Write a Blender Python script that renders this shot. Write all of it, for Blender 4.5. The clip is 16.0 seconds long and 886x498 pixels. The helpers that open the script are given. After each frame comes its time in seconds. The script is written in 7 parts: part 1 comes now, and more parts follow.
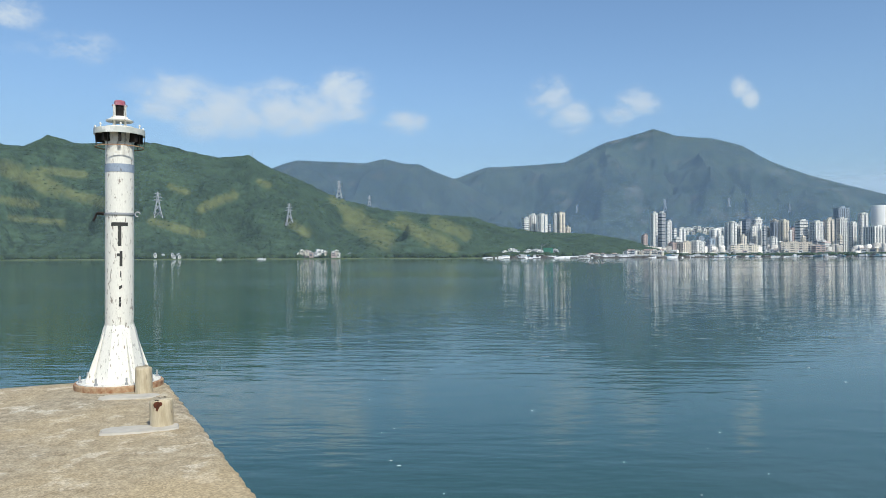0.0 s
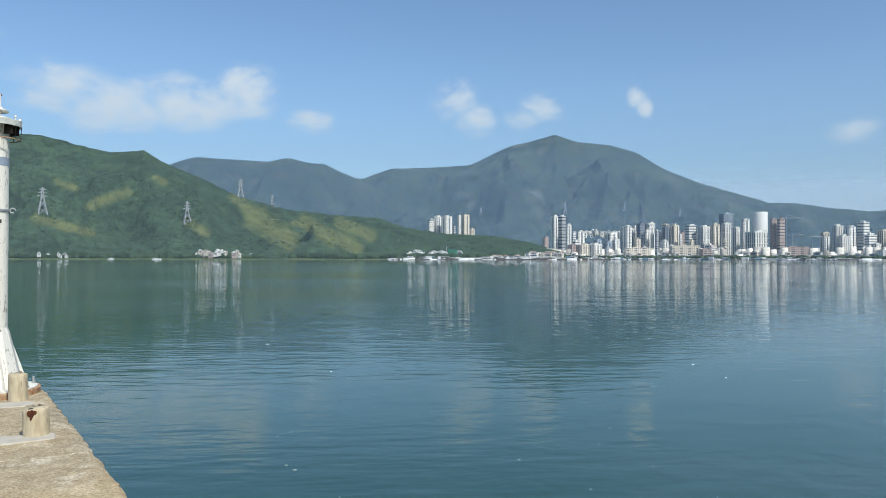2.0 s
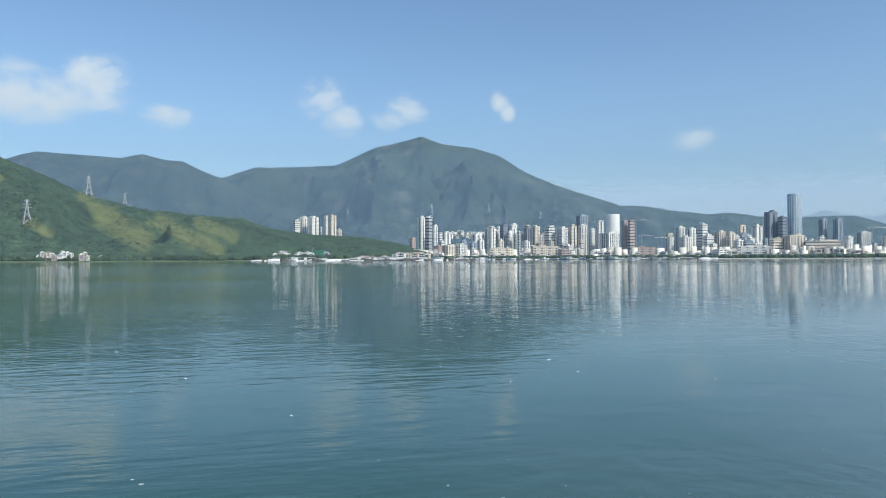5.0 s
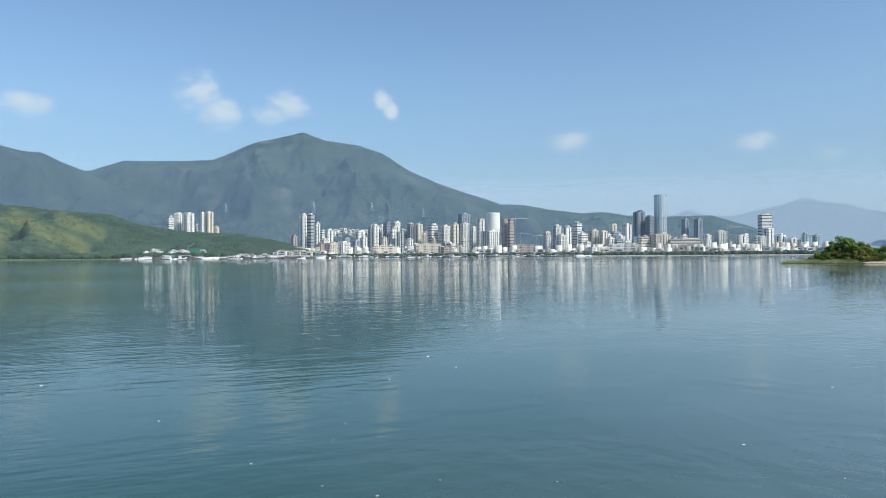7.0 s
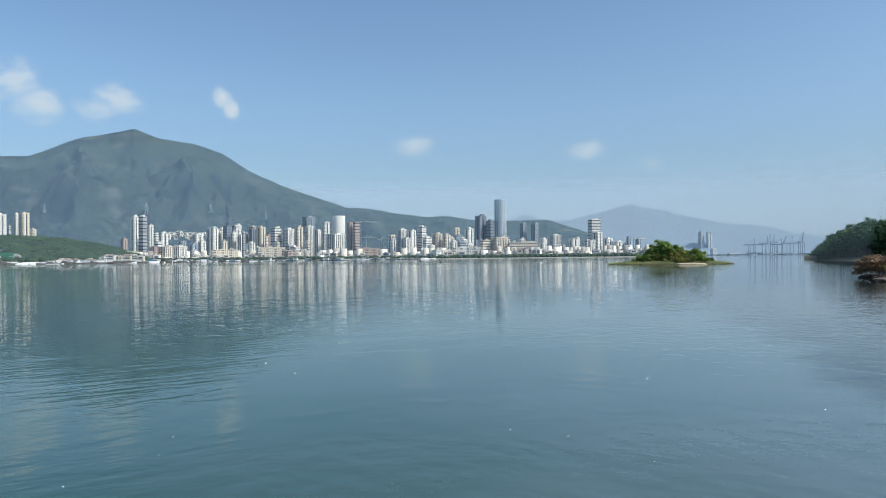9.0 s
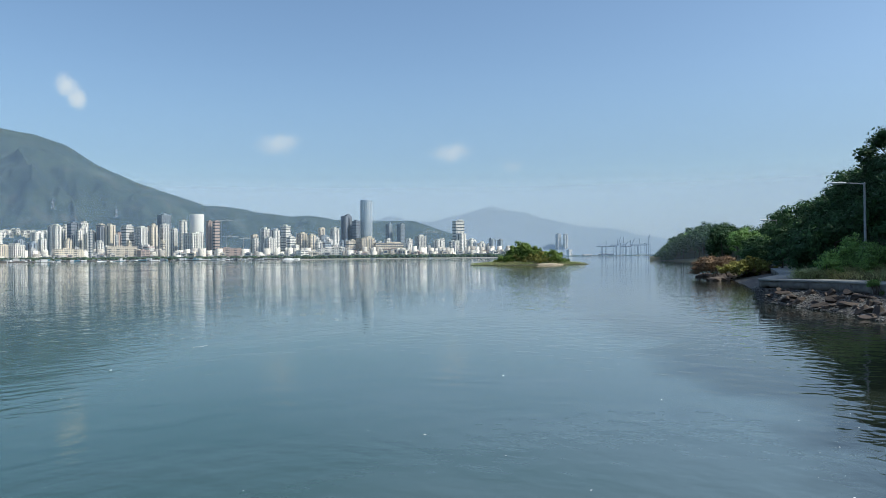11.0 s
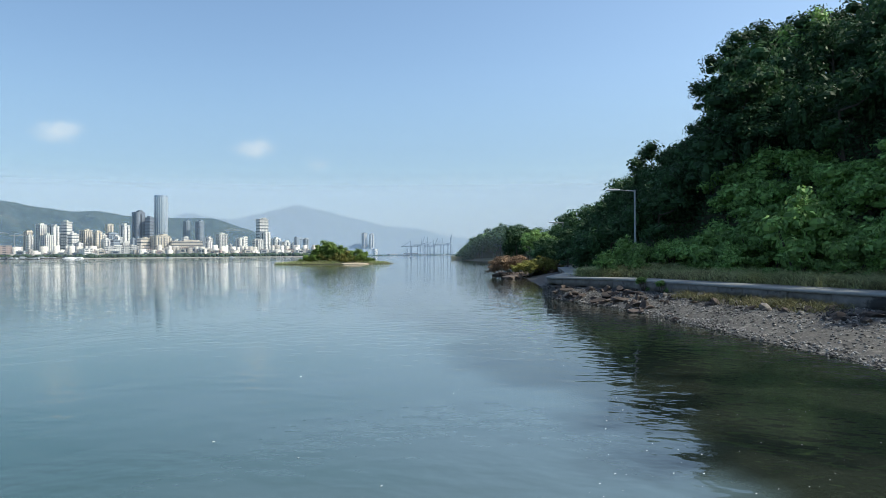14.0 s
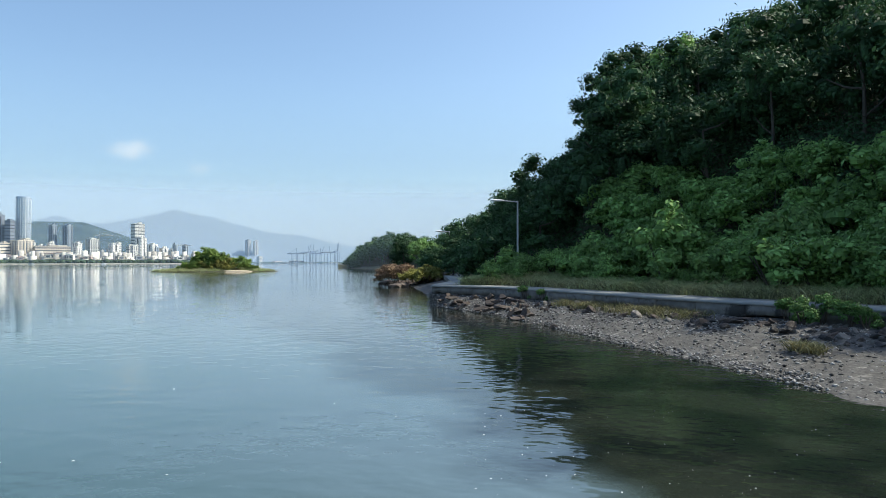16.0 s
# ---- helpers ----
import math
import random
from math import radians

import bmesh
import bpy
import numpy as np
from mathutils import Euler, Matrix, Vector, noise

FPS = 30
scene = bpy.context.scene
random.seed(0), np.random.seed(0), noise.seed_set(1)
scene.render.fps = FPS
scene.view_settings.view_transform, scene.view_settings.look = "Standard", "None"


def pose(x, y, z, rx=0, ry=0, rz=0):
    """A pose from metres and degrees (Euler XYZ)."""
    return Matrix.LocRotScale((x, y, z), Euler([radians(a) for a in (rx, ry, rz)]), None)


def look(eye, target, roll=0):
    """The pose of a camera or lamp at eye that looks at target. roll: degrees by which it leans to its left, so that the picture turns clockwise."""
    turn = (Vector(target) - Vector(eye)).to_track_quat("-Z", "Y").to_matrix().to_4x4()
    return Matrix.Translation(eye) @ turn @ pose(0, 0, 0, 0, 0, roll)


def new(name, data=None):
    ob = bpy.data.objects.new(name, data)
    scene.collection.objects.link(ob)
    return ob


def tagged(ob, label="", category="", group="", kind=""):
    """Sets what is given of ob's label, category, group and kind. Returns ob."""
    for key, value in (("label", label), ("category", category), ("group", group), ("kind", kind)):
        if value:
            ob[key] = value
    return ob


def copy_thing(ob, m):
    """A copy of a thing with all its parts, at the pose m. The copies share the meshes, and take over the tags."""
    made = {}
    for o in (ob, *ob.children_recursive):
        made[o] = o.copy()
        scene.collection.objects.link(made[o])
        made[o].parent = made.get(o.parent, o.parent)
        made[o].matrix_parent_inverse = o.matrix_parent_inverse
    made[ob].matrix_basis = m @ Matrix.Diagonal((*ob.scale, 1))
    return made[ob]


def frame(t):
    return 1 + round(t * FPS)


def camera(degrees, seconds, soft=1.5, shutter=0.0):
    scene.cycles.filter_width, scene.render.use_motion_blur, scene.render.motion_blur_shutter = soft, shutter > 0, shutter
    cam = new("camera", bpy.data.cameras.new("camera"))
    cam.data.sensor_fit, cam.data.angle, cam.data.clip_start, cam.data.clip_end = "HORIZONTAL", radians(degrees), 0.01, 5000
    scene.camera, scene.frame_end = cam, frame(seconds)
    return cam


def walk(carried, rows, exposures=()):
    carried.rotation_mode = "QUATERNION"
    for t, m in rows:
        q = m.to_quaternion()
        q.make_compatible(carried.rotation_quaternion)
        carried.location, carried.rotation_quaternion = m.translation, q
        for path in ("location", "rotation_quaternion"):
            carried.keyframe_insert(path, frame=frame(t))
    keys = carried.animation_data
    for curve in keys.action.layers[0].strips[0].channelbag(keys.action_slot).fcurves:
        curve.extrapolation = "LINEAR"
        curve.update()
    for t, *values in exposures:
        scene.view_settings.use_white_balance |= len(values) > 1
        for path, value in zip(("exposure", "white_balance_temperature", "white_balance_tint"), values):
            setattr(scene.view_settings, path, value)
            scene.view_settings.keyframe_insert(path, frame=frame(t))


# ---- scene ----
# -- camera: a slow turn to the right, held at arm's length by someone standing on the pier --
EYE_Z = 2.6
ARM = 0.6
FOV = 62.43
TURN = [  # seconds, heading (left positive), pitch, roll
    (0.0, -0.000, 0.654, 0.227),
    (0.5, -1.938, 0.671, 0.026),
    (1.0, -3.830, 0.713, -0.119),
    (1.5, -5.673, 0.726, -0.121),
    (2.0, -7.433, 0.740, -0.081),
    (2.5, -9.117, 0.725, -0.063),
    (3.0, -10.786, 0.728, -0.036),
    (3.5, -12.413, 0.761, 0.005),
    (4.0, -14.243, 0.803, 0.116),
    (6.5, -24.116, 0.615, 0.300),
    (7.0, -26.917, 0.564, 0.374),
    (7.5, -29.925, 0.599, 0.512),
    (8.0, -33.022, 0.675, 0.584),
    (8.5, -36.053, 0.712, 0.656),
    (9.0, -38.974, 0.717, 0.663),
    (11.5, -52.034, 0.615, 0.538),
    (12.0, -54.659, 0.569, 0.578),
    (12.5, -57.242, 0.463, 0.707),
    (13.0, -59.751, 0.367, 0.679),
    (13.5, -62.157, 0.320, 0.819),
    (14.0, -64.570, 0.455, 0.452),
    (14.5, -66.802, 0.583, 0.365),
    (15.0, -69.012, 0.744, 0.294),
    (15.5, -71.222, 0.870, 0.300),
    (16.0, -73.361, 1.059, 0.086),
]
cam = camera(FOV, 16.0, soft=0.85)
walk(cam, [(t, pose(-ARM * math.sin(radians(h)), ARM * (math.cos(radians(h)) - 1), EYE_Z, 90 + p, r, h)) for t, h, p, r in TURN],
     exposures=[(0, 0.0, 6200, 5), (4, 0.05, 6250, 4), (7, 0.12, 6350, 4), (9, 0.05, 6400, 4), (11.5, 0.1, 6500, 4), (12.5, 0.18, 6550, 4), (14.5, 0.36, 6620, 4), (16, 0.48, 6650, 4)])

# -- sky, clouds and sun --
SUN_HEADING, SUN_HEIGHT = -151.0, 47.0
SKY_STRENGTH = 0.15
sun_way = Vector((-math.sin(radians(SUN_HEADING)) * math.cos(radians(SUN_HEIGHT)),
                  math.cos(radians(SUN_HEADING)) * math.cos(radians(SUN_HEIGHT)), math.sin(radians(SUN_HEIGHT))))
sun = new("sun", bpy.data.lights.new("sun", "SUN"))
sun.data.energy, sun.data.angle, sun.data.color = 4.0, radians(0.53), (1.0, 0.95, 0.86)
sun.matrix_world = look((0, 0, 300), Vector((0, 0, 300)) - sun_way)

world = bpy.data.worlds.new("world")
scene.world = world
world.use_nodes = True
wn, wl = world.node_tree.nodes, world.node_tree.links
wn.clear()


def wmath(op, a, b=None, clamp=False):
    n = wn.new("ShaderNodeMath")
    n.operation, n.use_clamp = op, clamp
    for k, v in enumerate((a, b)):
        if v is None:
            continue
        if isinstance(v, (int, float)):
            n.inputs[k].default_value = v
        else:
            wl.new(v, n.inputs[k])
    return n.outputs[0]


sky = wn.new("ShaderNodeTexSky")
sky.sky_type, sky.sun_disc = "NISHITA", False
sky.sun_elevation, sky.sun_rotation = radians(SUN_HEIGHT), radians(-SUN_HEADING)
sky.altitude, sky.air_density, sky.dust_density, sky.ozone_density = 0, 1.0, 1.7, 4.0
coord = wn.new("ShaderNodeTexCoord").outputs["Generated"]
split = wn.new("ShaderNodeSeparateXYZ")
wl.new(coord, split.inputs[0])
heading = wmath("MULTIPLY", wmath("ARCTAN2", split.outputs[0], split.outputs[1]), -180 / math.pi)
height = wmath("MULTIPLY", wmath("ARCSINE", split.outputs[2]), 180 / math.pi)
place = wn.new("ShaderNodeCombineXYZ")
wl.new(heading, place.inputs[0])
wl.new(height, place.inputs[1])
CLOUDS = [  # heading, height, half width, half height (degrees), density
    (26.5, 14.6, 3.4, 1.5, 0.6), (20.0, 11.6, 5.0, 2.4, 0.8), (16.5, 10.8, 5.2, 2.6, 1.0), (12.0, 11.2, 5.2, 2.6, 1.0), (7.6, 12.4, 3.2, 2.6, 0.95),
    (2.9, 10.4, 2.3, 1.3, 0.85), (-8.4, 12.2, 2.2, 1.9, 0.9), (-9.9, 10.6, 2.2, 1.5, 0.95), (-13.6, 10.9, 2.0, 1.3, 0.75), (-15.2, 11.6, 2.3, 1.5, 0.8),
    (-22.3, 12.1, 1.0, 1.0, 0.85), (-22.9, 11.2, 0.8, 1.0, 0.8), (30.6, 16.4, 2.8, 1.5, 0.8), (-36.9, 8.7, 2.6, 1.1, 0.7), (-50.2, 8.1, 2.6, 1.1, 0.65), (-55.0, 7.0, 2.2, 1.0, 0.5),
    (29.9, 14.2, 2.2, 1.0, 0.4), (-64.5, 6.3, 2.2, 0.9, 0.35)]
mass = None
for a, e, wa, we, dens in CLOUDS:
    sub = wn.new("ShaderNodeVectorMath")
    sub.operation = "SUBTRACT"
    wl.new(place.outputs[0], sub.inputs[0])
    sub.inputs[1].default_value = (a, e, 0)
    mul = wn.new("ShaderNodeVectorMath")
    mul.operation = "MULTIPLY"
    wl.new(sub.outputs[0], mul.inputs[0])
    mul.inputs[1].default_value = (1 / wa, 1 / we, 0)
    far = wn.new("ShaderNodeVectorMath")
    far.operation = "LENGTH"
    wl.new(mul.outputs[0], far.inputs[0])
    blob = wmath("MULTIPLY", wmath("SUBTRACT", 1.15, far.outputs["Value"], True), dens)
    mass = blob if mass is None else wmath("MAXIMUM", mass, blob)
puff = wn.new("ShaderNodeTexNoise")
puff.inputs["Scale"].default_value, puff.inputs["Detail"].default_value, puff.inputs["Roughness"].default_value = 0.5, 8.0, 0.6
puff.inputs["Distortion"].default_value = 0.25
streak = wn.new("ShaderNodeMapping")
streak.inputs["Scale"].default_value, streak.inputs["Rotation"].default_value = (0.75, 1.25, 1), (0, 0, radians(-18))
wl.new(place.outputs[0], streak.inputs[0])
wl.new(streak.outputs[0], puff.inputs["Vector"])
lump = wmath("MULTIPLY", wmath("SUBTRACT", puff.outputs[0], 0.5), 2.2)
cover = wn.new("ShaderNodeMapRange")
cover.interpolation_type = "SMOOTHSTEP"
for k, v in zip(("From Min", "From Max", "To Min", "To Max"), (0.02, 1.15, 0.0, 0.86)):
    cover.inputs[k].default_value = v
wl.new(wmath("MULTIPLY", wmath("ADD", mass, lump), wmath("MULTIPLY", mass, 2.2, True)), cover.inputs["Value"])
veil = wn.new("ShaderNodeMix")
veil.data_type = "RGBA"
wl.new(cover.outputs[0], veil.inputs[0])
wl.new(sky.outputs[0], veil.inputs[6])
veil.inputs[7].default_value = (4.7, 5.0, 5.3, 1)
back = wn.new("ShaderNodeBackground")
back.inputs["Strength"].default_value = SKY_STRENGTH
wl.new(veil.outputs[2], back.inputs["Color"])
wout = wn.new("ShaderNodeOutputWorld")
wl.new(back.outputs[0], wout.inputs[0])


# -- helpers for building --
def polar(az, d, z=0.0):
    return Vector((-math.sin(radians(az)) * d, math.cos(radians(az)) * d, z))


def rise(el, d):
    """The height at which a thing d metres off stands at that many degrees over the horizon."""
    return EYE_Z + d * math.tan(radians(el))


def lattice(seed):
    return np.random.RandomState(seed).rand(128, 128)


def vnoise(x, y, seed=1):
    """Smooth noise of numpy arrays, 0 to 1."""
    g = lattice(seed)
    xi, yi = np.floor(x).astype(int), np.floor(y).astype(int)
    fx, fy = x - xi, y - yi
    fx, fy = fx * fx * (3 - 2 * fx), fy * fy * (3 - 2 * fy)
    a, b = g[xi % 128, yi % 128], g[(xi + 1) % 128, yi % 128]
    c, d = g[xi % 128, (yi + 1) % 128], g[(xi + 1) % 128, (yi + 1) % 128]
    return (a * (1 - fx) + b * fx) * (1 - fy) + (c * (1 - fx) + d * fx) * fy


def fbm(x, y, seed=1, octaves=5, gain=0.5):
    total, amp, norm = 0, 1.0, 0
    for k in range(octaves):
        total = total + amp * vnoise(x * 2 ** k, y * 2 ** k, seed + k)
        norm += amp
        amp *= gain
    return total / norm


def mesh_from(name, verts, faces, smooth=False):
    me = bpy.data.meshes.new(name)
    v = np.asarray(verts, np.float32).reshape(-1, 3)
    f = np.asarray(faces, np.int32)
    me.vertices.add(len(v))
    me.vertices.foreach_set("co", v.ravel())
    me.loops.add(f.size)
    me.loops.foreach_set("vertex_index", f.ravel())
    me.polygons.add(len(f))
    me.polygons.foreach_set("loop_start", np.arange(0, f.size, f.shape[1], dtype=np.int32))
    me.update(calc_edges=True)
    if smooth:
        me.polygons.foreach_set("use_smooth", np.ones(len(f), bool))
    me.validate()
    return me


def grid_faces(nu, nv):
    i = np.arange(nu * nv).reshape(nu, nv)
    return np.stack([i[:-1, :-1], i[1:, :-1], i[1:, 1:], i[:-1, 1:]], -1).reshape(-1, 4)


def part(name, bm, material, parent=None, label="", smooth=False):
    """Links a bmesh as one mesh object under a thing or a part."""
    me = bpy.data.meshes.new(name)
    bm.to_mesh(me)
    bm.free()
    if smooth:
        me.polygons.foreach_set("use_smooth", np.ones(len(me.polygons), bool))
    me.materials.append(material)
    ob = new(name, me)
    if parent:
        ob.parent = parent
    if label:
        ob["label"] = label
    return ob


def placed(name, me, material, parent=None, label=""):
    if not me.materials:
        me.materials.append(material)
    ob = new(name, me)
    if parent:
        ob.parent = parent
    if label:
        ob["label"] = label
    return ob


def add_box(bm, x0, x1, y0, y1, z0, z1, m=None, bevel=0.0):
    made = bmesh.ops.create_cube(bm, size=1.0)["verts"]
    for v in made:
        v.co = Vector((x0 + (v.co.x + 0.5) * (x1 - x0), y0 + (v.co.y + 0.5) * (y1 - y0), z0 + (v.co.z + 0.5) * (z1 - z0)))
    if bevel:
        edges = {e for v in made for e in v.link_edges}
        made = list({v for f in bmesh.ops.bevel(bm, geom=list(edges), offset=bevel, segments=1, affect="EDGES")["faces"] for v in f.verts} | {v for v in made if v.is_valid})
    if m is not None:
        bmesh.ops.transform(bm, matrix=m, verts=made)
    return made


def lathe(bm, profile, segments=32, m=None):
    """A turned form from (radius, height) pairs."""
    rings = []
    for r, z in profile:
        rings.append([bm.verts.new((r * math.cos(2 * math.pi * k / segments), r * math.sin(2 * math.pi * k / segments), z)) for k in range(segments)])
    for a, b in zip(rings, rings[1:]):
        for k in range(segments):
            bm.faces.new((a[k], a[(k + 1) % segments], b[(k + 1) % segments], b[k]))
    bm.faces.new(rings[0][::-1])
    bm.faces.new(rings[-1])
    if m is not None:
        bmesh.ops.transform(bm, matrix=m, verts=[v for r in rings for v in r])


def bar(bm, a, b, r, segments=6, r2=None):
    """A round bar from a to b."""
    a, b = Vector(a), Vector(b)
    q = (b - a).to_track_quat("Z", "Y").to_matrix().to_4x4()
    lathe(bm, [(r, 0), (r if r2 is None else r2, (b - a).length)], segments, Matrix.Translation(a) @ q)


# -- materials --
def material(name, colour, rough=0.8, second=None, scale=1.0, bump=0.0, bump_scale=None, metal=0.0, third=None, third_at=0.62, spec=0.5,
             object_vary=0.0, island_vary=0.0, translucent=0.0, stretch=(1, 1, 1), detail=6.0, speckle=0.0, stain=None):
    m = bpy.data.materials.new(name)
    m.use_nodes = True
    nt = m.node_tree
    bs = nt.nodes["Principled BSDF"]
    bs.inputs["Roughness"].default_value, bs.inputs["Metallic"].default_value = rough, metal
    bs.inputs["Specular IOR Level"].default_value = spec
    geo = nt.nodes.new("ShaderNodeTexCoord")
    mapping = nt.nodes.new("ShaderNodeMapping")
    mapping.inputs["Scale"].default_value = stretch
    nt.links.new(geo.outputs["Object"], mapping.inputs[0])
    where = mapping.outputs[0]
    col = nt.nodes.new("ShaderNodeMix")
    col.data_type = "RGBA"
    col.inputs[6].default_value = (*colour, 1)
    col.inputs[7].default_value = (*(second or [c * 0.75 for c in colour]), 1)
    n1 = nt.nodes.new("ShaderNodeTexNoise")
    n1.inputs["Scale"].default_value, n1.inputs["Detail"].default_value, n1.inputs["Roughness"].default_value = scale, detail, 0.6
    nt.links.new(where, n1.inputs["Vector"])
    ramp = nt.nodes.new("ShaderNodeMapRange")
    ramp.inputs["From Min"].default_value, ramp.inputs["From Max"].default_value = 0.35, 0.65
    nt.links.new(n1.outputs[0], ramp.inputs[0])
    nt.links.new(ramp.outputs[0], col.inputs[0])
    out = col.outputs[2]
    if third:
        n2 = nt.nodes.new("ShaderNodeTexNoise")
        n2.inputs["Scale"].default_value, n2.inputs["Detail"].default_value, n2.inputs["Roughness"].default_value = scale * 0.37, 8.0, 0.65
        nt.links.new(where, n2.inputs["Vector"])
        r2 = nt.nodes.new("ShaderNodeMapRange")
        r2.inputs["From Min"].default_value, r2.inputs["From Max"].default_value = third_at - 0.02, third_at + 0.05
        nt.links.new(n2.outputs[0], r2.inputs[0])
        c2 = nt.nodes.new("ShaderNodeMix")
        c2.data_type = "RGBA"
        nt.links.new(r2.outputs[0], c2.inputs[0])
        nt.links.new(out, c2.inputs[6])
        c2.inputs[7].default_value = (*third, 1)
        out = c2.outputs[2]
    if stain:  # broad discoloured areas
        ns = nt.nodes.new("ShaderNodeTexNoise")
        ns.inputs["Scale"].default_value, ns.inputs["Detail"].default_value = 0.55, 7.0
        nt.links.new(geo.outputs["Object"], ns.inputs["Vector"])
        rs_ = nt.nodes.new("ShaderNodeMapRange")
        for k, v in zip(("From Min", "From Max", "To Min", "To Max"), (0.42, 0.68, 0.0, 0.7)):
            rs_.inputs[k].default_value = v
        nt.links.new(ns.outputs[0], rs_.inputs[0])
        cs = nt.nodes.new("ShaderNodeMix")
        cs.data_type = "RGBA"
        nt.links.new(rs_.outputs[0], cs.inputs[0])
        nt.links.new(out, cs.inputs[6])
        cs.inputs[7].default_value = (*stain, 1)
        out = cs.outputs[2]
    if speckle:  # grit and small stones in the surface
        vo = nt.nodes.new("ShaderNodeTexVoronoi")
        vo.inputs["Scale"].default_value = speckle
        nt.links.new(geo.outputs["Object"], vo.inputs["Vector"])
        grey = nt.nodes.new("ShaderNodeSeparateColor")
        nt.links.new(vo.outputs["Color"], grey.inputs[0])
        rg = nt.nodes.new("ShaderNodeMapRange")
        rg.inputs["To Min"].default_value, rg.inputs["To Max"].default_value = 0.72, 1.28
        nt.links.new(grey.outputs[0], rg.inputs[0])
        hv = nt.nodes.new("ShaderNodeHueSaturation")
        nt.links.new(rg.outputs[0], hv.inputs["Value"])
        nt.links.new(out, hv.inputs["Color"])
        out = hv.outputs[0]
    for amount, node, socket in ((object_vary, "ShaderNodeObjectInfo", "Random"), (island_vary, "ShaderNodeNewGeometry", "Random Per Island")):
        if amount:
            src = nt.nodes.new(node)
            rng = nt.nodes.new("ShaderNodeMapRange")
            rng.inputs["To Min"].default_value, rng.inputs["To Max"].default_value = 1 - amount, 1 + amount
            nt.links.new(src.outputs[socket], rng.inputs[0])
            hsv = nt.nodes.new("ShaderNodeHueSaturation")
            nt.links.new(rng.outputs[0], hsv.inputs["Value"])
            nt.links.new(out, hsv.inputs["Color"])
            out = hsv.outputs[0]
    nt.links.new(out, bs.inputs["Base Color"])
    if bump:
        nb = nt.nodes.new("ShaderNodeTexNoise")
        nb.inputs["Scale"].default_value, nb.inputs["Detail"].default_value = bump_scale or scale * 4, 6.0
        nt.links.new(where, nb.inputs["Vector"])
        bp = nt.nodes.new("ShaderNodeBump")
        bp.inputs["Strength"].default_value, bp.inputs["Distance"].default_value = min(1.0, bump * 10), bump
        nt.links.new(nb.outputs[0], bp.inputs["Height"])
        nt.links.new(bp.outputs[0], bs.inputs["Normal"])
    if translucent:
        tr = nt.nodes.new("ShaderNodeBsdfTranslucent")
        nt.links.new(out, tr.inputs["Color"])
        mx = nt.nodes.new("ShaderNodeMixShader")
        mx.inputs[0].default_value = translucent
        nt.links.new(bs.outputs[0], mx.inputs[1])
        nt.links.new(tr.outputs[0], mx.inputs[2])
        nt.links.new(mx.outputs[0], nt.nodes["Material Output"].inputs["Surface"])
    return m


CONCRETE = material("weathered_concrete", (0.43, 0.365, 0.26), 0.95, (0.24, 0.195, 0.132), 8.0, 0.025, 60, third=(0.55, 0.49, 0.385), third_at=0.57, stretch=(1.0, 0.8, 1), detail=14.0, spec=0.2, speckle=75.0, stain=(0.46, 0.35, 0.2))
MORTAR = material("pale_mortar", (0.5, 0.46, 0.39), 0.9, (0.42, 0.38, 0.32), 8.0, 0.006, 60)
STUB = material("worn_concrete_stub", (0.56, 0.48, 0.34), 0.9, (0.4, 0.33, 0.22), 12.0, 0.03, 40, third=(0.13, 0.095, 0.06), third_at=0.62, stretch=(2.4, 2.4, 0.45), spec=0.2)
RUST = material("rust", (0.24, 0.1, 0.045), 0.85, (0.45, 0.33, 0.2), 12.0, 0.01, 60, third=(0.16, 0.06, 0.03))
WHITE_PAINT = material("flaking_white_paint", (0.78, 0.75, 0.67), 0.5, (0.7, 0.67, 0.6), 15.0, 0.004, 90, third=(0.24, 0.2, 0.16), third_at=0.592, stretch=(6, 6, 1.6))
DARK_METAL = material("dark_metal", (0.012, 0.011, 0.01), 0.6, (0.03, 0.025, 0.022), 12, spec=0.1)
BROKEN_RUST = material("dark_broken_rust", (0.12, 0.04, 0.022), 0.9, (0.05, 0.022, 0.015), 30, spec=0.1)
GREY_METAL = material("grey_galvanised_metal", (0.4, 0.41, 0.42), 0.5, (0.32, 0.33, 0.34), 6, metal=0.4)
BLUE_GREY = material("mottled_blue_grey", (0.3, 0.35, 0.43), 0.55, (0.24, 0.29, 0.37), 14, third=(0.12, 0.11, 0.1), third_at=0.6, stretch=(3, 3, 2))
WORN_BAND = material("worn_greenish_paint", (0.42, 0.44, 0.4), 0.6, (0.6, 0.6, 0.55), 9, 0.004, 60, third=(0.75, 0.73, 0.68), third_at=0.56)
BLACK_PAINT = material("worn_black_paint", (0.02, 0.02, 0.02), 0.6, (0.04, 0.04, 0.035), 30, third=(0.5, 0.48, 0.44), third_at=0.6)
RED_GLASS = material("faded_red_plastic", (0.32, 0.09, 0.12), 0.3, (0.4, 0.2, 0.22), 12)


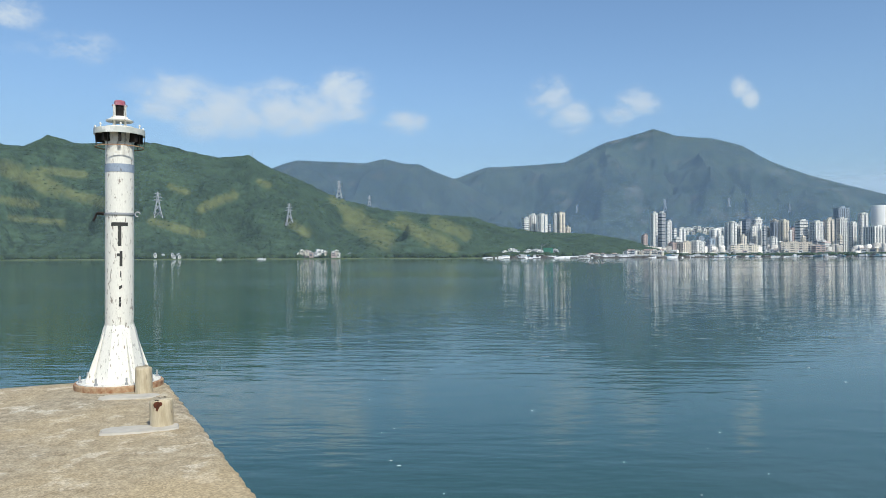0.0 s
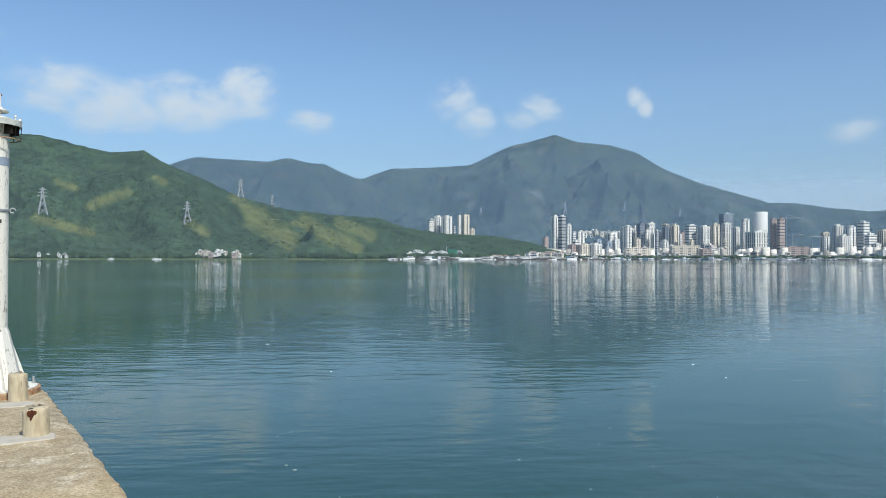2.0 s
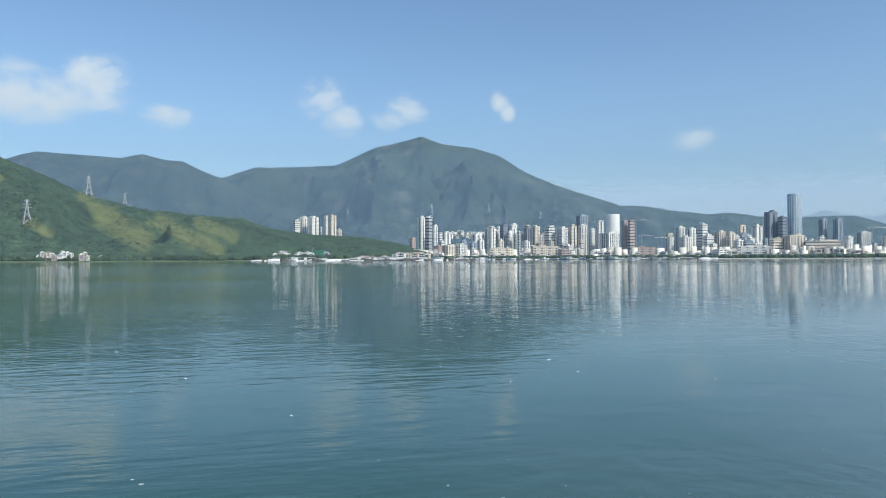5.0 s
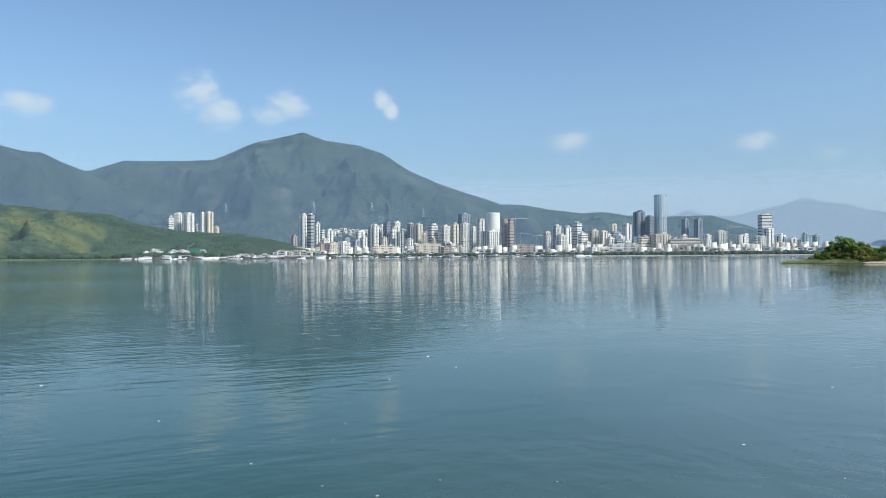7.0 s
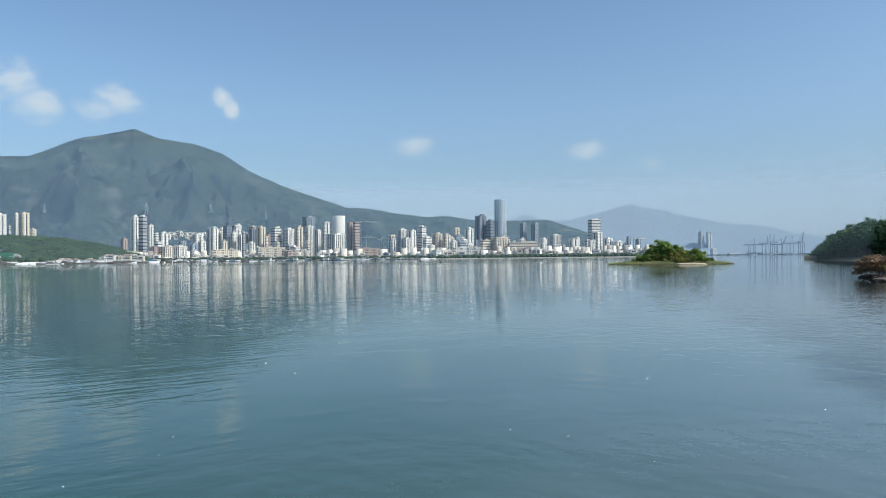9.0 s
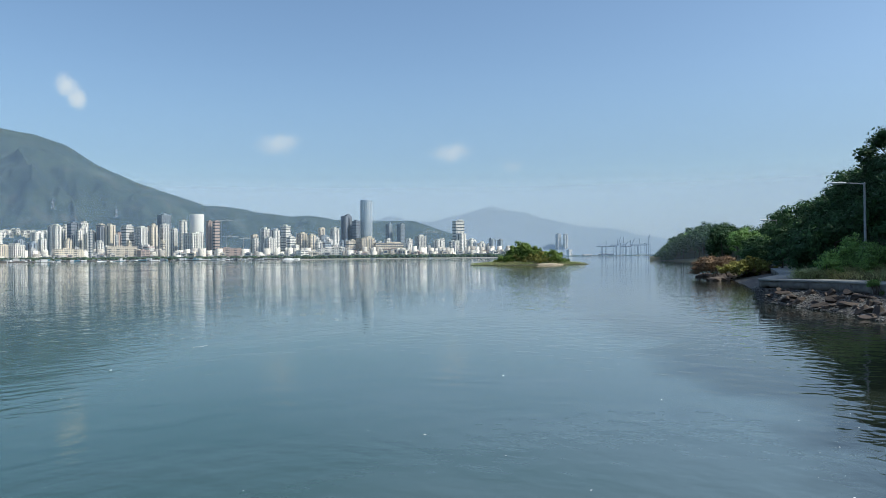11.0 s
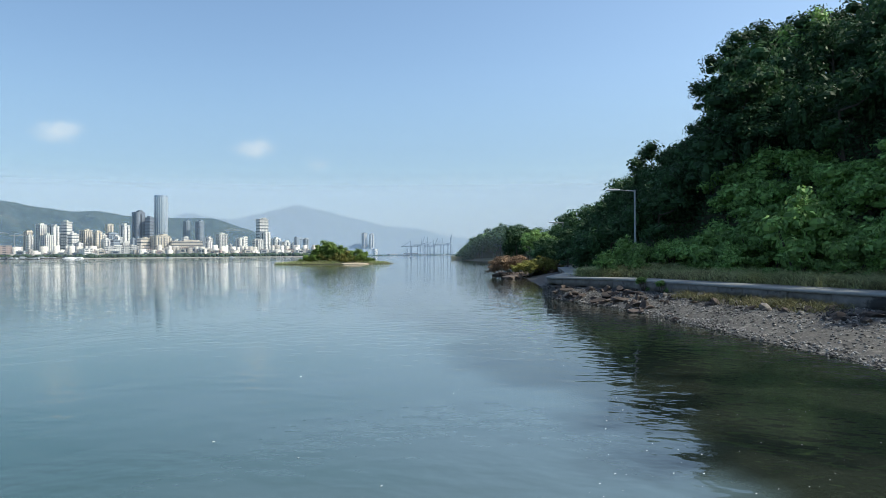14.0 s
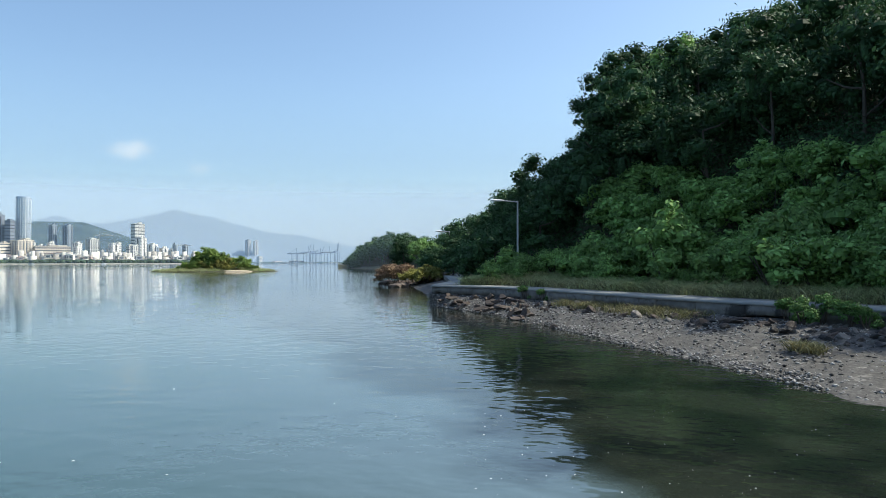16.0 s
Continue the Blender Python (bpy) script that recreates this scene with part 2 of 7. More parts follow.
def hill_material(name, wood, wood_dark, grass, crown, relief, broad, scar=None, grain=1.0, fold=5.0):
    """Woodland seen from afar: crowns, thin and thick stands, and open grass where the mesh says so."""
    m = bpy.data.materials.new(name)
    m.use_nodes = True
    nt = m.node_tree
    N, L = nt.nodes.new, nt.links.new
    bs = nt.nodes["Principled BSDF"]
    bs.inputs["Roughness"].default_value, bs.inputs["Specular IOR Level"].default_value = 0.95, 0.08
    where = N("ShaderNodeTexCoord").outputs["Object"]

    def noise_at(scale, detail=6.0, rough=0.6):
        n = N("ShaderNodeTexNoise")
        n.inputs["Scale"].default_value, n.inputs["Detail"].default_value, n.inputs["Roughness"].default_value = scale, detail, rough
        L(where, n.inputs["Vector"])
        return n.outputs[0]

    def ramp(v, a, b, c=0.0, d=1.0):
        r = N("ShaderNodeMapRange")
        for k, x in zip(("From Min", "From Max", "To Min", "To Max"), (a, b, c, d)):
            r.inputs[k].default_value = x
        L(v, r.inputs[0])
        return r.outputs[0]

    def mixed(f, a, b):
        c = N("ShaderNodeMix")
        c.data_type = "RGBA"
        L(f, c.inputs[0])
        for k, v in ((6, a), (7, b)):
            if isinstance(v, tuple):
                c.inputs[k].default_value = (*v, 1)
            else:
                L(v, c.inputs[k])
        return c.outputs[2]

    cell = N("ShaderNodeTexVoronoi")
    cell.inputs["Scale"].default_value = crown
    L(where, cell.inputs["Vector"])
    tint = N("ShaderNodeSeparateColor")
    L(cell.outputs["Color"], tint.inputs[0])
    stand = mixed(ramp(noise_at(broad), 0.38, 0.62), wood, wood_dark)
    vary = N("ShaderNodeHueSaturation")
    L(ramp(tint.outputs[0], 0, 1, 0.7, 1.3), vary.inputs["Value"])
    L(stand, vary.inputs["Color"])
    open_ = N("ShaderNodeAttribute")
    open_.attribute_name = "grass"
    edge = N("ShaderNodeMath")
    edge.operation = "ADD"
    L(open_.outputs["Fac"], edge.inputs[0])
    L(ramp(noise_at(broad * 2.2, 9.0, 0.7), 0.3, 0.7, -0.42, 0.42), edge.inputs[1])
    turf = mixed(ramp(noise_at(broad * 3, 8.0, 0.7), 0.36, 0.64), grass, tuple(0.62 * c for c in grass))
    out = mixed(ramp(edge.outputs[0], 0.3, 0.95), vary.outputs[0], turf)
    if scar:
        out = mixed(ramp(noise_at(broad * 1.7, 10.0, 0.72), 0.56, 0.68, 0.0, 0.9), out, scar)
    L(out, bs.inputs["Base Color"])
    normal = None
    for height, dist in ((noise_at(broad * 0.8, 4.0, 0.5), relief * fold), (cell.outputs["Distance"], -relief * grain)):
        b = N("ShaderNodeBump")
        b.inputs["Strength"].default_value, b.inputs["Distance"].default_value = 0.8, abs(dist)
        b.invert = dist < 0
        L(height, b.inputs["Height"])
        if normal is not None:
            L(normal, b.inputs["Normal"])
        normal = b.outputs[0]
    L(normal, bs.inputs["Normal"])
    return m


FOREST = hill_material("far_woodland", (0.054, 0.086, 0.05), (0.034, 0.057, 0.036), (0.14, 0.16, 0.07), 0.11, 4.0, 0.012)
GRASSLAND = material("pale_hill_grass", (0.12, 0.14, 0.06), 0.95, (0.078, 0.108, 0.048), 0.02, 1.0, 0.1, third=(0.05, 0.08, 0.035), third_at=0.58, spec=0.1)
# greens greyed and blued a little, putting some haze into the base colour
MOUNTAIN = hill_material("hazed_mountain_woodland", (0.056, 0.078, 0.056), (0.034, 0.053, 0.042), (0.09, 0.1, 0.07), 0.055, 5.0, 0.005, scar=(0.13, 0.13, 0.115), grain=0.3, fold=1.6)
SOIL = material("hill_soil", (0.06, 0.055, 0.03), 0.95, (0.04, 0.05, 0.02), 0.6, 0.05, 3)
BANK = material("grassy_soil", (0.17, 0.19, 0.085), 0.95, (0.11, 0.13, 0.055), 1.2, 0.05, 6, third=(0.22, 0.2, 0.11))
SHINGLE = material("grey_shingle", (0.11, 0.104, 0.097), 0.95, (0.055, 0.051, 0.047), 6.0, 0.04, 14, third=(0.25, 0.235, 0.21), third_at=0.6, speckle=16.0, stain=(0.06, 0.054, 0.047))
PATH_TOP = material("path_concrete", (0.31, 0.315, 0.305), 0.95, (0.23, 0.235, 0.225), 1.2, 0.01, 20, spec=0.15)
WALL_GREY = material("stained_grey_concrete", (0.22, 0.205, 0.185), 0.95, (0.13, 0.122, 0.11), 2.2, 0.04, 9, third=(0.045, 0.042, 0.038), third_at=0.58)
ROCK = material("brown_shore_rock", (0.1, 0.074, 0.06), 0.9, (0.05, 0.04, 0.034), 2.0, 0.05, 6, third=(0.27, 0.21, 0.15), third_at=0.6, object_vary=0.35)
SAND = material("pale_sand", (0.5, 0.42, 0.3), 0.95, (0.4, 0.33, 0.24), 1.0, 0.02, 8)
LEAF = material("deep_green_leaf", (0.058, 0.124, 0.048), 0.6, (0.036, 0.08, 0.035), 0.8, object_vary=0.3, island_vary=0.4, translucent=0.2, spec=0.2)
LEAF_BRIGHT = material("bright_green_leaf", (0.24, 0.4, 0.125), 0.6, (0.17, 0.3, 0.09), 0.8, object_vary=0.2, island_vary=0.4, translucent=0.3, spec=0.25)
LEAF_YELLOW = material("yellow_green_leaf", (0.3, 0.28, 0.08), 0.6, (0.22, 0.23, 0.065), 0.8, object_vary=0.15, island_vary=0.45, translucent=0.3, spec=0.2)
LEAF_BROWN = material("brown_dry_leaf", (0.3, 0.2, 0.13), 0.7, (0.22, 0.16, 0.1), 0.8, object_vary=0.15, island_vary=0.45, translucent=0.2, spec=0.2)
GRASS = material("green_grass", (0.3, 0.37, 0.16), 0.7, (0.45, 0.44, 0.24), 0.4, island_vary=0.4, translucent=0.3, spec=0.2)
DRY_GRASS = material("yellowed_grass", (0.2, 0.185, 0.1), 0.8, (0.13, 0.135, 0.07), 0.8, island_vary=0.4, translucent=0.3, spec=0.2)
BARK = material("grey_brown_bark", (0.1, 0.08, 0.06), 0.9, (0.06, 0.05, 0.04), 6, 0.02, 20, stretch=(1, 1, 0.2))
HILL_TREES = material("hill_tree_crowns", (0.062, 0.096, 0.054), 0.95, (0.046, 0.074, 0.044), 0.12, island_vary=0.3, spec=0.1)
TREELINE = material("waterfront_trees", (0.052, 0.08, 0.04), 0.95, (0.036, 0.058, 0.03), 0.12, 2.0, 0.4, island_vary=0.4, spec=0.1)
TOWN_WALLS = {"white": (0.84, 0.81, 0.75), "grey": (0.5, 0.5, 0.5), "dark": (0.22, 0.25, 0.3), "pink": (0.5, 0.38, 0.33), "cream": (0.76, 0.67, 0.54),
              "glass": (0.36, 0.42, 0.48), "round": (0.78, 0.77, 0.74), "round_glass": (0.4, 0.47, 0.55)}


def town_wall(name, colour, rough, pane):
    """Rendered or glazed walls with storeys of small windows."""
    m = material(name, colour, rough, [a * 0.88 for a in colour], 0.05, object_vary=0.12)
    nt = m.node_tree
    N, L = nt.nodes.new, nt.links.new
    sep = N("ShaderNodeSeparateXYZ")
    L(N("ShaderNodeTexCoord").outputs["Object"], sep.inputs[0])

    def calc(op, a, b):
        n = N("ShaderNodeMath")
        n.operation = op
        for k, v in enumerate((a, b)):
            if isinstance(v, (int, float)):
                n.inputs[k].default_value = v
            else:
                L(v, n.inputs[k])
        return n.outputs[0]
    along = calc("FRACT", calc("MULTIPLY", calc("ADD", sep.outputs[0], sep.outputs[1]), 1 / 5.2), 0)
    up = calc("FRACT", calc("MULTIPLY", sep.outputs[2], 1 / 4.4), 0)
    hole = calc("MULTIPLY", calc("MULTIPLY", calc("GREATER_THAN", along, 0.5), calc("GREATER_THAN", up, 0.5)), 0.65)
    mix = N("ShaderNodeMix")
    mix.data_type = "RGBA"
    L(hole, mix.inputs[0])
    bs = nt.nodes["Principled BSDF"]
    L(bs.inputs["Base Color"].links[0].from_socket, mix.inputs[6])
    mix.inputs[7].default_value = (*pane, 1)
    L(mix.outputs[2], bs.inputs["Base Color"])
    return m


WALLS = {k: town_wall("render_" + k, c, 0.25 if "glass" in k else 0.75, (0.1, 0.12, 0.15)) for k, c in TOWN_WALLS.items() if "round" not in k}
WALLS["round"] = material("plain_white_cladding", (0.82, 0.81, 0.78), 0.6, (0.74, 0.73, 0.7), 0.05)
WALLS["round_glass"] = material("silvery_glass_cladding", (0.5, 0.57, 0.64), 0.22, (0.42, 0.5, 0.58), 0.03, metal=0.55, stretch=(1, 1, 0.2))
WINDOW = material("far_window_glass", (0.06, 0.075, 0.1), 0.2, (0.13, 0.15, 0.18), 0.6, stretch=(0.2, 0.2, 1), object_vary=0.4)
BOAT_WHITE = material("boat_white", (0.75, 0.75, 0.74), 0.4, (0.6, 0.6, 0.6), 1.0)
BOAT_DARK = material("raft_dark_timber", (0.04, 0.04, 0.04), 0.8, (0.08, 0.07, 0.06), 1.0, object_vary=0.4)
BOAT_BLUE = material("boat_blue", (0.07, 0.2, 0.3), 0.5, (0.1, 0.25, 0.3), 1.0)
GREEN_NET = material("green_scaffold_net", (0.03, 0.2, 0.11), 0.8, (0.04, 0.15, 0.09), 0.2)
FOAM = material("white_foam", (0.75, 0.76, 0.76), 0.7, (0.6, 0.62, 0.62), 10)

# translucent tinted sheets far out, added to stand in for haze in the air
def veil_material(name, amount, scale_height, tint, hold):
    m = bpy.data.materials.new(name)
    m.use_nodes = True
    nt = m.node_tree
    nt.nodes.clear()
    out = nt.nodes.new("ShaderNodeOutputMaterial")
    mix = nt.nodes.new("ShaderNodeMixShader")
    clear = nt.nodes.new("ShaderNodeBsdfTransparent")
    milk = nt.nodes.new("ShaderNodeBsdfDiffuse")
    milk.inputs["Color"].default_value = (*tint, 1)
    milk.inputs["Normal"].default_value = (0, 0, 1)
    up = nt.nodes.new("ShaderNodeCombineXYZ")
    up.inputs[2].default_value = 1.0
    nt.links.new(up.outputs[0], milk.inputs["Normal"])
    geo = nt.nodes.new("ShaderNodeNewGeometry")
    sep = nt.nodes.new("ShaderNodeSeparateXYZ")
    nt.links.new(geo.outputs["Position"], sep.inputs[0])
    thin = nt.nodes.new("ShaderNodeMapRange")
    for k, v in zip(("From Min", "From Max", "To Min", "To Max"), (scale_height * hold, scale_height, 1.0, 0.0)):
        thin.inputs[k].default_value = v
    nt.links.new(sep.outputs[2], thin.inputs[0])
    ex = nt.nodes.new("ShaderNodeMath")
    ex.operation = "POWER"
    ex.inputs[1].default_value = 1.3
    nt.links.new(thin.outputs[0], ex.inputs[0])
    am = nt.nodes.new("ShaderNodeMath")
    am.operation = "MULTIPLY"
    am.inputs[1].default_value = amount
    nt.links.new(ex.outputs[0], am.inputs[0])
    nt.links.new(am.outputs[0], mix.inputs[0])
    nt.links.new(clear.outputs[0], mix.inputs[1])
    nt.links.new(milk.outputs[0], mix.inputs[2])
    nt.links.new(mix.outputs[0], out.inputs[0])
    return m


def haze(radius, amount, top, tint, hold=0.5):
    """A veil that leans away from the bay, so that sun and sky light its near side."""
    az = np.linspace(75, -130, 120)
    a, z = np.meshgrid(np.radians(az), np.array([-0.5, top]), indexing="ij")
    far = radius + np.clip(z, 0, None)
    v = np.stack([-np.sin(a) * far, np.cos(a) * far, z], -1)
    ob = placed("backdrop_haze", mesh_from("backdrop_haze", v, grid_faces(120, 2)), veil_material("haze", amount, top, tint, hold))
    tagged(ob, "translucent pale blue sheet standing in for haze over the far water", "haze", kind="structure")


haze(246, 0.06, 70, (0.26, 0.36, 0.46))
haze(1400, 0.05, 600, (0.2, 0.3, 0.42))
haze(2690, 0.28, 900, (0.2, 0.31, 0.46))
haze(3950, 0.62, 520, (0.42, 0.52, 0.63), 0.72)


# -- the bay --
def water_material():
    m = bpy.data.materials.new("bay_water")
    m.use_nodes = True
    nt = m.node_tree
    N, L = nt.nodes.new, nt.links.new
    bs = nt.nodes["Principled BSDF"]
    bs.inputs["IOR"].default_value, bs.inputs["Roughness"].default_value = 1.333, 0.03
    geo = N("ShaderNodeNewGeometry")

    def noise_at(scale, stretch, detail=3.0, turn=0.0):
        mp = N("ShaderNodeMapping")
        mp.inputs["Scale"].default_value = stretch
        mp.inputs["Rotation"].default_value = (0, 0, radians(turn))
        L(geo.outputs["Position"], mp.inputs[0])
        n = N("ShaderNodeTexNoise")
        n.inputs["Scale"].default_value, n.inputs["Detail"].default_value = scale, detail
        L(mp.outputs[0], n.inputs["Vector"])
        return n.outputs[0]

    def ramp(v, a, b, c=0.0, d=1.0):
        r = N("ShaderNodeMapRange")
        r.interpolation_type = "SMOOTHSTEP"
        for k, x in zip(("From Min", "From Max", "To Min", "To Max"), (a, b, c, d)):
            r.inputs[k].default_value = x
        L(v, r.inputs[0])
        return r.outputs[0]

    def calc(op, a, b):
        n = N("ShaderNodeMath")
        n.operation = op
        for k, v in enumerate((a, b)):
            if isinstance(v, (int, float)):
                n.inputs[k].default_value = v
            else:
                L(v, n.inputs[k])
        return n.outputs[0]

    # wind lanes: some stretches are ruffled, others lie slick
    lanes = ramp(noise_at(0.012, (0.5, 1.3, 1), 7.0, 25), 0.42, 0.58, 0.35, 1.15)
    far_lanes = ramp(noise_at(0.0035, (0.6, 1.2, 1), 5.0, 40), 0.44, 0.56, 0.65, 1.25)
    # shaped to fit the camera's view: long low crests in the bay, chop beachward
    spot = N("ShaderNodeSeparateXYZ")
    L(geo.outputs["Position"], spot.inputs[0])
    beach_side = ramp(calc("SUBTRACT", calc("MULTIPLY", spot.outputs[0], 0.6), spot.outputs[1]), -14.0, 1.0)
    bay = calc("MULTIPLY", noise_at(2.2, (0.4, 1.3, 1), 3.0, 12), 0.034)
    chop = calc("MULTIPLY", noise_at(1.9, (1.0, 0.75, 1), 2.0, 20), 0.05)
    ripple = calc("MULTIPLY", calc("ADD", calc("MULTIPLY", bay, calc("SUBTRACT", 1.0, beach_side)), calc("MULTIPLY", chop, beach_side)), lanes)
    swell = calc("MULTIPLY", calc("MULTIPLY", noise_at(0.35, (0.6, 1.15, 1), 2.0, 35), far_lanes), calc("SUBTRACT", 1.0, calc("MULTIPLY", beach_side, 0.6)))
    fine = calc("MULTIPLY", noise_at(9.0, (0.6, 1.2, 1), 2.0, 10), lanes)
    surface = calc("ADD", calc("ADD", ripple, calc("MULTIPLY", swell, 0.032)), calc("MULTIPLY", fine, 0.0015))
    bump = N("ShaderNodeBump")
    bump.inputs["Strength"].default_value, bump.inputs["Distance"].default_value = 1.0, 1.0
    L(surface, bump.inputs["Height"])
    L(bump.outputs[0], bs.inputs["Normal"])
    # the olive bottom of the shallows off the beach, darkened in colour for the hill's shade
    sep = N("ShaderNodeSeparateXYZ")
    L(geo.outputs["Position"], sep.inputs[0])
    off = calc("ADD", calc("MULTIPLY", sep.outputs[0], 0.62), calc("MULTIPLY", sep.outputs[1], -0.78))
    patch = calc("ADD", off, calc("MULTIPLY", noise_at(0.35, (1, 1, 1), 5.0), 7.0))
    pale = ramp(patch, -3.0, 9.0, 0.0, 0.9)
    shallow = ramp(patch, 7.6, 10.2)
    bed_mottle = noise_at(0.5, (1, 1, 1), 4.0)
    bed = N("ShaderNodeMix")
    bed.data_type = "RGBA"
    L(ramp(bed_mottle, 0.42, 0.6), bed.inputs[0])
    bed.inputs[6].default_value, bed.inputs[7].default_value = (0.022, 0.028, 0.021, 1), (0.009, 0.013, 0.011, 1)
    deep = N("ShaderNodeMix")
    deep.data_type = "RGBA"
    L(noise_at(0.05, (1, 1, 1), 2.0), deep.inputs[0])
    deep.inputs[6].default_value, deep.inputs[7].default_value = (0.017, 0.058, 0.046, 1), (0.024, 0.07, 0.055, 1)
    # pale sand colour, brightened and blued to add the sky's reflection
    sand_and_sky = N("ShaderNodeMix")
    sand_and_sky.data_type = "RGBA"
    L(pale, sand_and_sky.inputs[0])
    L(deep.outputs[2], sand_and_sky.inputs[6])
    sand_and_sky.inputs[7].default_value = (0.1, 0.142, 0.155, 1)
    tone = N("ShaderNodeMix")
    tone.data_type = "RGBA"
    L(shallow, tone.inputs[0])
    L(sand_and_sky.outputs[2], tone.inputs[6])
    L(bed.outputs[2], tone.inputs[7])
    L(tone.outputs[2], bs.inputs["Base Color"])
    return m


def water():
    bm = bmesh.new()
    ring = [bm.verts.new((4600 * math.cos(2 * math.pi * k / 96), 4600 * math.sin(2 * math.pi * k / 96), 0)) for k in range(96)]
    bm.faces.new(ring)
    tagged(part("water", bm, water_material()), "calm teal bay water with faint ripples", "water", kind="structure")
    bm = bmesh.new()
    ring = [bm.verts.new((4700 * math.cos(2 * math.pi * k / 96), 4700 * math.sin(2 * math.pi * k / 96), -4)) for k in range(96)]
    bm.faces.new(ring)
    tagged(part("ground", bm, SOIL), "dark sea bed under the bay", "ground", kind="structure")


water()


# -- hills and mountains across the water --
GREEN_RIDGE = [(31.2, 7.69), (29.9, 7.63), (28.4, 8.47), (26.8, 8.08), (25.6, 8.12), (22.1, 8.44), (20.9, 8.30), (19.3, 7.88), (17.1, 7.52), (14.9, 7.76), (13.2, 6.83), (10.7, 5.85), (8.1, 4.58), (4.6, 3.71), (1.1, 3.36), (-2.5, 3.12), (-4.3, 2.45), (-7.3, 1.98), (-11.6, 1.72), (-14.2, 1.27), (-16.6, 0.60), (-17.8, 0.09)]
BACK_RIDGE = [(14.9, 5.43), (13.0, 6.92), (11.3, 7.51), (8.5, 7.39), (5.9, 7.34), (4.6, 7.65), (3.0, 7.31), (1.9, 7.31), (0.6, 6.66), (-0.9, 6.12), (-2.9, 5.10), (-5.1, 3.76)]
PEAK_RIDGE = [(1.9, 4.68), (-0.9, 6.12), (-3.4, 6.98), (-6.5, 7.07), (-9.5, 7.26), (-11.7, 8.31), (-12.7, 8.70), (-14.6, 9.13), (-16.1, 9.52), (-17.9, 8.92), (-20.3, 8.63), (-22.2, 7.99), (-24.1, 6.79), (-26.2, 5.84), (-28.0, 5.19), (-31.3, 4.07), (-31.2, 3.98), (-32.9, 3.95), (-35.6, 3.52), (-37.7, 3.22), (-39.1, 3.33), (-41.1, 2.99), (-44.0, 2.84), (-47.1, 2.89), (-48.7, 2.36), (-50.2, 1.84), (-53.8, 0.37), (-55.2, -0.11)]
DISTANT_RIDGE = [(-40.7, 2.22), (-44.0, 2.80), (-45.4, 3.31), (-47.1, 2.85), (-48.7, 2.81), (-52.1, 3.60), (-53.3, 3.99), (-54.5, 3.58), (-56.3, 3.40), (-56.2, 3.17), (-58.0, 2.80), (-60.2, 2.24), (-62.4, 2.12), (-64.6, 1.51), (-66.7, 1.17), (-69.3, 0.78), (-71.0, 0.11)]


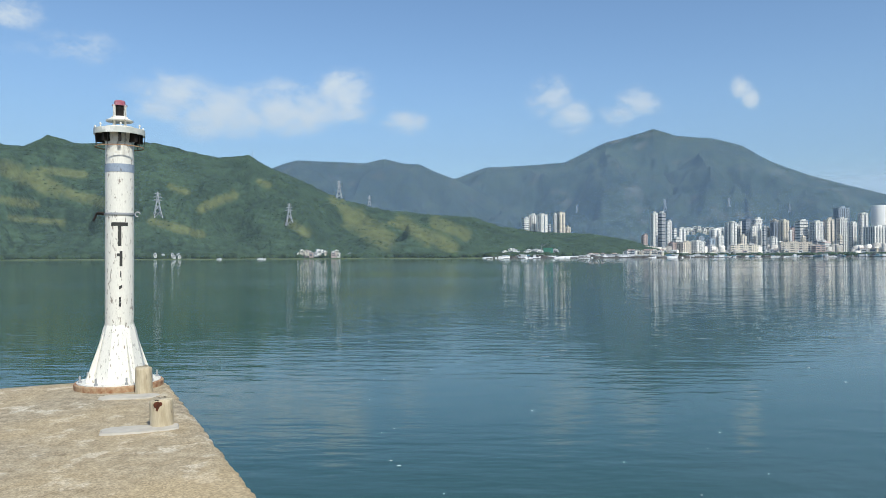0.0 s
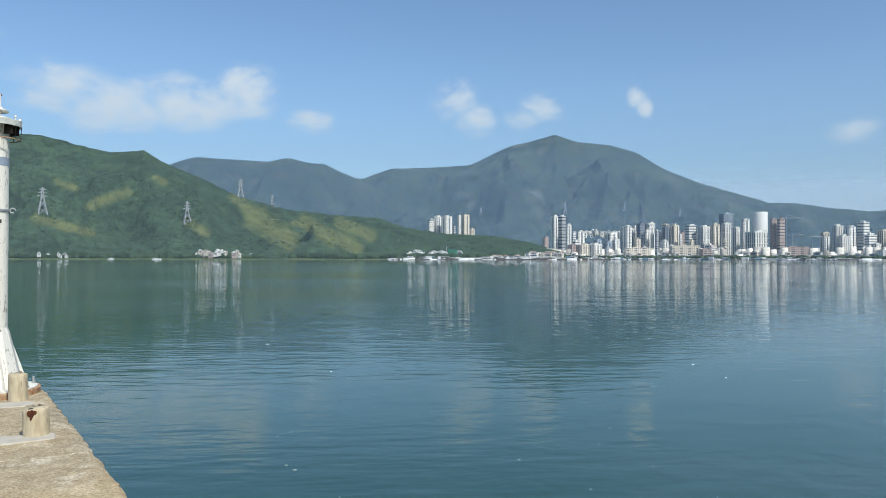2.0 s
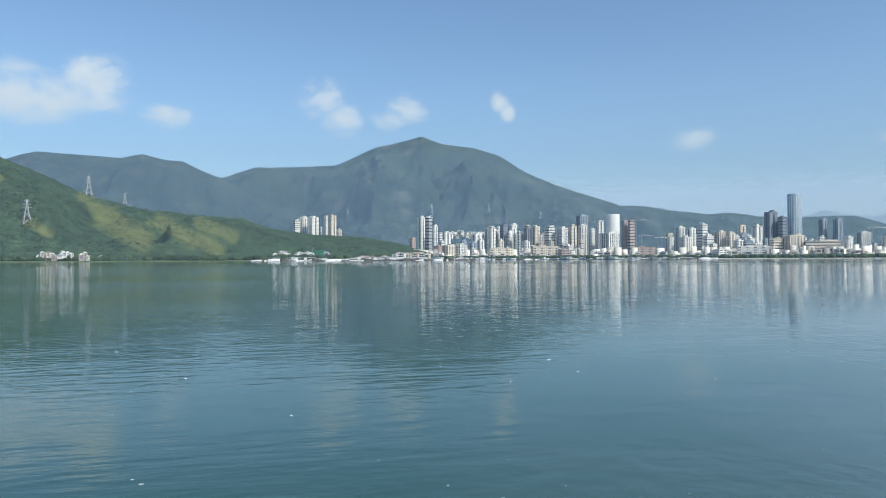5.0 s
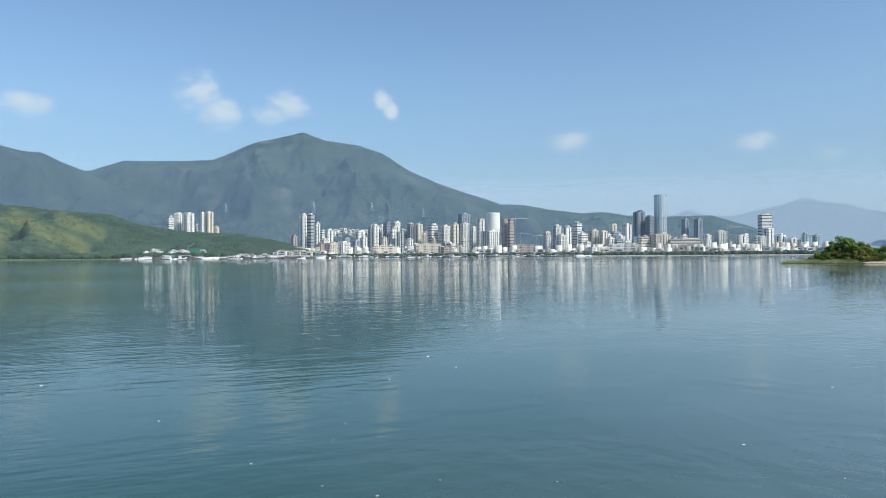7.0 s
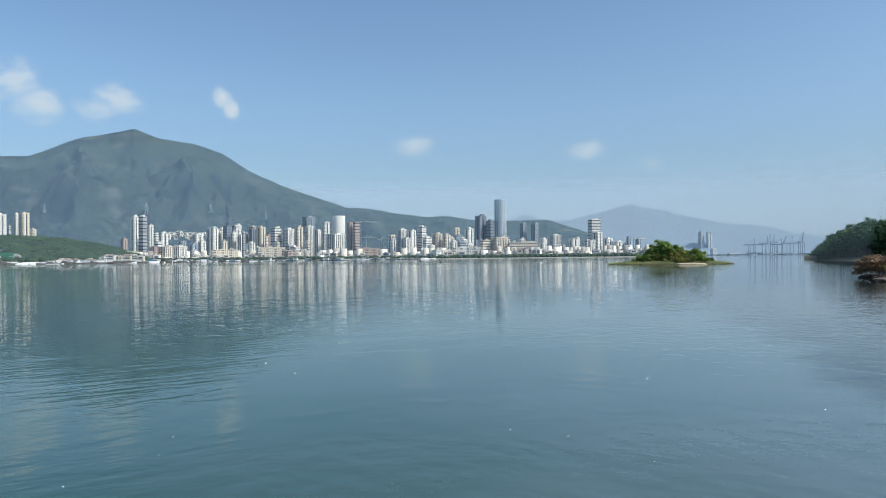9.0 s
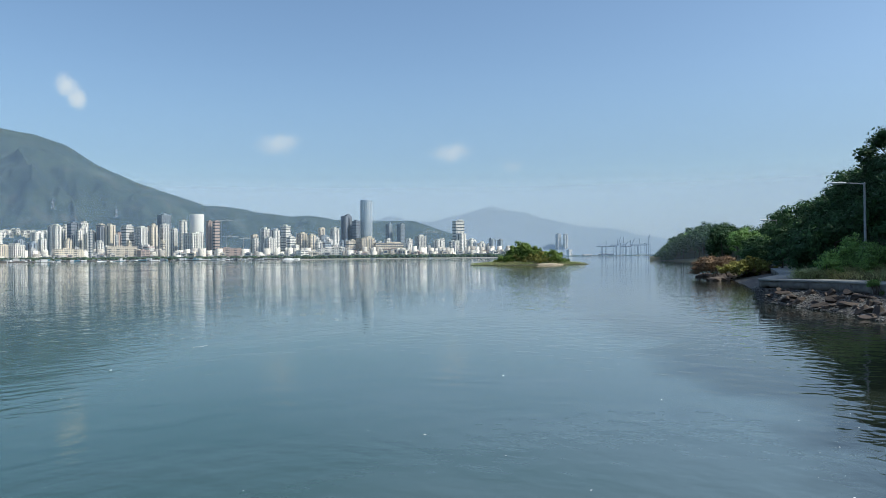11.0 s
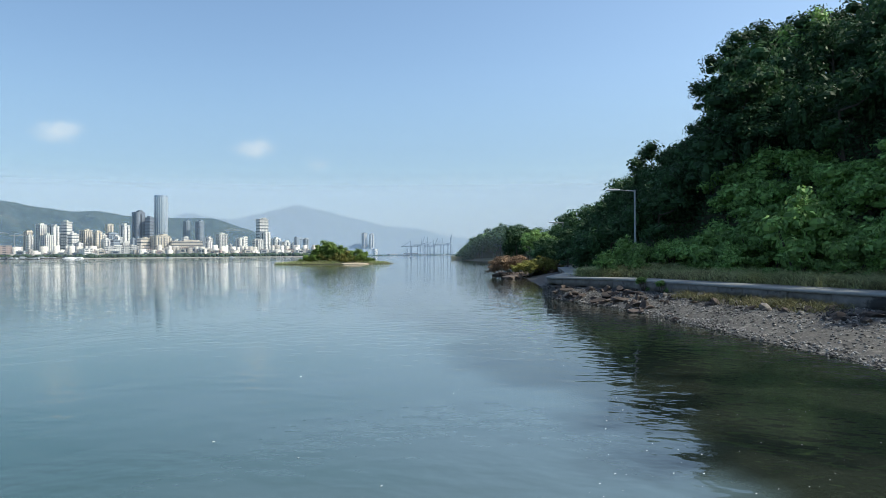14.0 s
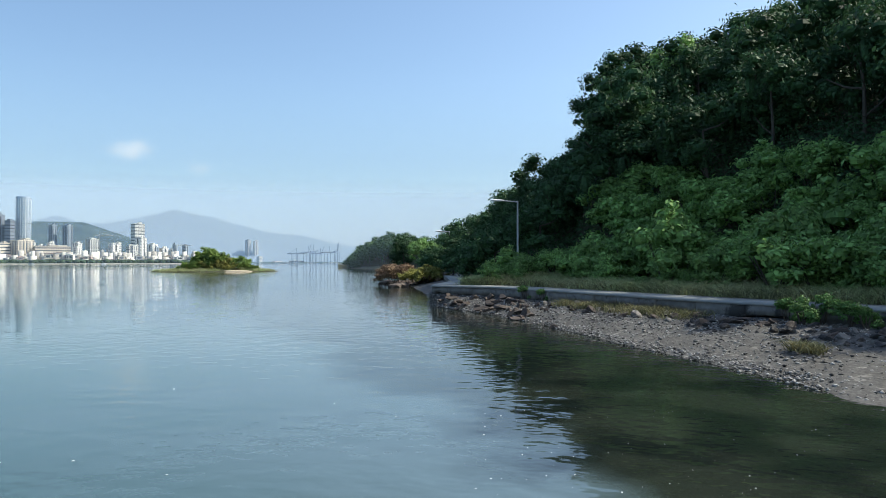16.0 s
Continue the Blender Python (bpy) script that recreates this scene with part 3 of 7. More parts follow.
def ridge_hill(name, knots, near, far, seed, mat_, label, relief=1.0, cols=900, rows=110, bare=None, shore=1.0, lean=0.8, grain=50, lumps=7):
    """A hillside that climbs from a shore near metres off to a ridge far metres off; knots are headings and heights of its crest."""
    az0, az1 = knots[0][0], knots[-1][0]
    az = np.linspace(az0, az1, cols)
    ks = np.array(knots)
    el = np.interp(-az, -ks[:, 0], ks[:, 1])
    s = np.concatenate([np.linspace(0, 1, rows - 12), 1 + np.linspace(0.03, 0.5, 12)])
    A, S = np.meshgrid(az, s, indexing="ij")
    crest = np.repeat((EYE_Z + far * np.tan(np.radians(el)))[:, None], len(s), 1)
    wob = (fbm(A * 0.35 + 9, S * 0 + 3, seed + 7) - 0.5) * 160 * min(1, relief - 0.4)
    D = near + wob * (1 - np.clip(S, 0, 1)) * 0.7 + (far - near) * S
    # spurs run down from the crest, with gullies between them
    X, Y = A * (math.pi / 180) * far, D
    wx, wy = X + (fbm(X / 300, Y / 300, seed + 5, 3) - 0.5) * 260, Y + (fbm(X / 300 + 7, Y / 300, seed + 6, 3) - 0.5) * 260
    spur = 1 - np.abs(2 * fbm(wx / (0.09 * far), wy / (0.2 * far), seed, 4, 0.42) - 1) * 2.2
    rough_ = fbm(wx / 60, wy / 60, seed + 3, 4) - 0.5
    up = np.clip(S, 0, 1)
    body = up ** lean
    hollow = np.sin(np.pi * up ** 0.8) * (0.24 * spur - 0.08) + np.sin(np.pi * up) * rough_ * 0.05
    Z = crest * np.clip(body + relief * hollow, 0, 2.0)
    over = S > 1
    Z = np.where(over, crest * (1 - (S - 1) * 1.6), Z)
    # no slope is steeper than forty degrees over its foot, and no spur stands over the crest line
    Z = np.where(S < 1, np.minimum(Z, np.maximum(D - near + 40 * (near < 2000), 2.0) * 0.84), Z)
    limit = (EYE_Z + D * np.tan(np.radians(np.repeat(el[:, None], len(s), 1)))) - 0.5
    Z = np.where(S < 0.97, np.minimum(Z, np.maximum(limit, 0)), Z)
    Z = Z + (fbm(X / grain, Y / grain, seed + 11, 3) - 0.5) * lumps * np.clip(up * 6, 0, 1) * np.clip(crest / 120, 0.1, 1)
    Z = np.where(S <= 0, shore * 1.5, Z) - np.where(S <= 0, 2.0, 0)
    R = np.radians(A)
    ob = placed(name, mesh_from(name, np.stack([-np.sin(R) * D, np.cos(R) * D, Z], -1), grid_faces(cols, len(s)), True), mat_)
    tagged(ob, label, "hill", kind="structure")
    mask = np.zeros(A.shape)
    e = np.degrees(np.arctan2(Z - EYE_Z, D))
    for a0, e0, a1, e1, half in bare or ():
        u = np.clip(((A - a0) * (a1 - a0) + (e - e0) * (e1 - e0)) / ((a1 - a0) ** 2 + (e1 - e0) ** 2), 0, 1)
        gap = np.hypot(A - a0 - u * (a1 - a0), e - e0 - u * (e1 - e0))
        mask = np.maximum(mask, np.clip(1.45 - gap / half, 0, 1))
    ob.data.attributes.new("grass", "FLOAT", "POINT").data.foreach_set("value", mask.ravel().astype(np.float32))
    return ob, az, el


LEFT_END = [(75.0, 5.0), (62.0, 6.5), (52.0, 8.6), (44.0, 8.2), (37.0, 7.2)]
green_hill, _, _ = ridge_hill("hill_green", LEFT_END + GREEN_RIDGE, 1500, 2350, 5, FOREST, "green wooded hill with pale grassy spurs above the far shore", 1.5,
                        cols=1000, rows=110, lean=1.05, grain=16, lumps=9,
                        bare=[(8.5, 4.6, 6.3, 2.7, 0.44), (7.0, 3.1, 4.6, 1.4, 0.97), (3.2, 2.8, 1.1, 1.4, 0.62), (1.5, 1.8, -0.7, 0.8, 0.62), (0.6, 2.8, -1.8, 1.8, 0.53), (12.0, 2.8, 10.5, 1.9, 0.40), (15.9, 4.8, 18.3, 3.7, 0.40), (30.9, 6.1, 27.9, 4.8, 0.62), (27.9, 4.8, 24.7, 3.9, 0.44), (31.2, 4.0, 29.2, 3.7, 0.35), (21.7, 2.7, 18.3, 1.8, 0.35), (30.6, 2.8, 27.5, 2.5, 0.27), (14.1, 5.8, 13.4, 5.5, 0.27), (26.1, 5.9, 29.2, 6.1, 0.31), (4.1, 2.7, 2.8, 2.3, 0.27), (19.3, 4.9, 20.5, 5.3, 0.27)])


def hill_trees(count, seed):
    """Tree clumps that roughen the green hill."""
    rs = np.random.RandomState(seed)
    me = green_hill.data
    co = np.empty(len(me.vertices) * 3, np.float32)
    me.vertices.foreach_get("co", co)
    co = co.reshape(1000, 110, 3)[250:, 3:95]
    wild = fbm(co[..., 0] / 90 + 50, co[..., 1] / 90 + 50, 77, 4)
    i, j = rs.randint(0, co.shape[0], count * 3), rs.randint(0, co.shape[1], count * 3)
    keep = (wild[i, j] + rs.rand(len(i)) * 0.25 > 0.6)
    c = co[i[keep], j[keep]][:count]
    bm = bmesh.new()
    bmesh.ops.create_icosphere(bm, subdivisions=0 + 1, radius=1)
    unit = np.array([v.co[:] for v in bm.verts])
    tri = np.array([[v.index for v in f.verts] for f in bm.faces])
    bm.free()
    n = len(c)
    s = (1.2 + 1.8 * rs.rand(n, 1, 1) ** 2) * np.array([1.25, 1.25, 0.7])
    V = unit[None] * (0.7 + 0.6 * rs.rand(n, len(unit), 1)) * s + c[:, None]
    F = (tri[None] + (np.arange(n) * len(unit))[:, None, None]).reshape(-1, 3)
    tagged(placed("hill_woods", mesh_from("hill_woods", V.reshape(-1, 3), F), HILL_TREES), "dark green tree clumps over the far hillside", "trees", kind="stuff")


hill_trees(8000, 4)
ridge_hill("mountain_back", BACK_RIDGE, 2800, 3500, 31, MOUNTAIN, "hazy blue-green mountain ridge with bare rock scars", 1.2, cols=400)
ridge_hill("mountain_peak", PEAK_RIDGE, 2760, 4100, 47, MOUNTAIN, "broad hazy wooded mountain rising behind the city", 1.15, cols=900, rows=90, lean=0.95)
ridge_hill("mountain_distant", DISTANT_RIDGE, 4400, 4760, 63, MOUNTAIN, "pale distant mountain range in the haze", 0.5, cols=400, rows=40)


# -- the pier --
PIER_Z = 1.0
PIER_ALONG, PIER_ACROSS = Vector((-0.456, 0.89, 0)).normalized(), Vector((-0.89, -0.456, 0)).normalized()
PIER_CORNER = Vector((-3.82, 9.96, 0))


def pier():
    nu, nv, length, width = 260, 60, 34.0, 4.4
    back = np.concatenate([np.linspace(0, 12, 200), np.linspace(12.3, length, nu - 200)])
    across = np.linspace(0, width, nv)
    B, C = np.meshgrid(back, across, indexing="ij")
    jag = (fbm(B * 14, C * 5 + 4, 3, 4, 0.7) - 0.5)
    # the edge is crumbled; the outer corner is cut off
    C2 = C + np.where(C == 0, jag * 0.05, 0) + np.where(C <= 0.08, np.clip(0.5 - B, 0, 1) * 0.35, 0) * (C <= 0.001)
    B2 = B + np.where(B == 0, jag * 0.06 + 0.0, 0) - np.clip(C - 0.3, 0, 9) * 0 
    Z = PIER_Z + (fbm(B * 1.1, C * 1.1, 8, 4) - 0.5) * 0.02 + (fbm(B * 9, C * 9, 12, 3) - 0.5) * 0.005
    Z = Z - np.where((C == 0) | (B == 0), 0.03, 0)
    P = np.stack([PIER_CORNER.x - PIER_ALONG.x * B2 + PIER_ACROSS.x * C2, PIER_CORNER.y - PIER_ALONG.y * B2 + PIER_ACROSS.y * C2, Z], -1)
    faces = grid_faces(nu, nv)
    idx = np.arange(nu * nv).reshape(nu, nv)
    loop = np.concatenate([idx[:, 0], idx[-1, 1:], idx[::-1, -1][1:], idx[0, ::-1][1:-1]])
    rim = P.reshape(-1, 3)[loop].copy()
    rim[:, 2] = -2.5
    base = nu * nv + np.arange(len(loop))
    side = np.stack([loop, base, np.roll(base, -1), np.roll(loop, -1)], -1)
    me = mesh_from("pier", np.concatenate([P.reshape(-1, 3), rim]), np.concatenate([faces[:, ::-1], side]))
    tagged(placed("pier", me, CONCRETE), "weathered concrete pier with a crumbled edge", "pier", kind="structure")


pier()


def on_pier(back, across, z=PIER_Z):
    p = PIER_CORNER - PIER_ALONG * back + PIER_ACROSS * across
    return Vector((p.x, p.y, z))


def patch(bm, r, z0, z1, a0, a1, steps=8, wobble=0.0):
    """A thin curved plate on a round post, between two heights and two angles."""
    rows = []
    for k in range(steps + 1):
        a = radians(a0 + (a1 - a0) * k / steps)
        d = wobble * (noise.noise((k * 0.9, z0 * 7, 2)))
        rows.append((bm.verts.new((r * math.cos(a), r * math.sin(a), z0 + d)), bm.verts.new((r * math.cos(a), r * math.sin(a), z1 + d))))
    for p, q in zip(rows, rows[1:]):
        bm.faces.new((p[0], q[0], q[1], p[1]))


def ring_band(bm, r, t, z0, z1, segments=40):
    lo = []
    for rr, z in ((r, z0), (r, z1), (r - t, z1), (r - t, z0)):
        lo.append([bm.verts.new((rr * math.cos(2 * math.pi * k / segments), rr * math.sin(2 * math.pi * k / segments), z)) for k in range(segments)])
    for j in range(4):
        for k in range(segments):
            bm.faces.new((lo[j][k], lo[j][(k + 1) % segments], lo[(j + 1) % 4][(k + 1) % segments], lo[(j + 1) % 4][k]))


def beacon():
    foot = new("beacon_tower")
    foot.location = (-4.07, 9.2, PIER_Z + 0.005)
    face = math.degrees(math.atan2(-9.2, 4.07))  # the side turned to the pier's inner end
    tagged(foot, "white flaking steel beacon tower on a rusty base plate", "beacon")
    bm = bmesh.new()
    lathe(bm, [(0.52, -0.05), (0.52, 0.055), (0.51, 0.065)], 48)
    part("base_plate", bm, RUST, foot, "round rusted base plate")
    bm = bmesh.new()
    lathe(bm, [(0.485, 0.0655), (0.485, 0.075), (0.3, 0.08)], 48)
    part("plate_cover", bm, WHITE_PAINT, foot)
    bm = bmesh.new()
    lathe(bm, [(0.335, 0.075), (0.332, 0.1), (0.2, 0.68), (0.19, 0.72), (0.169, 0.78)], 12)
    lathe(bm, [(0.169, 0.7), (0.169, 3.22), (0.175, 3.22), (0.175, 3.25)], 40)
    part("post", bm, WHITE_PAINT, foot, "white painted steel post with flaked streaks")
    for k in range(8):  # gusset fins
        a = radians(face + 22.5 + 45 * k)
        bm = bmesh.new()
        m = Matrix.Rotation(a, 4, "Z")
        prof = [(0.17, 0.08), (0.41, 0.08), (0.4, 0.12), (0.19, 0.7), (0.17, 0.7)]
        quads = [[bm.verts.new(m @ Vector((x, y, z))) for x, z in prof] for y in (-0.008, 0.008)]
        bm.faces.new(quads[0])
        bm.faces.new(quads[1][::-1])
        for j in range(5):
            bm.faces.new((quads[0][j], quads[0][(j + 1) % 5], quads[1][(j + 1) % 5], quads[1][j]))
        if k % 2 == 0:
            part("gusset", bm, WHITE_PAINT, foot)
        else:
            bm.free()
    for k in range(8):
        a = radians(face + 10 + 45 * k)
        bm = bmesh.new()
        lathe(bm, [(0.022, 0.07), (0.022, 0.1), (0.012, 0.1), (0.012, 0.16)], 8, Matrix.Translation((0.45 * math.cos(a), 0.45 * math.sin(a), 0)))
        part("anchor_bolt", bm, GREY_METAL, foot, "grey steel anchor bolt")
    # strap with a loose end
    bm = bmesh.new()
    ring_band(bm, 0.183, 0.013, 2.14, 2.165)
    strap = part("strap", bm, GREY_METAL, foot, "metal strap round the post")
    bm = bmesh.new()
    a = radians(face - 84)
    p = Vector((0.21 * math.cos(a), 0.21 * math.sin(a), 2.16))
    out = Vector((math.cos(a), math.sin(a), 0))
    bar(bm, p - out * 0.03, p + out * 0.05, 0.022)
    bar(bm, p + out * 0.05, p + out * 0.09 + Vector((0, 0, -0.1)), 0.014)
    part("clamp", bm, DARK_METAL, strap, "dark clamp with a hanging end")
    bm = bmesh.new()
    a = radians(face + 84)
    p = Vector((0.21 * math.cos(a), 0.21 * math.sin(a), 2.155))
    ring = [p + Vector((0.03 * math.cos(t) * math.cos(a), 0.03 * math.cos(t) * math.sin(a), 0.03 * math.sin(t))) for t in np.linspace(0, 5, 8)]
    for u, v in zip(ring, ring[1:]):
        bar(bm, u, v, 0.008)
    part("hook", bm, GREY_METAL, strap)
    # blue-grey band, painted letters and worn marks
    bm = bmesh.new()
    ring_band(bm, 0.1722, 0.004, 2.675, 2.775)
    part("painted_band", bm, BLUE_GREY, foot, "blue-grey band round the post")
    bm = bmesh.new()
    patch(bm, 0.1715, 2.0, 2.045, face - 34, face + 34)
    patch(bm, 0.1715, 1.75, 2.0, face - 7, face + 7, 3)
    part("painted_letter", bm, BLACK_PAINT, foot, "worn black letter T")
    bm = bmesh.new()
    patch(bm, 0.1715, 1.5, 1.69, face + 0, face + 11, 3)
    patch(bm, 0.1715, 1.625, 1.66, face - 11, face + 0, 3)
    part("painted_digit", bm, BLACK_PAINT, foot, "worn black digit 1")
    for z0, z1, a0, a1 in ((1.22, 1.26, -2, 10), (1.0, 1.12, -2, 6), (0.32, 0.4, 0, 10), (1.36, 1.44, 2, 7)):
        bm = bmesh.new()
        patch(bm, 0.1716, z0, z1, face + a0, face + a1, 3, 0.02)
        part("worn_mark", bm, BLACK_PAINT, foot)
    # gallery: flat ring plate, toe band, lower guard ring
    bm = bmesh.new()
    lathe(bm, [(0.17, 3.05), (0.18, 3.1), (0.18, 3.16), (0.28, 3.17), (0.285, 3.19), (0.17, 3.2)], 40)
    part("gallery_floor", bm, WHITE_PAINT, foot)
    bm = bmesh.new()
    ring_band(bm, 0.3, 0.01, 3.145, 3.215)
    part("gallery_band", bm, WORN_BAND, foot, "chipped white rim of the gallery")
    bm = bmesh.new()
    ring_band(bm, 0.285, 0.008, 2.988, 3.0)
    guard = part("guard_ring", bm, RUST, foot)
    for k in range(9):
        a = radians(face + 12 + 40 * k)
        bm = bmesh.new()
        bar(bm, (0.283 * math.cos(a), 0.283 * math.sin(a), 2.99), (0.296 * math.cos(a), 0.296 * math.sin(a), 3.16), 0.004)
        part("guard_rod", bm, DARK_METAL, guard)
    for k in range(8):
        a = radians(face + 45 * k)
        bm = bmesh.new()
        m = Matrix.Rotation(a, 4, "Z")
        add_box(bm, 0.16, 0.27, -0.018, 0.018, 3.05, 3.165, m)
        part("bracket", bm, DARK_METAL, foot, "rust-dark gallery bracket")
    for k in range(5):
        a = radians(face - 100 + 51 * k)
        bm = bmesh.new()
        lathe(bm, [(0.008, 3.2), (0.008, 3.24), (0.013, 3.245), (0.013, 3.26), (0.004, 3.27)], 8, Matrix.Translation((0.285 * math.cos(a), 0.285 * math.sin(a), 0)))
        part("rim_knob", bm, WHITE_PAINT, foot)
    # lantern
    for k in range(4):
        a = radians(face + 45 + 90 * k)
        bm = bmesh.new()
        lathe(bm, [(0.018, 3.19), (0.018, 3.34)], 8, Matrix.Translation((0.09 * math.cos(a), 0.09 * math.sin(a), 0)))
        part("lantern_leg", bm, WHITE_PAINT, foot)
    bm = bmesh.new()
    lathe(bm, [(0.06, 3.315), (0.16, 3.32), (0.163, 3.33), (0.1, 3.365), (0.095, 3.38)], 32)
    lantern = part("lantern_skirt", bm, WHITE_PAINT, foot, "weathered round lantern skirt")
    bm = bmesh.new()
    lathe(bm, [(0.078, 3.38), (0.078, 3.515)], 24)
    part("lens", bm, DARK_METAL, lantern, "dark lantern lens")
    for k in range(4):
        a = radians(face + 45 + 90 * k)
        bm = bmesh.new()
        add_box(bm, 0.078, 0.098, -0.012, 0.012, 3.37, 3.52, Matrix.Rotation(a, 4, "Z"))
        part("lantern_bar", bm, WHITE_PAINT, lantern)
    bm = bmesh.new()
    lathe(bm, [(0.092, 3.515), (0.092, 3.527), (0.07, 3.532), (0.066, 3.57), (0.058, 3.583), (0.02, 3.588)], 28)
    part("lantern_cap", bm, RED_GLASS, lantern, "faded red lantern cap")


beacon()


def bollard(x, y, r, h, tilt, name_label, hollow):
    ob = new("bollard")
    tagged(ob, name_label, "bollard", "stub posts on the pier")
    ob.matrix_world = pose(x, y, PIER_Z, tilt, -tilt, 20)
    bm = bmesh.new()
    seg = 28
    prof = [(1.02, -0.06), (1.02, 0.0), (0.98, 0.05), (1.0, 0.5), (0.97, 0.85), (0.95, 0.97), (0.88, 1.0), (0.0, 0.985)]
    rings = []
    for f, z in prof[:-1]:
        rings.append([])
        for k in range(seg):
            a = 2 * math.pi * k / seg
            q = 1 + 0.06 * noise.noise((math.cos(a) * 1.7 + x, math.sin(a) * 1.7, z * 2.5)) + 0.025 * noise.noise((math.cos(a) * 6, math.sin(a) * 6 + x, z * 8))
            top = 0.03 * noise.noise((math.cos(a) * 2, math.sin(a) * 2, x)) if z > 0.8 else 0
            rings[-1].append(bm.verts.new((r * f * q * math.cos(a), r * f * q * math.sin(a), h * z + top)))
    for a, b in zip(rings, rings[1:]):
        for k in range(seg):
            bm.faces.new((a[k], a[(k + 1) % seg], b[(k + 1) % seg], b[k]))
    bm.faces.new(rings[-1])
    part("stub", bm, STUB, ob, smooth=True)
    if hollow:
        bm = bmesh.new()
        for k, (dx, dz, s) in enumerate(((-0.3, 0.88, 0.26), (-0.08, 0.9, 0.27), (0.14, 0.91, 0.18), (-0.14, 0.8, 0.2), (-0.18, 0.7, 0.12))):
            a = radians(-100) + dx
            m = Matrix.Translation((r * 0.985 * math.cos(a), r * 0.985 * math.sin(a), h * dz)) @ Matrix.Rotation(a, 4, "Z")
            bmesh.ops.create_icosphere(bm, subdivisions=2, radius=1, matrix=m @ Matrix.Diagonal((0.006, r * s * 0.8, h * s * 0.45, 1)))
        part("rust_stain", bm, BROKEN_RUST, ob, "rust-red broken patch")
        for dx, dy in ((-0.35, -0.2), (0.4, 0.15)):
            bm = bmesh.new()
            lathe(bm, [(0.02, h * 0.98), (0.02, h * 1.005)], 10, Matrix.Translation((dx * r, dy * r, 0)))
            part("bolt_hole", bm, DARK_METAL, ob)


bollard(-2.69, 7.0, 0.108, 0.255, 1.5, "pale concrete mooring stub with a rusty broken patch", True)
bollard(-3.58, 8.75, 0.098, 0.30, 0.5, "grey-brown concrete mooring stub beside the beacon", False)


def mortar_patch(x, y, w, d, turn, seed):
    bm = bmesh.new()
    n = 40
    top = []
    for k in range(n):
        a = 2 * math.pi * k / n
        c, s = math.cos(a), math.sin(a)
        q = (abs(c) ** 4 + abs(s) ** 4) ** -0.25 * (1 + 0.12 * noise.noise((c * 1.5 + seed, s * 1.5, 0)) + 0.05 * noise.noise((c * 6, s * 6, seed)))
        top.append((w * q * c, d * q * s))
    lo = [bm.verts.new((x_, y_, -0.03)) for x_, y_ in top]
    hi = [bm.verts.new((x_ * 0.94, y_ * 0.94, 0.016)) for x_, y_ in top]
    for k in range(n):
        bm.faces.new((lo[k], lo[(k + 1) % n], hi[(k + 1) % n], hi[k]))
    bm.faces.new(hi)
    ob = part("mortar_pad", bm, MORTAR)
    ob.matrix_world = pose(x, y, PIER_Z, 0, 0, turn)
    tagged(ob, "pale mortar patch set on the pier around a stub", "mortar patch")


mortar_patch(-2.84, 6.84, 0.36, 0.15, 20, 1)
mortar_patch(-3.62, 8.45, 0.32, 0.14, 12, 5)


# -- plants --
def ball_quads():
    """A unit ball of 24 four-sided faces."""
    out = []
    for axis in range(3):
        for sign in (-1, 1):
            for u in (-1, 0):
                for v in (-1, 0):
                    ring = [(u, v), (u + 1, v), (u + 1, v + 1), (u, v + 1)]
                    q = []
                    for a, b in ring:
                        p = [0, 0, 0]
                        p[axis], p[(axis + 1) % 3], p[(axis + 2) % 3] = sign, a, b
                        q.append(Vector(p).normalized())
                    out.append(q if sign > 0 else q[::-1])
    return np.array(out)


BALL = ball_quads()


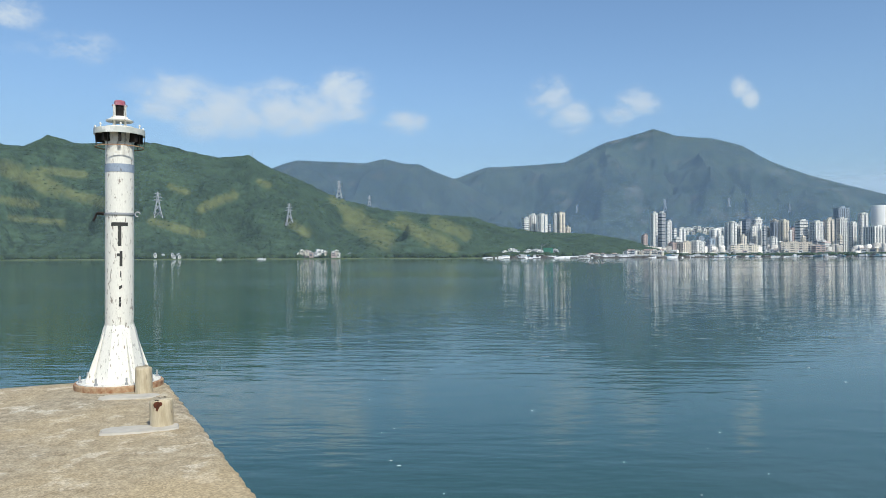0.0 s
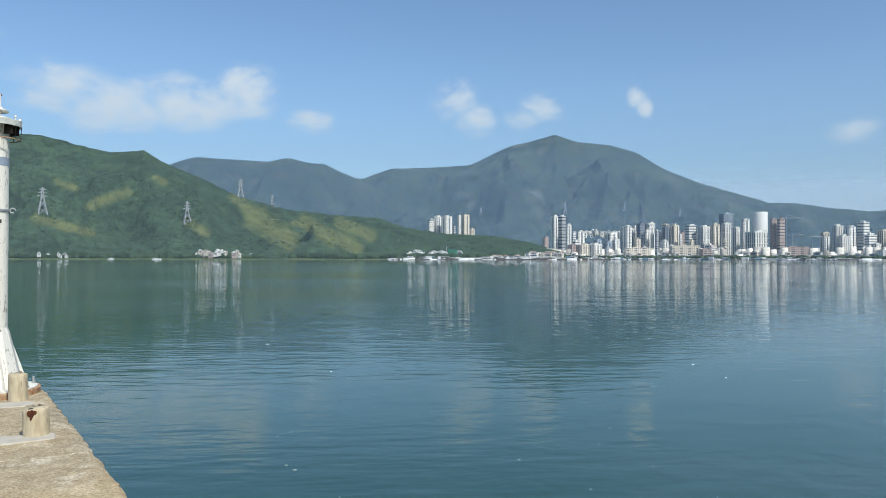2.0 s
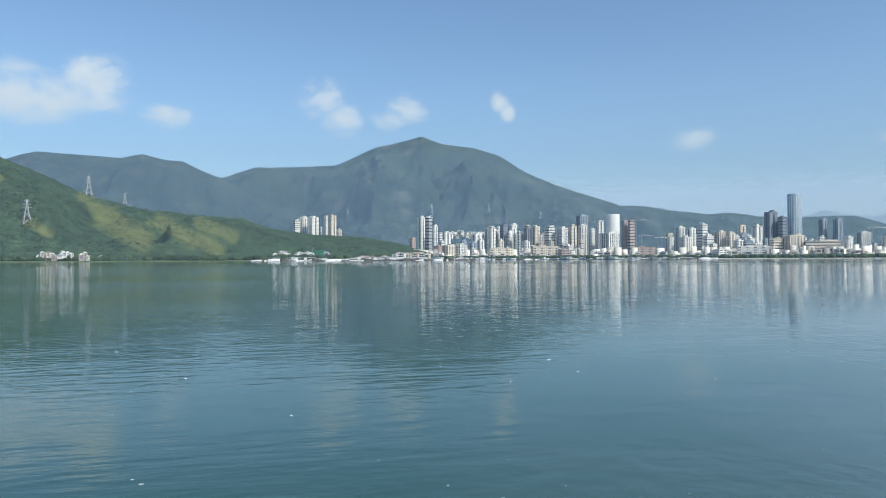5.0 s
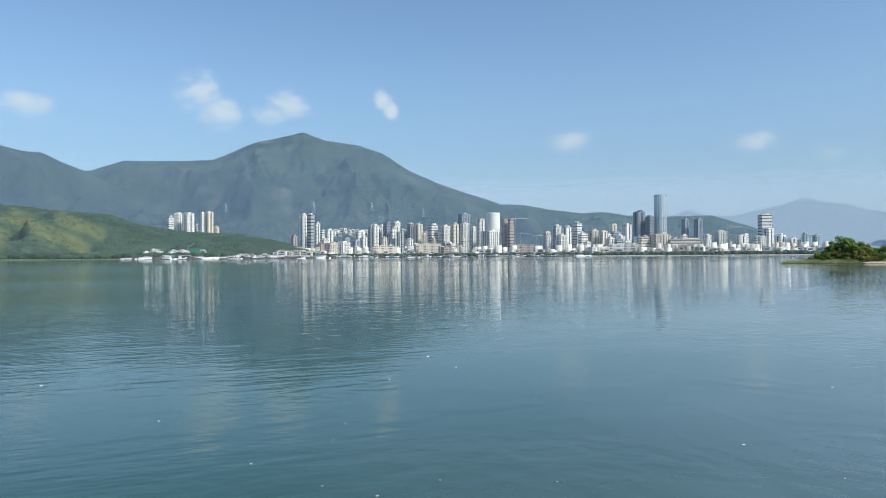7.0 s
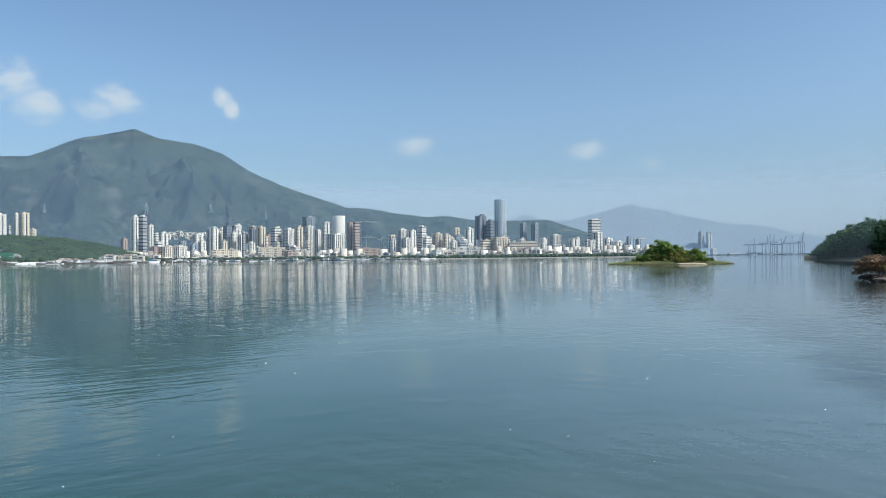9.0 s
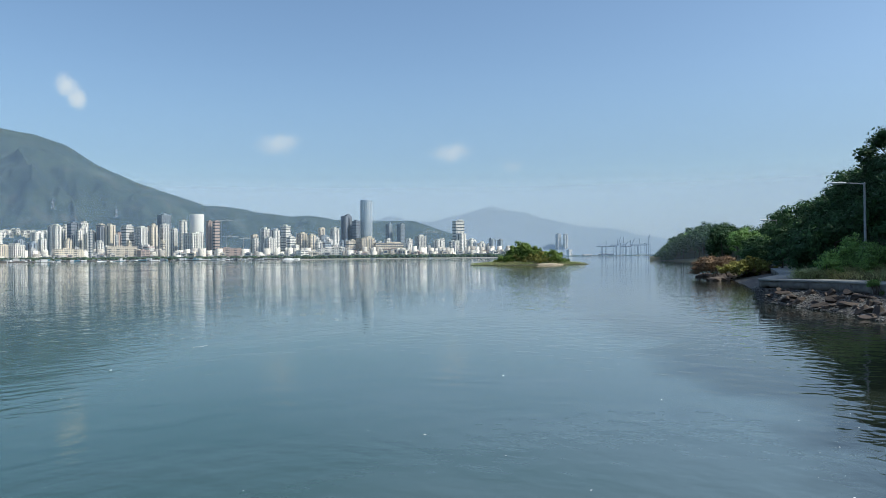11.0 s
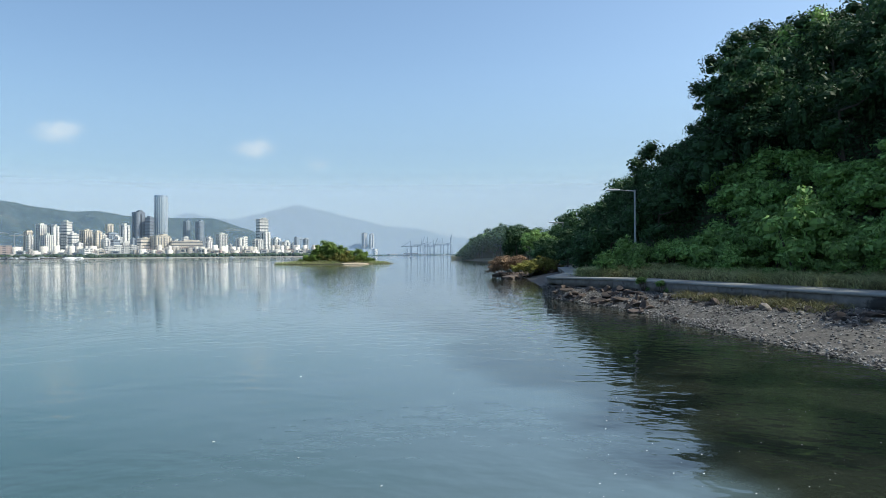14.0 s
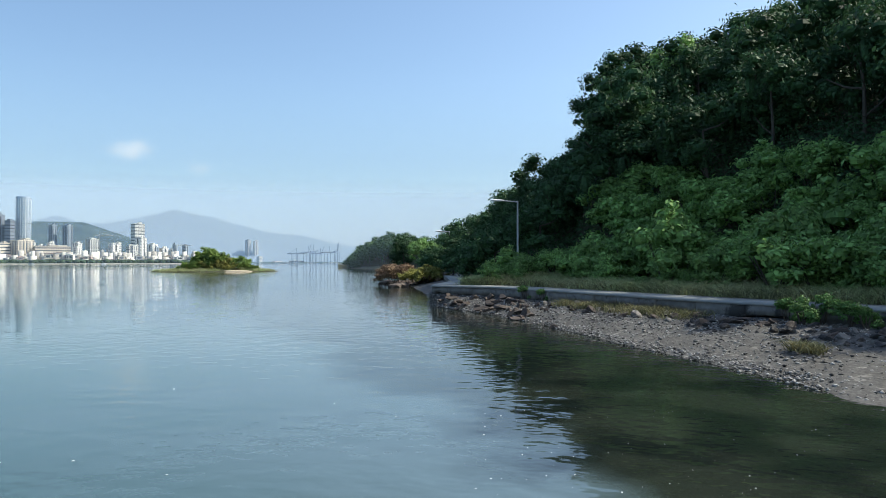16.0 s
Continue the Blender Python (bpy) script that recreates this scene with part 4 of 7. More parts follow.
def leaf_cloud(seed, boughs, leaves, rx, rz, z0, size, lobe=0.34, low=-0.35, hang=0.12):
    """An uneven crown: boughs carry tufts, each tuft a dense heart with leaves over its outside; four corners a face."""
    rs = np.random.RandomState(seed)
    u = rs.normal(size=(boughs, 3))
    u /= np.linalg.norm(u, axis=1)[:, None]
    u[:, 2] = np.where(u[:, 2] < low, -u[:, 2], u[:, 2])
    c0 = u * (0.5 + 0.35 * rs.rand(boughs, 1)) * np.array([rx, rx, rz])
    per = 4
    c = np.repeat(c0, per, 0) + rs.normal(size=(boughs * per, 3)) * np.array([rx, rx, rz]) * 0.17
    r = lobe * min(rx, rz) * (0.45 + 0.65 * rs.rand(len(c)))
    flat = np.ones((len(c), 3)) * np.array([1.15, 1.15, 0.72])
    drop = rs.rand(len(c)) < hang  # creepers hanging in curtains
    flat[drop] = (0.6, 0.6, 1.7)
    c[drop, 2] -= 0.22 * rz
    c = c + np.array([0, 0, z0])
    heart = BALL[None] * (r[:, None] * 0.5 * flat)[:, None, None, :]
    heart = heart * (1 + 0.22 * np.sin(heart * 9 / rx + seed).prod(-1, keepdims=True)) + c[:, None, None, :]
    k = rs.choice(len(c), leaves, p=r ** 2 / (r ** 2).sum())
    d = rs.normal(size=(leaves, 3)) + np.array([0, 0, 0.45])
    d /= np.linalg.norm(d, axis=1)[:, None]
    # twigs stick out here and there
    reach = 0.62 + 0.5 * rs.rand(leaves, 1) + np.where(rs.rand(leaves, 1) < 0.05, rs.rand(leaves, 1) * 0.6, 0)
    pos = c[k] + d * r[k][:, None] * reach * flat[k]
    nrm = d + rs.normal(size=(leaves, 3)) * 0.5 + np.array([0, 0, 0.2])
    nrm /= np.linalg.norm(nrm, axis=1)[:, None]
    t = np.cross(nrm, rs.normal(size=(leaves, 3)))
    t /= np.linalg.norm(t, axis=1)[:, None] + 1e-9
    b = np.cross(nrm, t)
    s = size * (0.55 + 0.8 * rs.rand(leaves, 1))
    quad = np.stack([pos - t * s, pos - b * s * 0.5 + nrm * s * 0.12, pos + t * s - nrm * s * 0.25, pos + b * s * 0.5 + nrm * s * 0.12], 1)
    return np.concatenate([heart.reshape(-1, 3), quad.reshape(-1, 3)])


def leaf_mesh(name, *a, **k):
    v = leaf_cloud(*a, **k)
    return mesh_from(name, v, np.arange(len(v)).reshape(-1, 4))


def tree_model(seed, mat_, height=7.0, crown=2.7, clumps=10, per=4000, size=0.13, label="dense dark green broadleaf tree on the slope", group="trees on the hillside"):
    rs = random.Random(seed)
    ob = new("tree")
    tagged(ob, label, "tree", group)
    bm = bmesh.new()
    p, r = Vector((0, 0, -0.6)), 0.16
    knots = [p]
    for k in range(4):
        q = p + Vector((rs.uniform(-0.25, 0.25), rs.uniform(-0.25, 0.25), height * 0.2))
        bar(bm, p, q, r, 7, r * 0.8)
        p, r = q, r * 0.8
        knots.append(q)
    part("trunk", bm, BARK, ob)
    for k in range(3):
        bm = bmesh.new()
        s = knots[2 + k % 3]
        a = rs.uniform(0, 6.28)
        e = s + Vector((math.cos(a) * crown * 0.6, math.sin(a) * crown * 0.6, height * rs.uniform(0.08, 0.28)))
        mid = (s + e) / 2 + Vector((0, 0, -0.15))
        bar(bm, s, mid, 0.06, 5, 0.045)
        bar(bm, mid, e, 0.045, 5, 0.02)
        part("limb", bm, BARK, ob)
    placed("crown", leaf_mesh("crown", seed, clumps, per, crown, height * 0.44, height * 0.56, size), mat_, ob)
    return ob


def bush_model(seed, mat_, r=1.2, h=1.5, clumps=8, per=1350, size=0.105, label="leafy green shrub in the grass", group="shrubs by the path"):
    ob = new("bush")
    tagged(ob, label, "bush", group)
    bm = bmesh.new()
    rs = random.Random(seed)
    for k in range(6):
        a = rs.uniform(0, 6.28)
        bar(bm, (0, 0, -0.2), (math.cos(a) * r * 0.5, math.sin(a) * r * 0.5, h * 0.6), 0.03, 5, 0.012)
    part("woody_base", bm, BARK, ob)
    placed("foliage", leaf_mesh("foliage", seed, clumps, per, r, h * 0.5, h * 0.5, size, 0.42, -0.6, 0.0), mat_, ob)
    return ob


def turned(x, y, z, s, spin, sz=1.0):
    return Matrix.Translation((x, y, z)) @ Matrix.Rotation(spin, 4, "Z") @ Matrix.Diagonal((s, s, s * sz, 1))


def strew(model, m):
    """A copy that keeps the scale in m."""
    ob = copy_thing(model, m)
    ob.matrix_basis = m
    return ob


# -- the near shore, hill and path --
STAND = Vector((0.57, -0.43, 0))  # from where the near shore is seen


def off_stand(az, d, z=0.0):
    return STAND + polar(az, d, z)


# stations along the shore: waterline and outer edge of the path
STATIONS = [((6, -18), (16, -24)), ((11, -8.5), (20.5, -12)), ((15.5, -4.3), (24.6, -6.7)), ((18.9, -2.5), (27.0, -4.0)), ((22.7, -0.4), (29.6, -1.3)),
            ((26.2, 1.7), (33.0, 1.5)), ((29.8, 3.6), (37.4, 5.2)), ((36.0, 7.4), (41.2, 8.8)), ((41.8, 12.5), (42.8, 13.1)),
            ((52, 15.6), (54, 14.8)), ((70, 23.5), (72, 20.5)), ((94, 33), (95, 28.5)), ((150, 54), (152, 49)), ((262, 98), (266, 90)), ((327, 150), (345, 140))]
PATH_Z = 1.22
BEACH_TOP = 0.7  # where the shingle meets the sea wall
# past -105, out of view: made-up hill, near and high to shade the beach
FOOT = [(-150, 24), (-120, 28), (-105, 34), (-93, 41), (-82, 51), (-78, 58), (-76, 72), (-74, 95), (-72, 150), (-70.6, 230), (-69.4, 320), (-67, 345), (-65.4, 352)]
CANOPY = [(-150, 33), (-130, 36), (-116, 21), (-109, 19), (-105, 18.6), (-102, 18.4), (-98, 18.1), (-93, 16.9), (-89.5, 16.6), (-87, 15.5), (-85.2, 14.2), (-84.0, 11.6), (-83.3, 9.0), (-82.4, 8.0), (-80.7, 8.1),
          (-79.5, 7.2), (-78.5, 6.3), (-77, 5.2), (-75, 4.0), (-73.5, 3.0), (-72, 2.7), (-70.3, 2.45), (-68.8, 2.6), (-67.6, 2.1), (-66.5, 1.3), (-65.3, 0.3)]


def foot_of(az):
    return np.interp(az, [a for a, _ in FOOT], [d for _, d in FOOT])


def canopy_of(az):
    return np.interp(az, [a for a, _ in CANOPY], [d for _, d in CANOPY])


def hill_depth(az):
    return 30 + np.clip(az + 80, 0, 15) * 2.5


def hill_z(az, d, tree_h=6.5):
    f = foot_of(az)
    w = np.clip((d - f) / hill_depth(az), 0, 1)
    top = np.maximum(EYE_Z + (f + hill_depth(az)) * np.tan(np.radians(canopy_of(az))) - tree_h, 1.6)
    return 1.5 + (top - 1.5) * w ** 0.5


def shore_curves(n=400):
    w = np.array([a for a, _ in STATIONS], float)
    p = np.array([b for _, b in STATIONS], float)
    k = np.concatenate([[0], np.cumsum(np.linalg.norm(np.diff(p, axis=0), axis=1))])
    s = np.concatenate([np.linspace(0, k[9], n - 80), np.linspace(k[9], k[-1], 81)[1:]])
    n = len(s)

    def smooth(q, rounds):
        for _ in range(rounds):
            q = np.concatenate([q[:1], (q[:-2] + 2 * q[1:-1] + q[2:]) / 4, q[-1:]])
        return q
    W = smooth(np.stack([np.interp(s, k, w[:, j]) for j in (0, 1)], -1), 60)
    P = smooth(np.stack([np.interp(s, k, p[:, j]) for j in (0, 1)], -1), 40)
    T = np.gradient(P, axis=0)
    T /= np.linalg.norm(T, axis=1)[:, None]
    return s, W, P, np.stack([T[:, 1], -T[:, 0]], -1)


SHORE_S, WATERLINE, PATH_OUT, INLAND = shore_curves()


def beach():
    n = 334
    steps = np.concatenate([[-0.8, -0.4], np.linspace(-0.15, 1.08, 44)])
    V = np.linspace(0, 1, len(steps))
    S, Q = np.meshgrid(SHORE_S[:n], steps, indexing="ij")
    wig = (fbm(S * 0.5, S * 0 + 2, 4, 4) - 0.5) * 0.16
    q = Q + wig * np.clip(1 - np.abs(Q), 0, 1)
    P = WATERLINE[:n, None] * (1 - q[..., None]) + PATH_OUT[:n, None] * q[..., None]
    Z = np.where(Q < 0, Q * 1.2, BEACH_TOP * np.clip(Q, 0, 2) ** 0.9) + (fbm(P[..., 0] * 1.3, P[..., 1] * 1.3, 6, 5) - 0.5) * 0.22 * np.clip(Q + 0.2, 0.1, 1)
    me = mesh_from("beach", np.concatenate([P, Z[..., None]], -1), grid_faces(n, len(steps)), True)
    tagged(placed("ground_beach", me, SHINGLE), "grey shingle beach sloping into the water", "beach", kind="structure")


beach()


def strip(name, offs, zs, mat_, i0, i1, label, category, wob=0.0):
    """A slab swept along the path: offsets inland and heights, round its section."""
    idx = np.arange(i0, i1)
    rows = []
    for o, z in zip(offs, zs):
        off = np.full(len(idx), o)
        if wob and z < PATH_Z - 0.1:
            off = off + (fbm(SHORE_S[idx] * 1.3, SHORE_S[idx] * 0 + z * 5, 9, 4) - 0.5) * wob
        xy = PATH_OUT[idx] + INLAND[idx] * off[:, None]
        rows.append(np.concatenate([xy, np.full((len(idx), 1), z)], 1))
    v = np.stack(rows, 1)
    m = len(offs)
    f = grid_faces(len(idx), m)
    a = np.arange(len(idx) * m).reshape(len(idx), m)
    close = np.stack([a[:-1, -1], a[1:, -1], a[1:, 0], a[:-1, 0]], -1)
    ob = placed(name, mesh_from(name, v, np.concatenate([f, close])), mat_)
    return tagged(ob, label, category, kind="structure")


strip("path", [-0.03, -0.02, 2.3, 2.3, 0.5], [PATH_Z - 0.1, PATH_Z, PATH_Z, PATH_Z - 0.6, PATH_Z - 0.12], PATH_TOP, 0, 346, "pale concrete waterside path", "path")


def sea_wall():
    """The path's broken edge: cast panels with ragged undersides and hollows washed out behind them."""
    wall = new("wall_sea")
    tagged(wall, "stained broken concrete edge under the path", "sea wall", kind="structure")
    rs = random.Random(8)
    i = 0
    while i < 322:
        j = min(i + rs.randrange(9, 15), 330)
        idx = np.arange(i, j + 1)
        s = SHORE_S[idx]
        gap = 0.68 + (fbm(s * 0.35, s * 0 + 1, 31, 3) - 0.5) * 0.75 + (fbm(s * 2.5, s * 0 + 9, 33, 3) - 0.5) * 0.22
        gap = np.clip(gap, 0.5, 0.98)
        out = rs.uniform(-0.03, 0.04)
        rows = []
        for o, z in ((out, PATH_Z - 0.105), (out + 0.01, gap), (out + 0.4, gap - 0.05), (0.55, PATH_Z - 0.105)):
            xy = PATH_OUT[idx] + INLAND[idx] * o
            ends = np.zeros(len(idx))
            rows.append(np.concatenate([xy, (np.zeros(len(idx)) + z)[:, None]], 1))
        v = np.stack(rows, 1)
        v[0] += (v[1] - v[0]) * 0.06
        v[-1] += (v[-2] - v[-1]) * 0.06
        a = np.arange(len(idx) * 4).reshape(len(idx), 4)
        close = np.stack([a[:-1, -1], a[1:, -1], a[1:, 0], a[:-1, 0]], -1)
        placed("wall_panel", mesh_from("wall_panel", v, np.concatenate([grid_faces(len(idx), 4), close, a[:1], a[-1:, ::-1]])), WALL_GREY, wall)
        i = j
    idx = np.arange(0, 340)
    rows = [np.concatenate([PATH_OUT[idx] + INLAND[idx] * (o + (fbm(SHORE_S[idx] * 2, SHORE_S[idx] * 0 + z, 3, 3) - 0.5)[:, None] * 0.5), np.full((340, 1), z)], 1)
            for o, z in ((0.25, 0.1), (0.45, 0.7), (0.7, PATH_Z - 0.1))]
    placed("washed_out_fill", mesh_from("washed_out_fill", np.stack(rows, 1), grid_faces(340, 3)), SOIL, wall, "dark washed-out soil behind the panels")


sea_wall()


def far_edge():
    """The rocky foot of the wooded point beyond the path."""
    idx = np.arange(325, len(SHORE_S))
    q = np.array([-0.8, 0.0, 0.35, 1.0])
    z = np.array([-0.8, 0.05, 0.7, 1.2])
    P = WATERLINE[idx][:, None] * (1 - q[None, :, None]) + PATH_OUT[idx][:, None] * q[None, :, None]
    Z = np.repeat(z[None], len(idx), 0) + (fbm(P[..., 0] * 0.4, P[..., 1] * 0.4, 3, 4) - 0.5) * 0.5
    tagged(placed("ground_point", mesh_from("ground_point", np.concatenate([P, Z[..., None]], -1), grid_faces(len(idx), 4)), SOIL), "dark rocky foot of the wooded point", "shore", kind="structure")


far_edge()


def bank():
    n = len(SHORE_S)
    offs = np.linspace(2.2, 16, 16)
    S, O = np.meshgrid(SHORE_S, offs, indexing="ij")
    P = PATH_OUT[:, None] + INLAND[:, None] * O[..., None]
    Z = PATH_Z - 0.05 + np.clip(O - 2.3, 0, 20) * 0.07 + (fbm(P[..., 0] * 0.5, P[..., 1] * 0.5, 15, 4) - 0.5) * 0.5 * np.clip((O - 2.2) / 3, 0, 1)
    me = mesh_from("bank", np.concatenate([P, Z[..., None]], -1), grid_faces(n, len(offs)), True)
    tagged(placed("ground_bank", me, BANK), "grassy bank between path and wooded slope", "bank", kind="structure")


bank()


def slope():
    az = np.linspace(-150, -65.2, 220)
    w = np.linspace(-0.1, 1.5, 40)
    A, Wd = np.meshgrid(az, w, indexing="ij")
    D = foot_of(A) + hill_depth(A) * Wd
    Z = hill_z(A, D) + (fbm(A * 0.8, D * 0.1, 22, 4) - 0.5) * 2.0 * np.clip(Wd, 0, 1) - np.where(Wd < 0, 1.5, 0)
    R = np.radians(A)
    me = mesh_from("slope", np.stack([STAND.x - np.sin(R) * D, STAND.y + np.cos(R) * D, Z], -1), grid_faces(220, 40), True)
    tagged(placed("ground_slope", me, SOIL), "steep wooded hillside above the path, built up out of view to cast shade", "hillside", kind="structure")


slope()

TREES = [tree_model(100 + k, LEAF, 6.4 + 0.5 * (k % 3), 2.6 + 0.25 * (k % 2)) for k in range(5)]
# brighter leaf colour, so that some crowns read as sunlit
TREE_LIT = tree_model(120, LEAF_BRIGHT, 6.5, 2.7, label="lighter green broadleaf tree on the slope")
_rs = random.Random(7)
_spots = []
_az = -118.0
while _az < -66.0:
    f, dep = float(foot_of(_az)), float(hill_depth(_az))
    step = 3.7 if _az < -74 else 5.6
    d = f + (4.0 if _az < -86 else 3.5 if _az < -82 else 0.5 if _az < -74 else -8)
    while d < f + dep:
        # past -104 unseen trees are added, half as many, for shade and reflections
        if _az > -104 or _rs.random() < 0.5:
            _spots.append((_az + _rs.uniform(-0.5, 0.5) * math.degrees(step / d), d + _rs.uniform(-1.2, 1.2)))
        d += step * (1.0 + 0.25 * (d - f) / dep)
    _az += math.degrees(step / (f + 0.35 * dep))
for k, (a, d) in enumerate(_spots):
    model = TREE_LIT if _rs.random() < 0.07 else TREES[_rs.randrange(5)]
    grow = _rs.uniform(0.65, 1.25) * (1.0 if a < -76 else 1.15 if a < -71 else 1.5)
    tall = _rs.uniform(0.9, 1.15)
    # no crown stands over the wood's skyline
    wide = math.degrees(1.7 * grow / d)
    sky_ = min(float(canopy_of(a + k_ * wide)) for k_ in (-1, -0.5, 0, 0.5, 1))
    p = off_stand(a, d, min(float(hill_z(a, d)) - _rs.uniform(0, 1.3), rise(sky_, d) - 7.9 * grow * tall - (_rs.uniform(0, 2.2) if a > -76 else 0)))
    strew(model, turned(p.x, p.y, p.z, grow, _rs.uniform(0, 6.28), tall))
for a, d, grow in ((-71.7, 118, 0.85), (-71.2, 128, 0.8), (-72.3, 124, 0.72)):  # paler trees leaning over the far end of the path
    p = off_stand(a, d, 0.9)
    strew(TREE_LIT, turned(p.x, p.y, p.z, grow, a, 1.0))
_az = -75.0
while _az > -104:  # the trees that make the wood's skyline
    if not -84.6 < _az < -82.6:
        d = float(foot_of(_az) + 0.6 * hill_depth(_az))
        grow = _rs.uniform(0.95, 1.2)
        p = off_stand(_az, d, rise(float(canopy_of(_az)), d) - 7.6 * grow)
        strew(TREES[_rs.randrange(5)] if _rs.random() < 0.8 else TREE_LIT, turned(p.x, p.y, p.z, grow, _rs.uniform(0, 6.28), 1.0))
    _az -= 1.5
for model in TREES + [TREE_LIT]:
    model.matrix_basis = turned(*off_stand(-125 - 3 * (TREES + [TREE_LIT]).index(model), 60, 12), 1.0, 0)


# -- along the path --
def street_lamp(az, dist, z, h, arm_turn, label):
    ob = new("street_lamp")
    tagged(ob, label, "street lamp", "street lamps by the path")
    ob.matrix_world = Matrix.Translation(off_stand(az, dist, z)) @ Matrix.Rotation(radians(arm_turn), 4, "Z")
    bm = bmesh.new()
    lathe(bm, [(0.125, -0.3), (0.125, h * 0.3), (0.1, h * 0.31), (0.075, h * 0.315)], 14)
    part("base_column", bm, GREY_METAL, ob)
    bm = bmesh.new()
    lathe(bm, [(0.075, h * 0.3), (0.055, h), (0.03, h + 0.03)], 12)
    part("pole", bm, GREY_METAL, ob)
    bm = bmesh.new()
    bar(bm, (0, 0, h - 0.05), (-1.0, 0, h + 0.02), 0.035, 8)
    arm = part("arm", bm, GREY_METAL, ob)
    bm = bmesh.new()
    lathe(bm, [(0.02, 0), (0.1, 0.08), (0.14, 0.35), (0.13, 0.7), (0.06, 0.85), (0.01, 0.88)], 14,
          Matrix.Translation((-0.9, 0, h + 0.03)) @ Matrix.Rotation(radians(-90), 4, "Y") @ Matrix.Diagonal((0.55, 1, 1, 1)))
    part("lamp_head", bm, BOAT_WHITE, arm, "pale lamp head")
    return ob


street_lamp(-79.2, 47, 1.3, 5.22, -79.2 + 14, "grey steel street lamp standing beside the path")
street_lamp(-73.85, 92, 0.9, 5.6, -73.85 + 10, "grey street lamp further along the path")


def rock_mesh(seed):
    bm = bmesh.new()
    bmesh.ops.create_icosphere(bm, subdivisions=2, radius=1)
    rs = random.Random(seed)
    cuts = [(Vector((rs.gauss(0, 1), rs.gauss(0, 1), rs.gauss(0, 1))).normalized(), rs.uniform(0.35, 0.72)) for _ in range(12)]
    for v in bm.verts:
        for n, d in cuts:
            k = v.co.dot(n) - d
            if k > 0:
                v.co -= n * k
        v.co += v.co.normalized() * 0.06 * noise.noise(v.co * 3 + Vector((seed, 0, 0)))
    me = bpy.data.meshes.new("rock")
    bm.to_mesh(me)
    bm.free()
    return me


ROCKS = [rock_mesh(k) for k in range(8)]
PALE_ROCK = material("grey_shore_rock", (0.2, 0.18, 0.16), 0.9, (0.12, 0.11, 0.1), 2.0, 0.05, 6, third=(0.3, 0.28, 0.25), object_vary=0.35)
ROCKS_PALE = [me.copy() for me in ROCKS]
DARK_ROCK = material("dark_shore_rock", (0.05, 0.045, 0.042), 0.8, (0.03, 0.027, 0.026), 2.0, 0.05, 6, third=(0.1, 0.085, 0.07), object_vary=0.3)
ROCKS_DARK = [me.copy() for me in ROCKS]


def beach_point(i, q):
    p = WATERLINE[i] * (1 - q) + PATH_OUT[i] * q
    return float(p[0]), float(p[1]), BEACH_TOP * max(q, 0) ** 0.9 if q > 0 else q * 1.2


def rock(i, q, s, seed, pale=False, dark=False):
    rs = random.Random(seed)
    x, y, z = beach_point(i, q)
    ob = placed("rock", (ROCKS_DARK if dark else ROCKS_PALE if pale else ROCKS)[seed % 8], DARK_ROCK if dark else PALE_ROCK if pale else ROCK)
    ob.matrix_world = Matrix.Translation((x, y, z + s * 0.12)) @ Euler((rs.uniform(-0.3, 0.3), rs.uniform(-0.3, 0.3), rs.uniform(0, 6.3))).to_matrix().to_4x4() @ Matrix.Diagonal((s, s * rs.uniform(0.6, 0.9), s * rs.uniform(0.4, 0.65), 1))
    tagged(ob, "dark stone on the shingle" if dark else "grey broken boulder on the shingle" if pale else "brown jagged boulder at the water's edge", "rock", "rocks on the beach")


def station(x):
    """The index along the shore whose path edge is nearest to that x."""
    return int(np.argmin(np.abs(PATH_OUT[:330, 0] - x)))


_rs = random.Random(3)
for k in range(75):  # tumbled boulders off the path's broken end
    i = station(_rs.triangular(36.5, 43.0, 42.0))
    rock(i, _rs.uniform(-0.1, 0.95), _rs.uniform(0.14, 0.36) if k % 4 else _rs.uniform(0.36, 0.58), k)
for k in range(95):  # line of rubble under the wall
    i = station(_rs.uniform(21, 38))
    rock(i, _rs.uniform(0.62, 0.98), _rs.uniform(0.12, 0.42), 100 + k, k % 3 == 0)
for k in range(110):  # dark stones thrown up below the wall
    i = station(_rs.triangular(20, 35, 25))
    rock(i, _rs.uniform(0.55, 0.92), _rs.uniform(0.08, 0.3), 300 + k, dark=True)
for k in range(45):
    i = station(_rs.uniform(20, 38))
    rock(i, _rs.uniform(0.05, 0.7), _rs.uniform(0.06, 0.2), 200 + k, True)


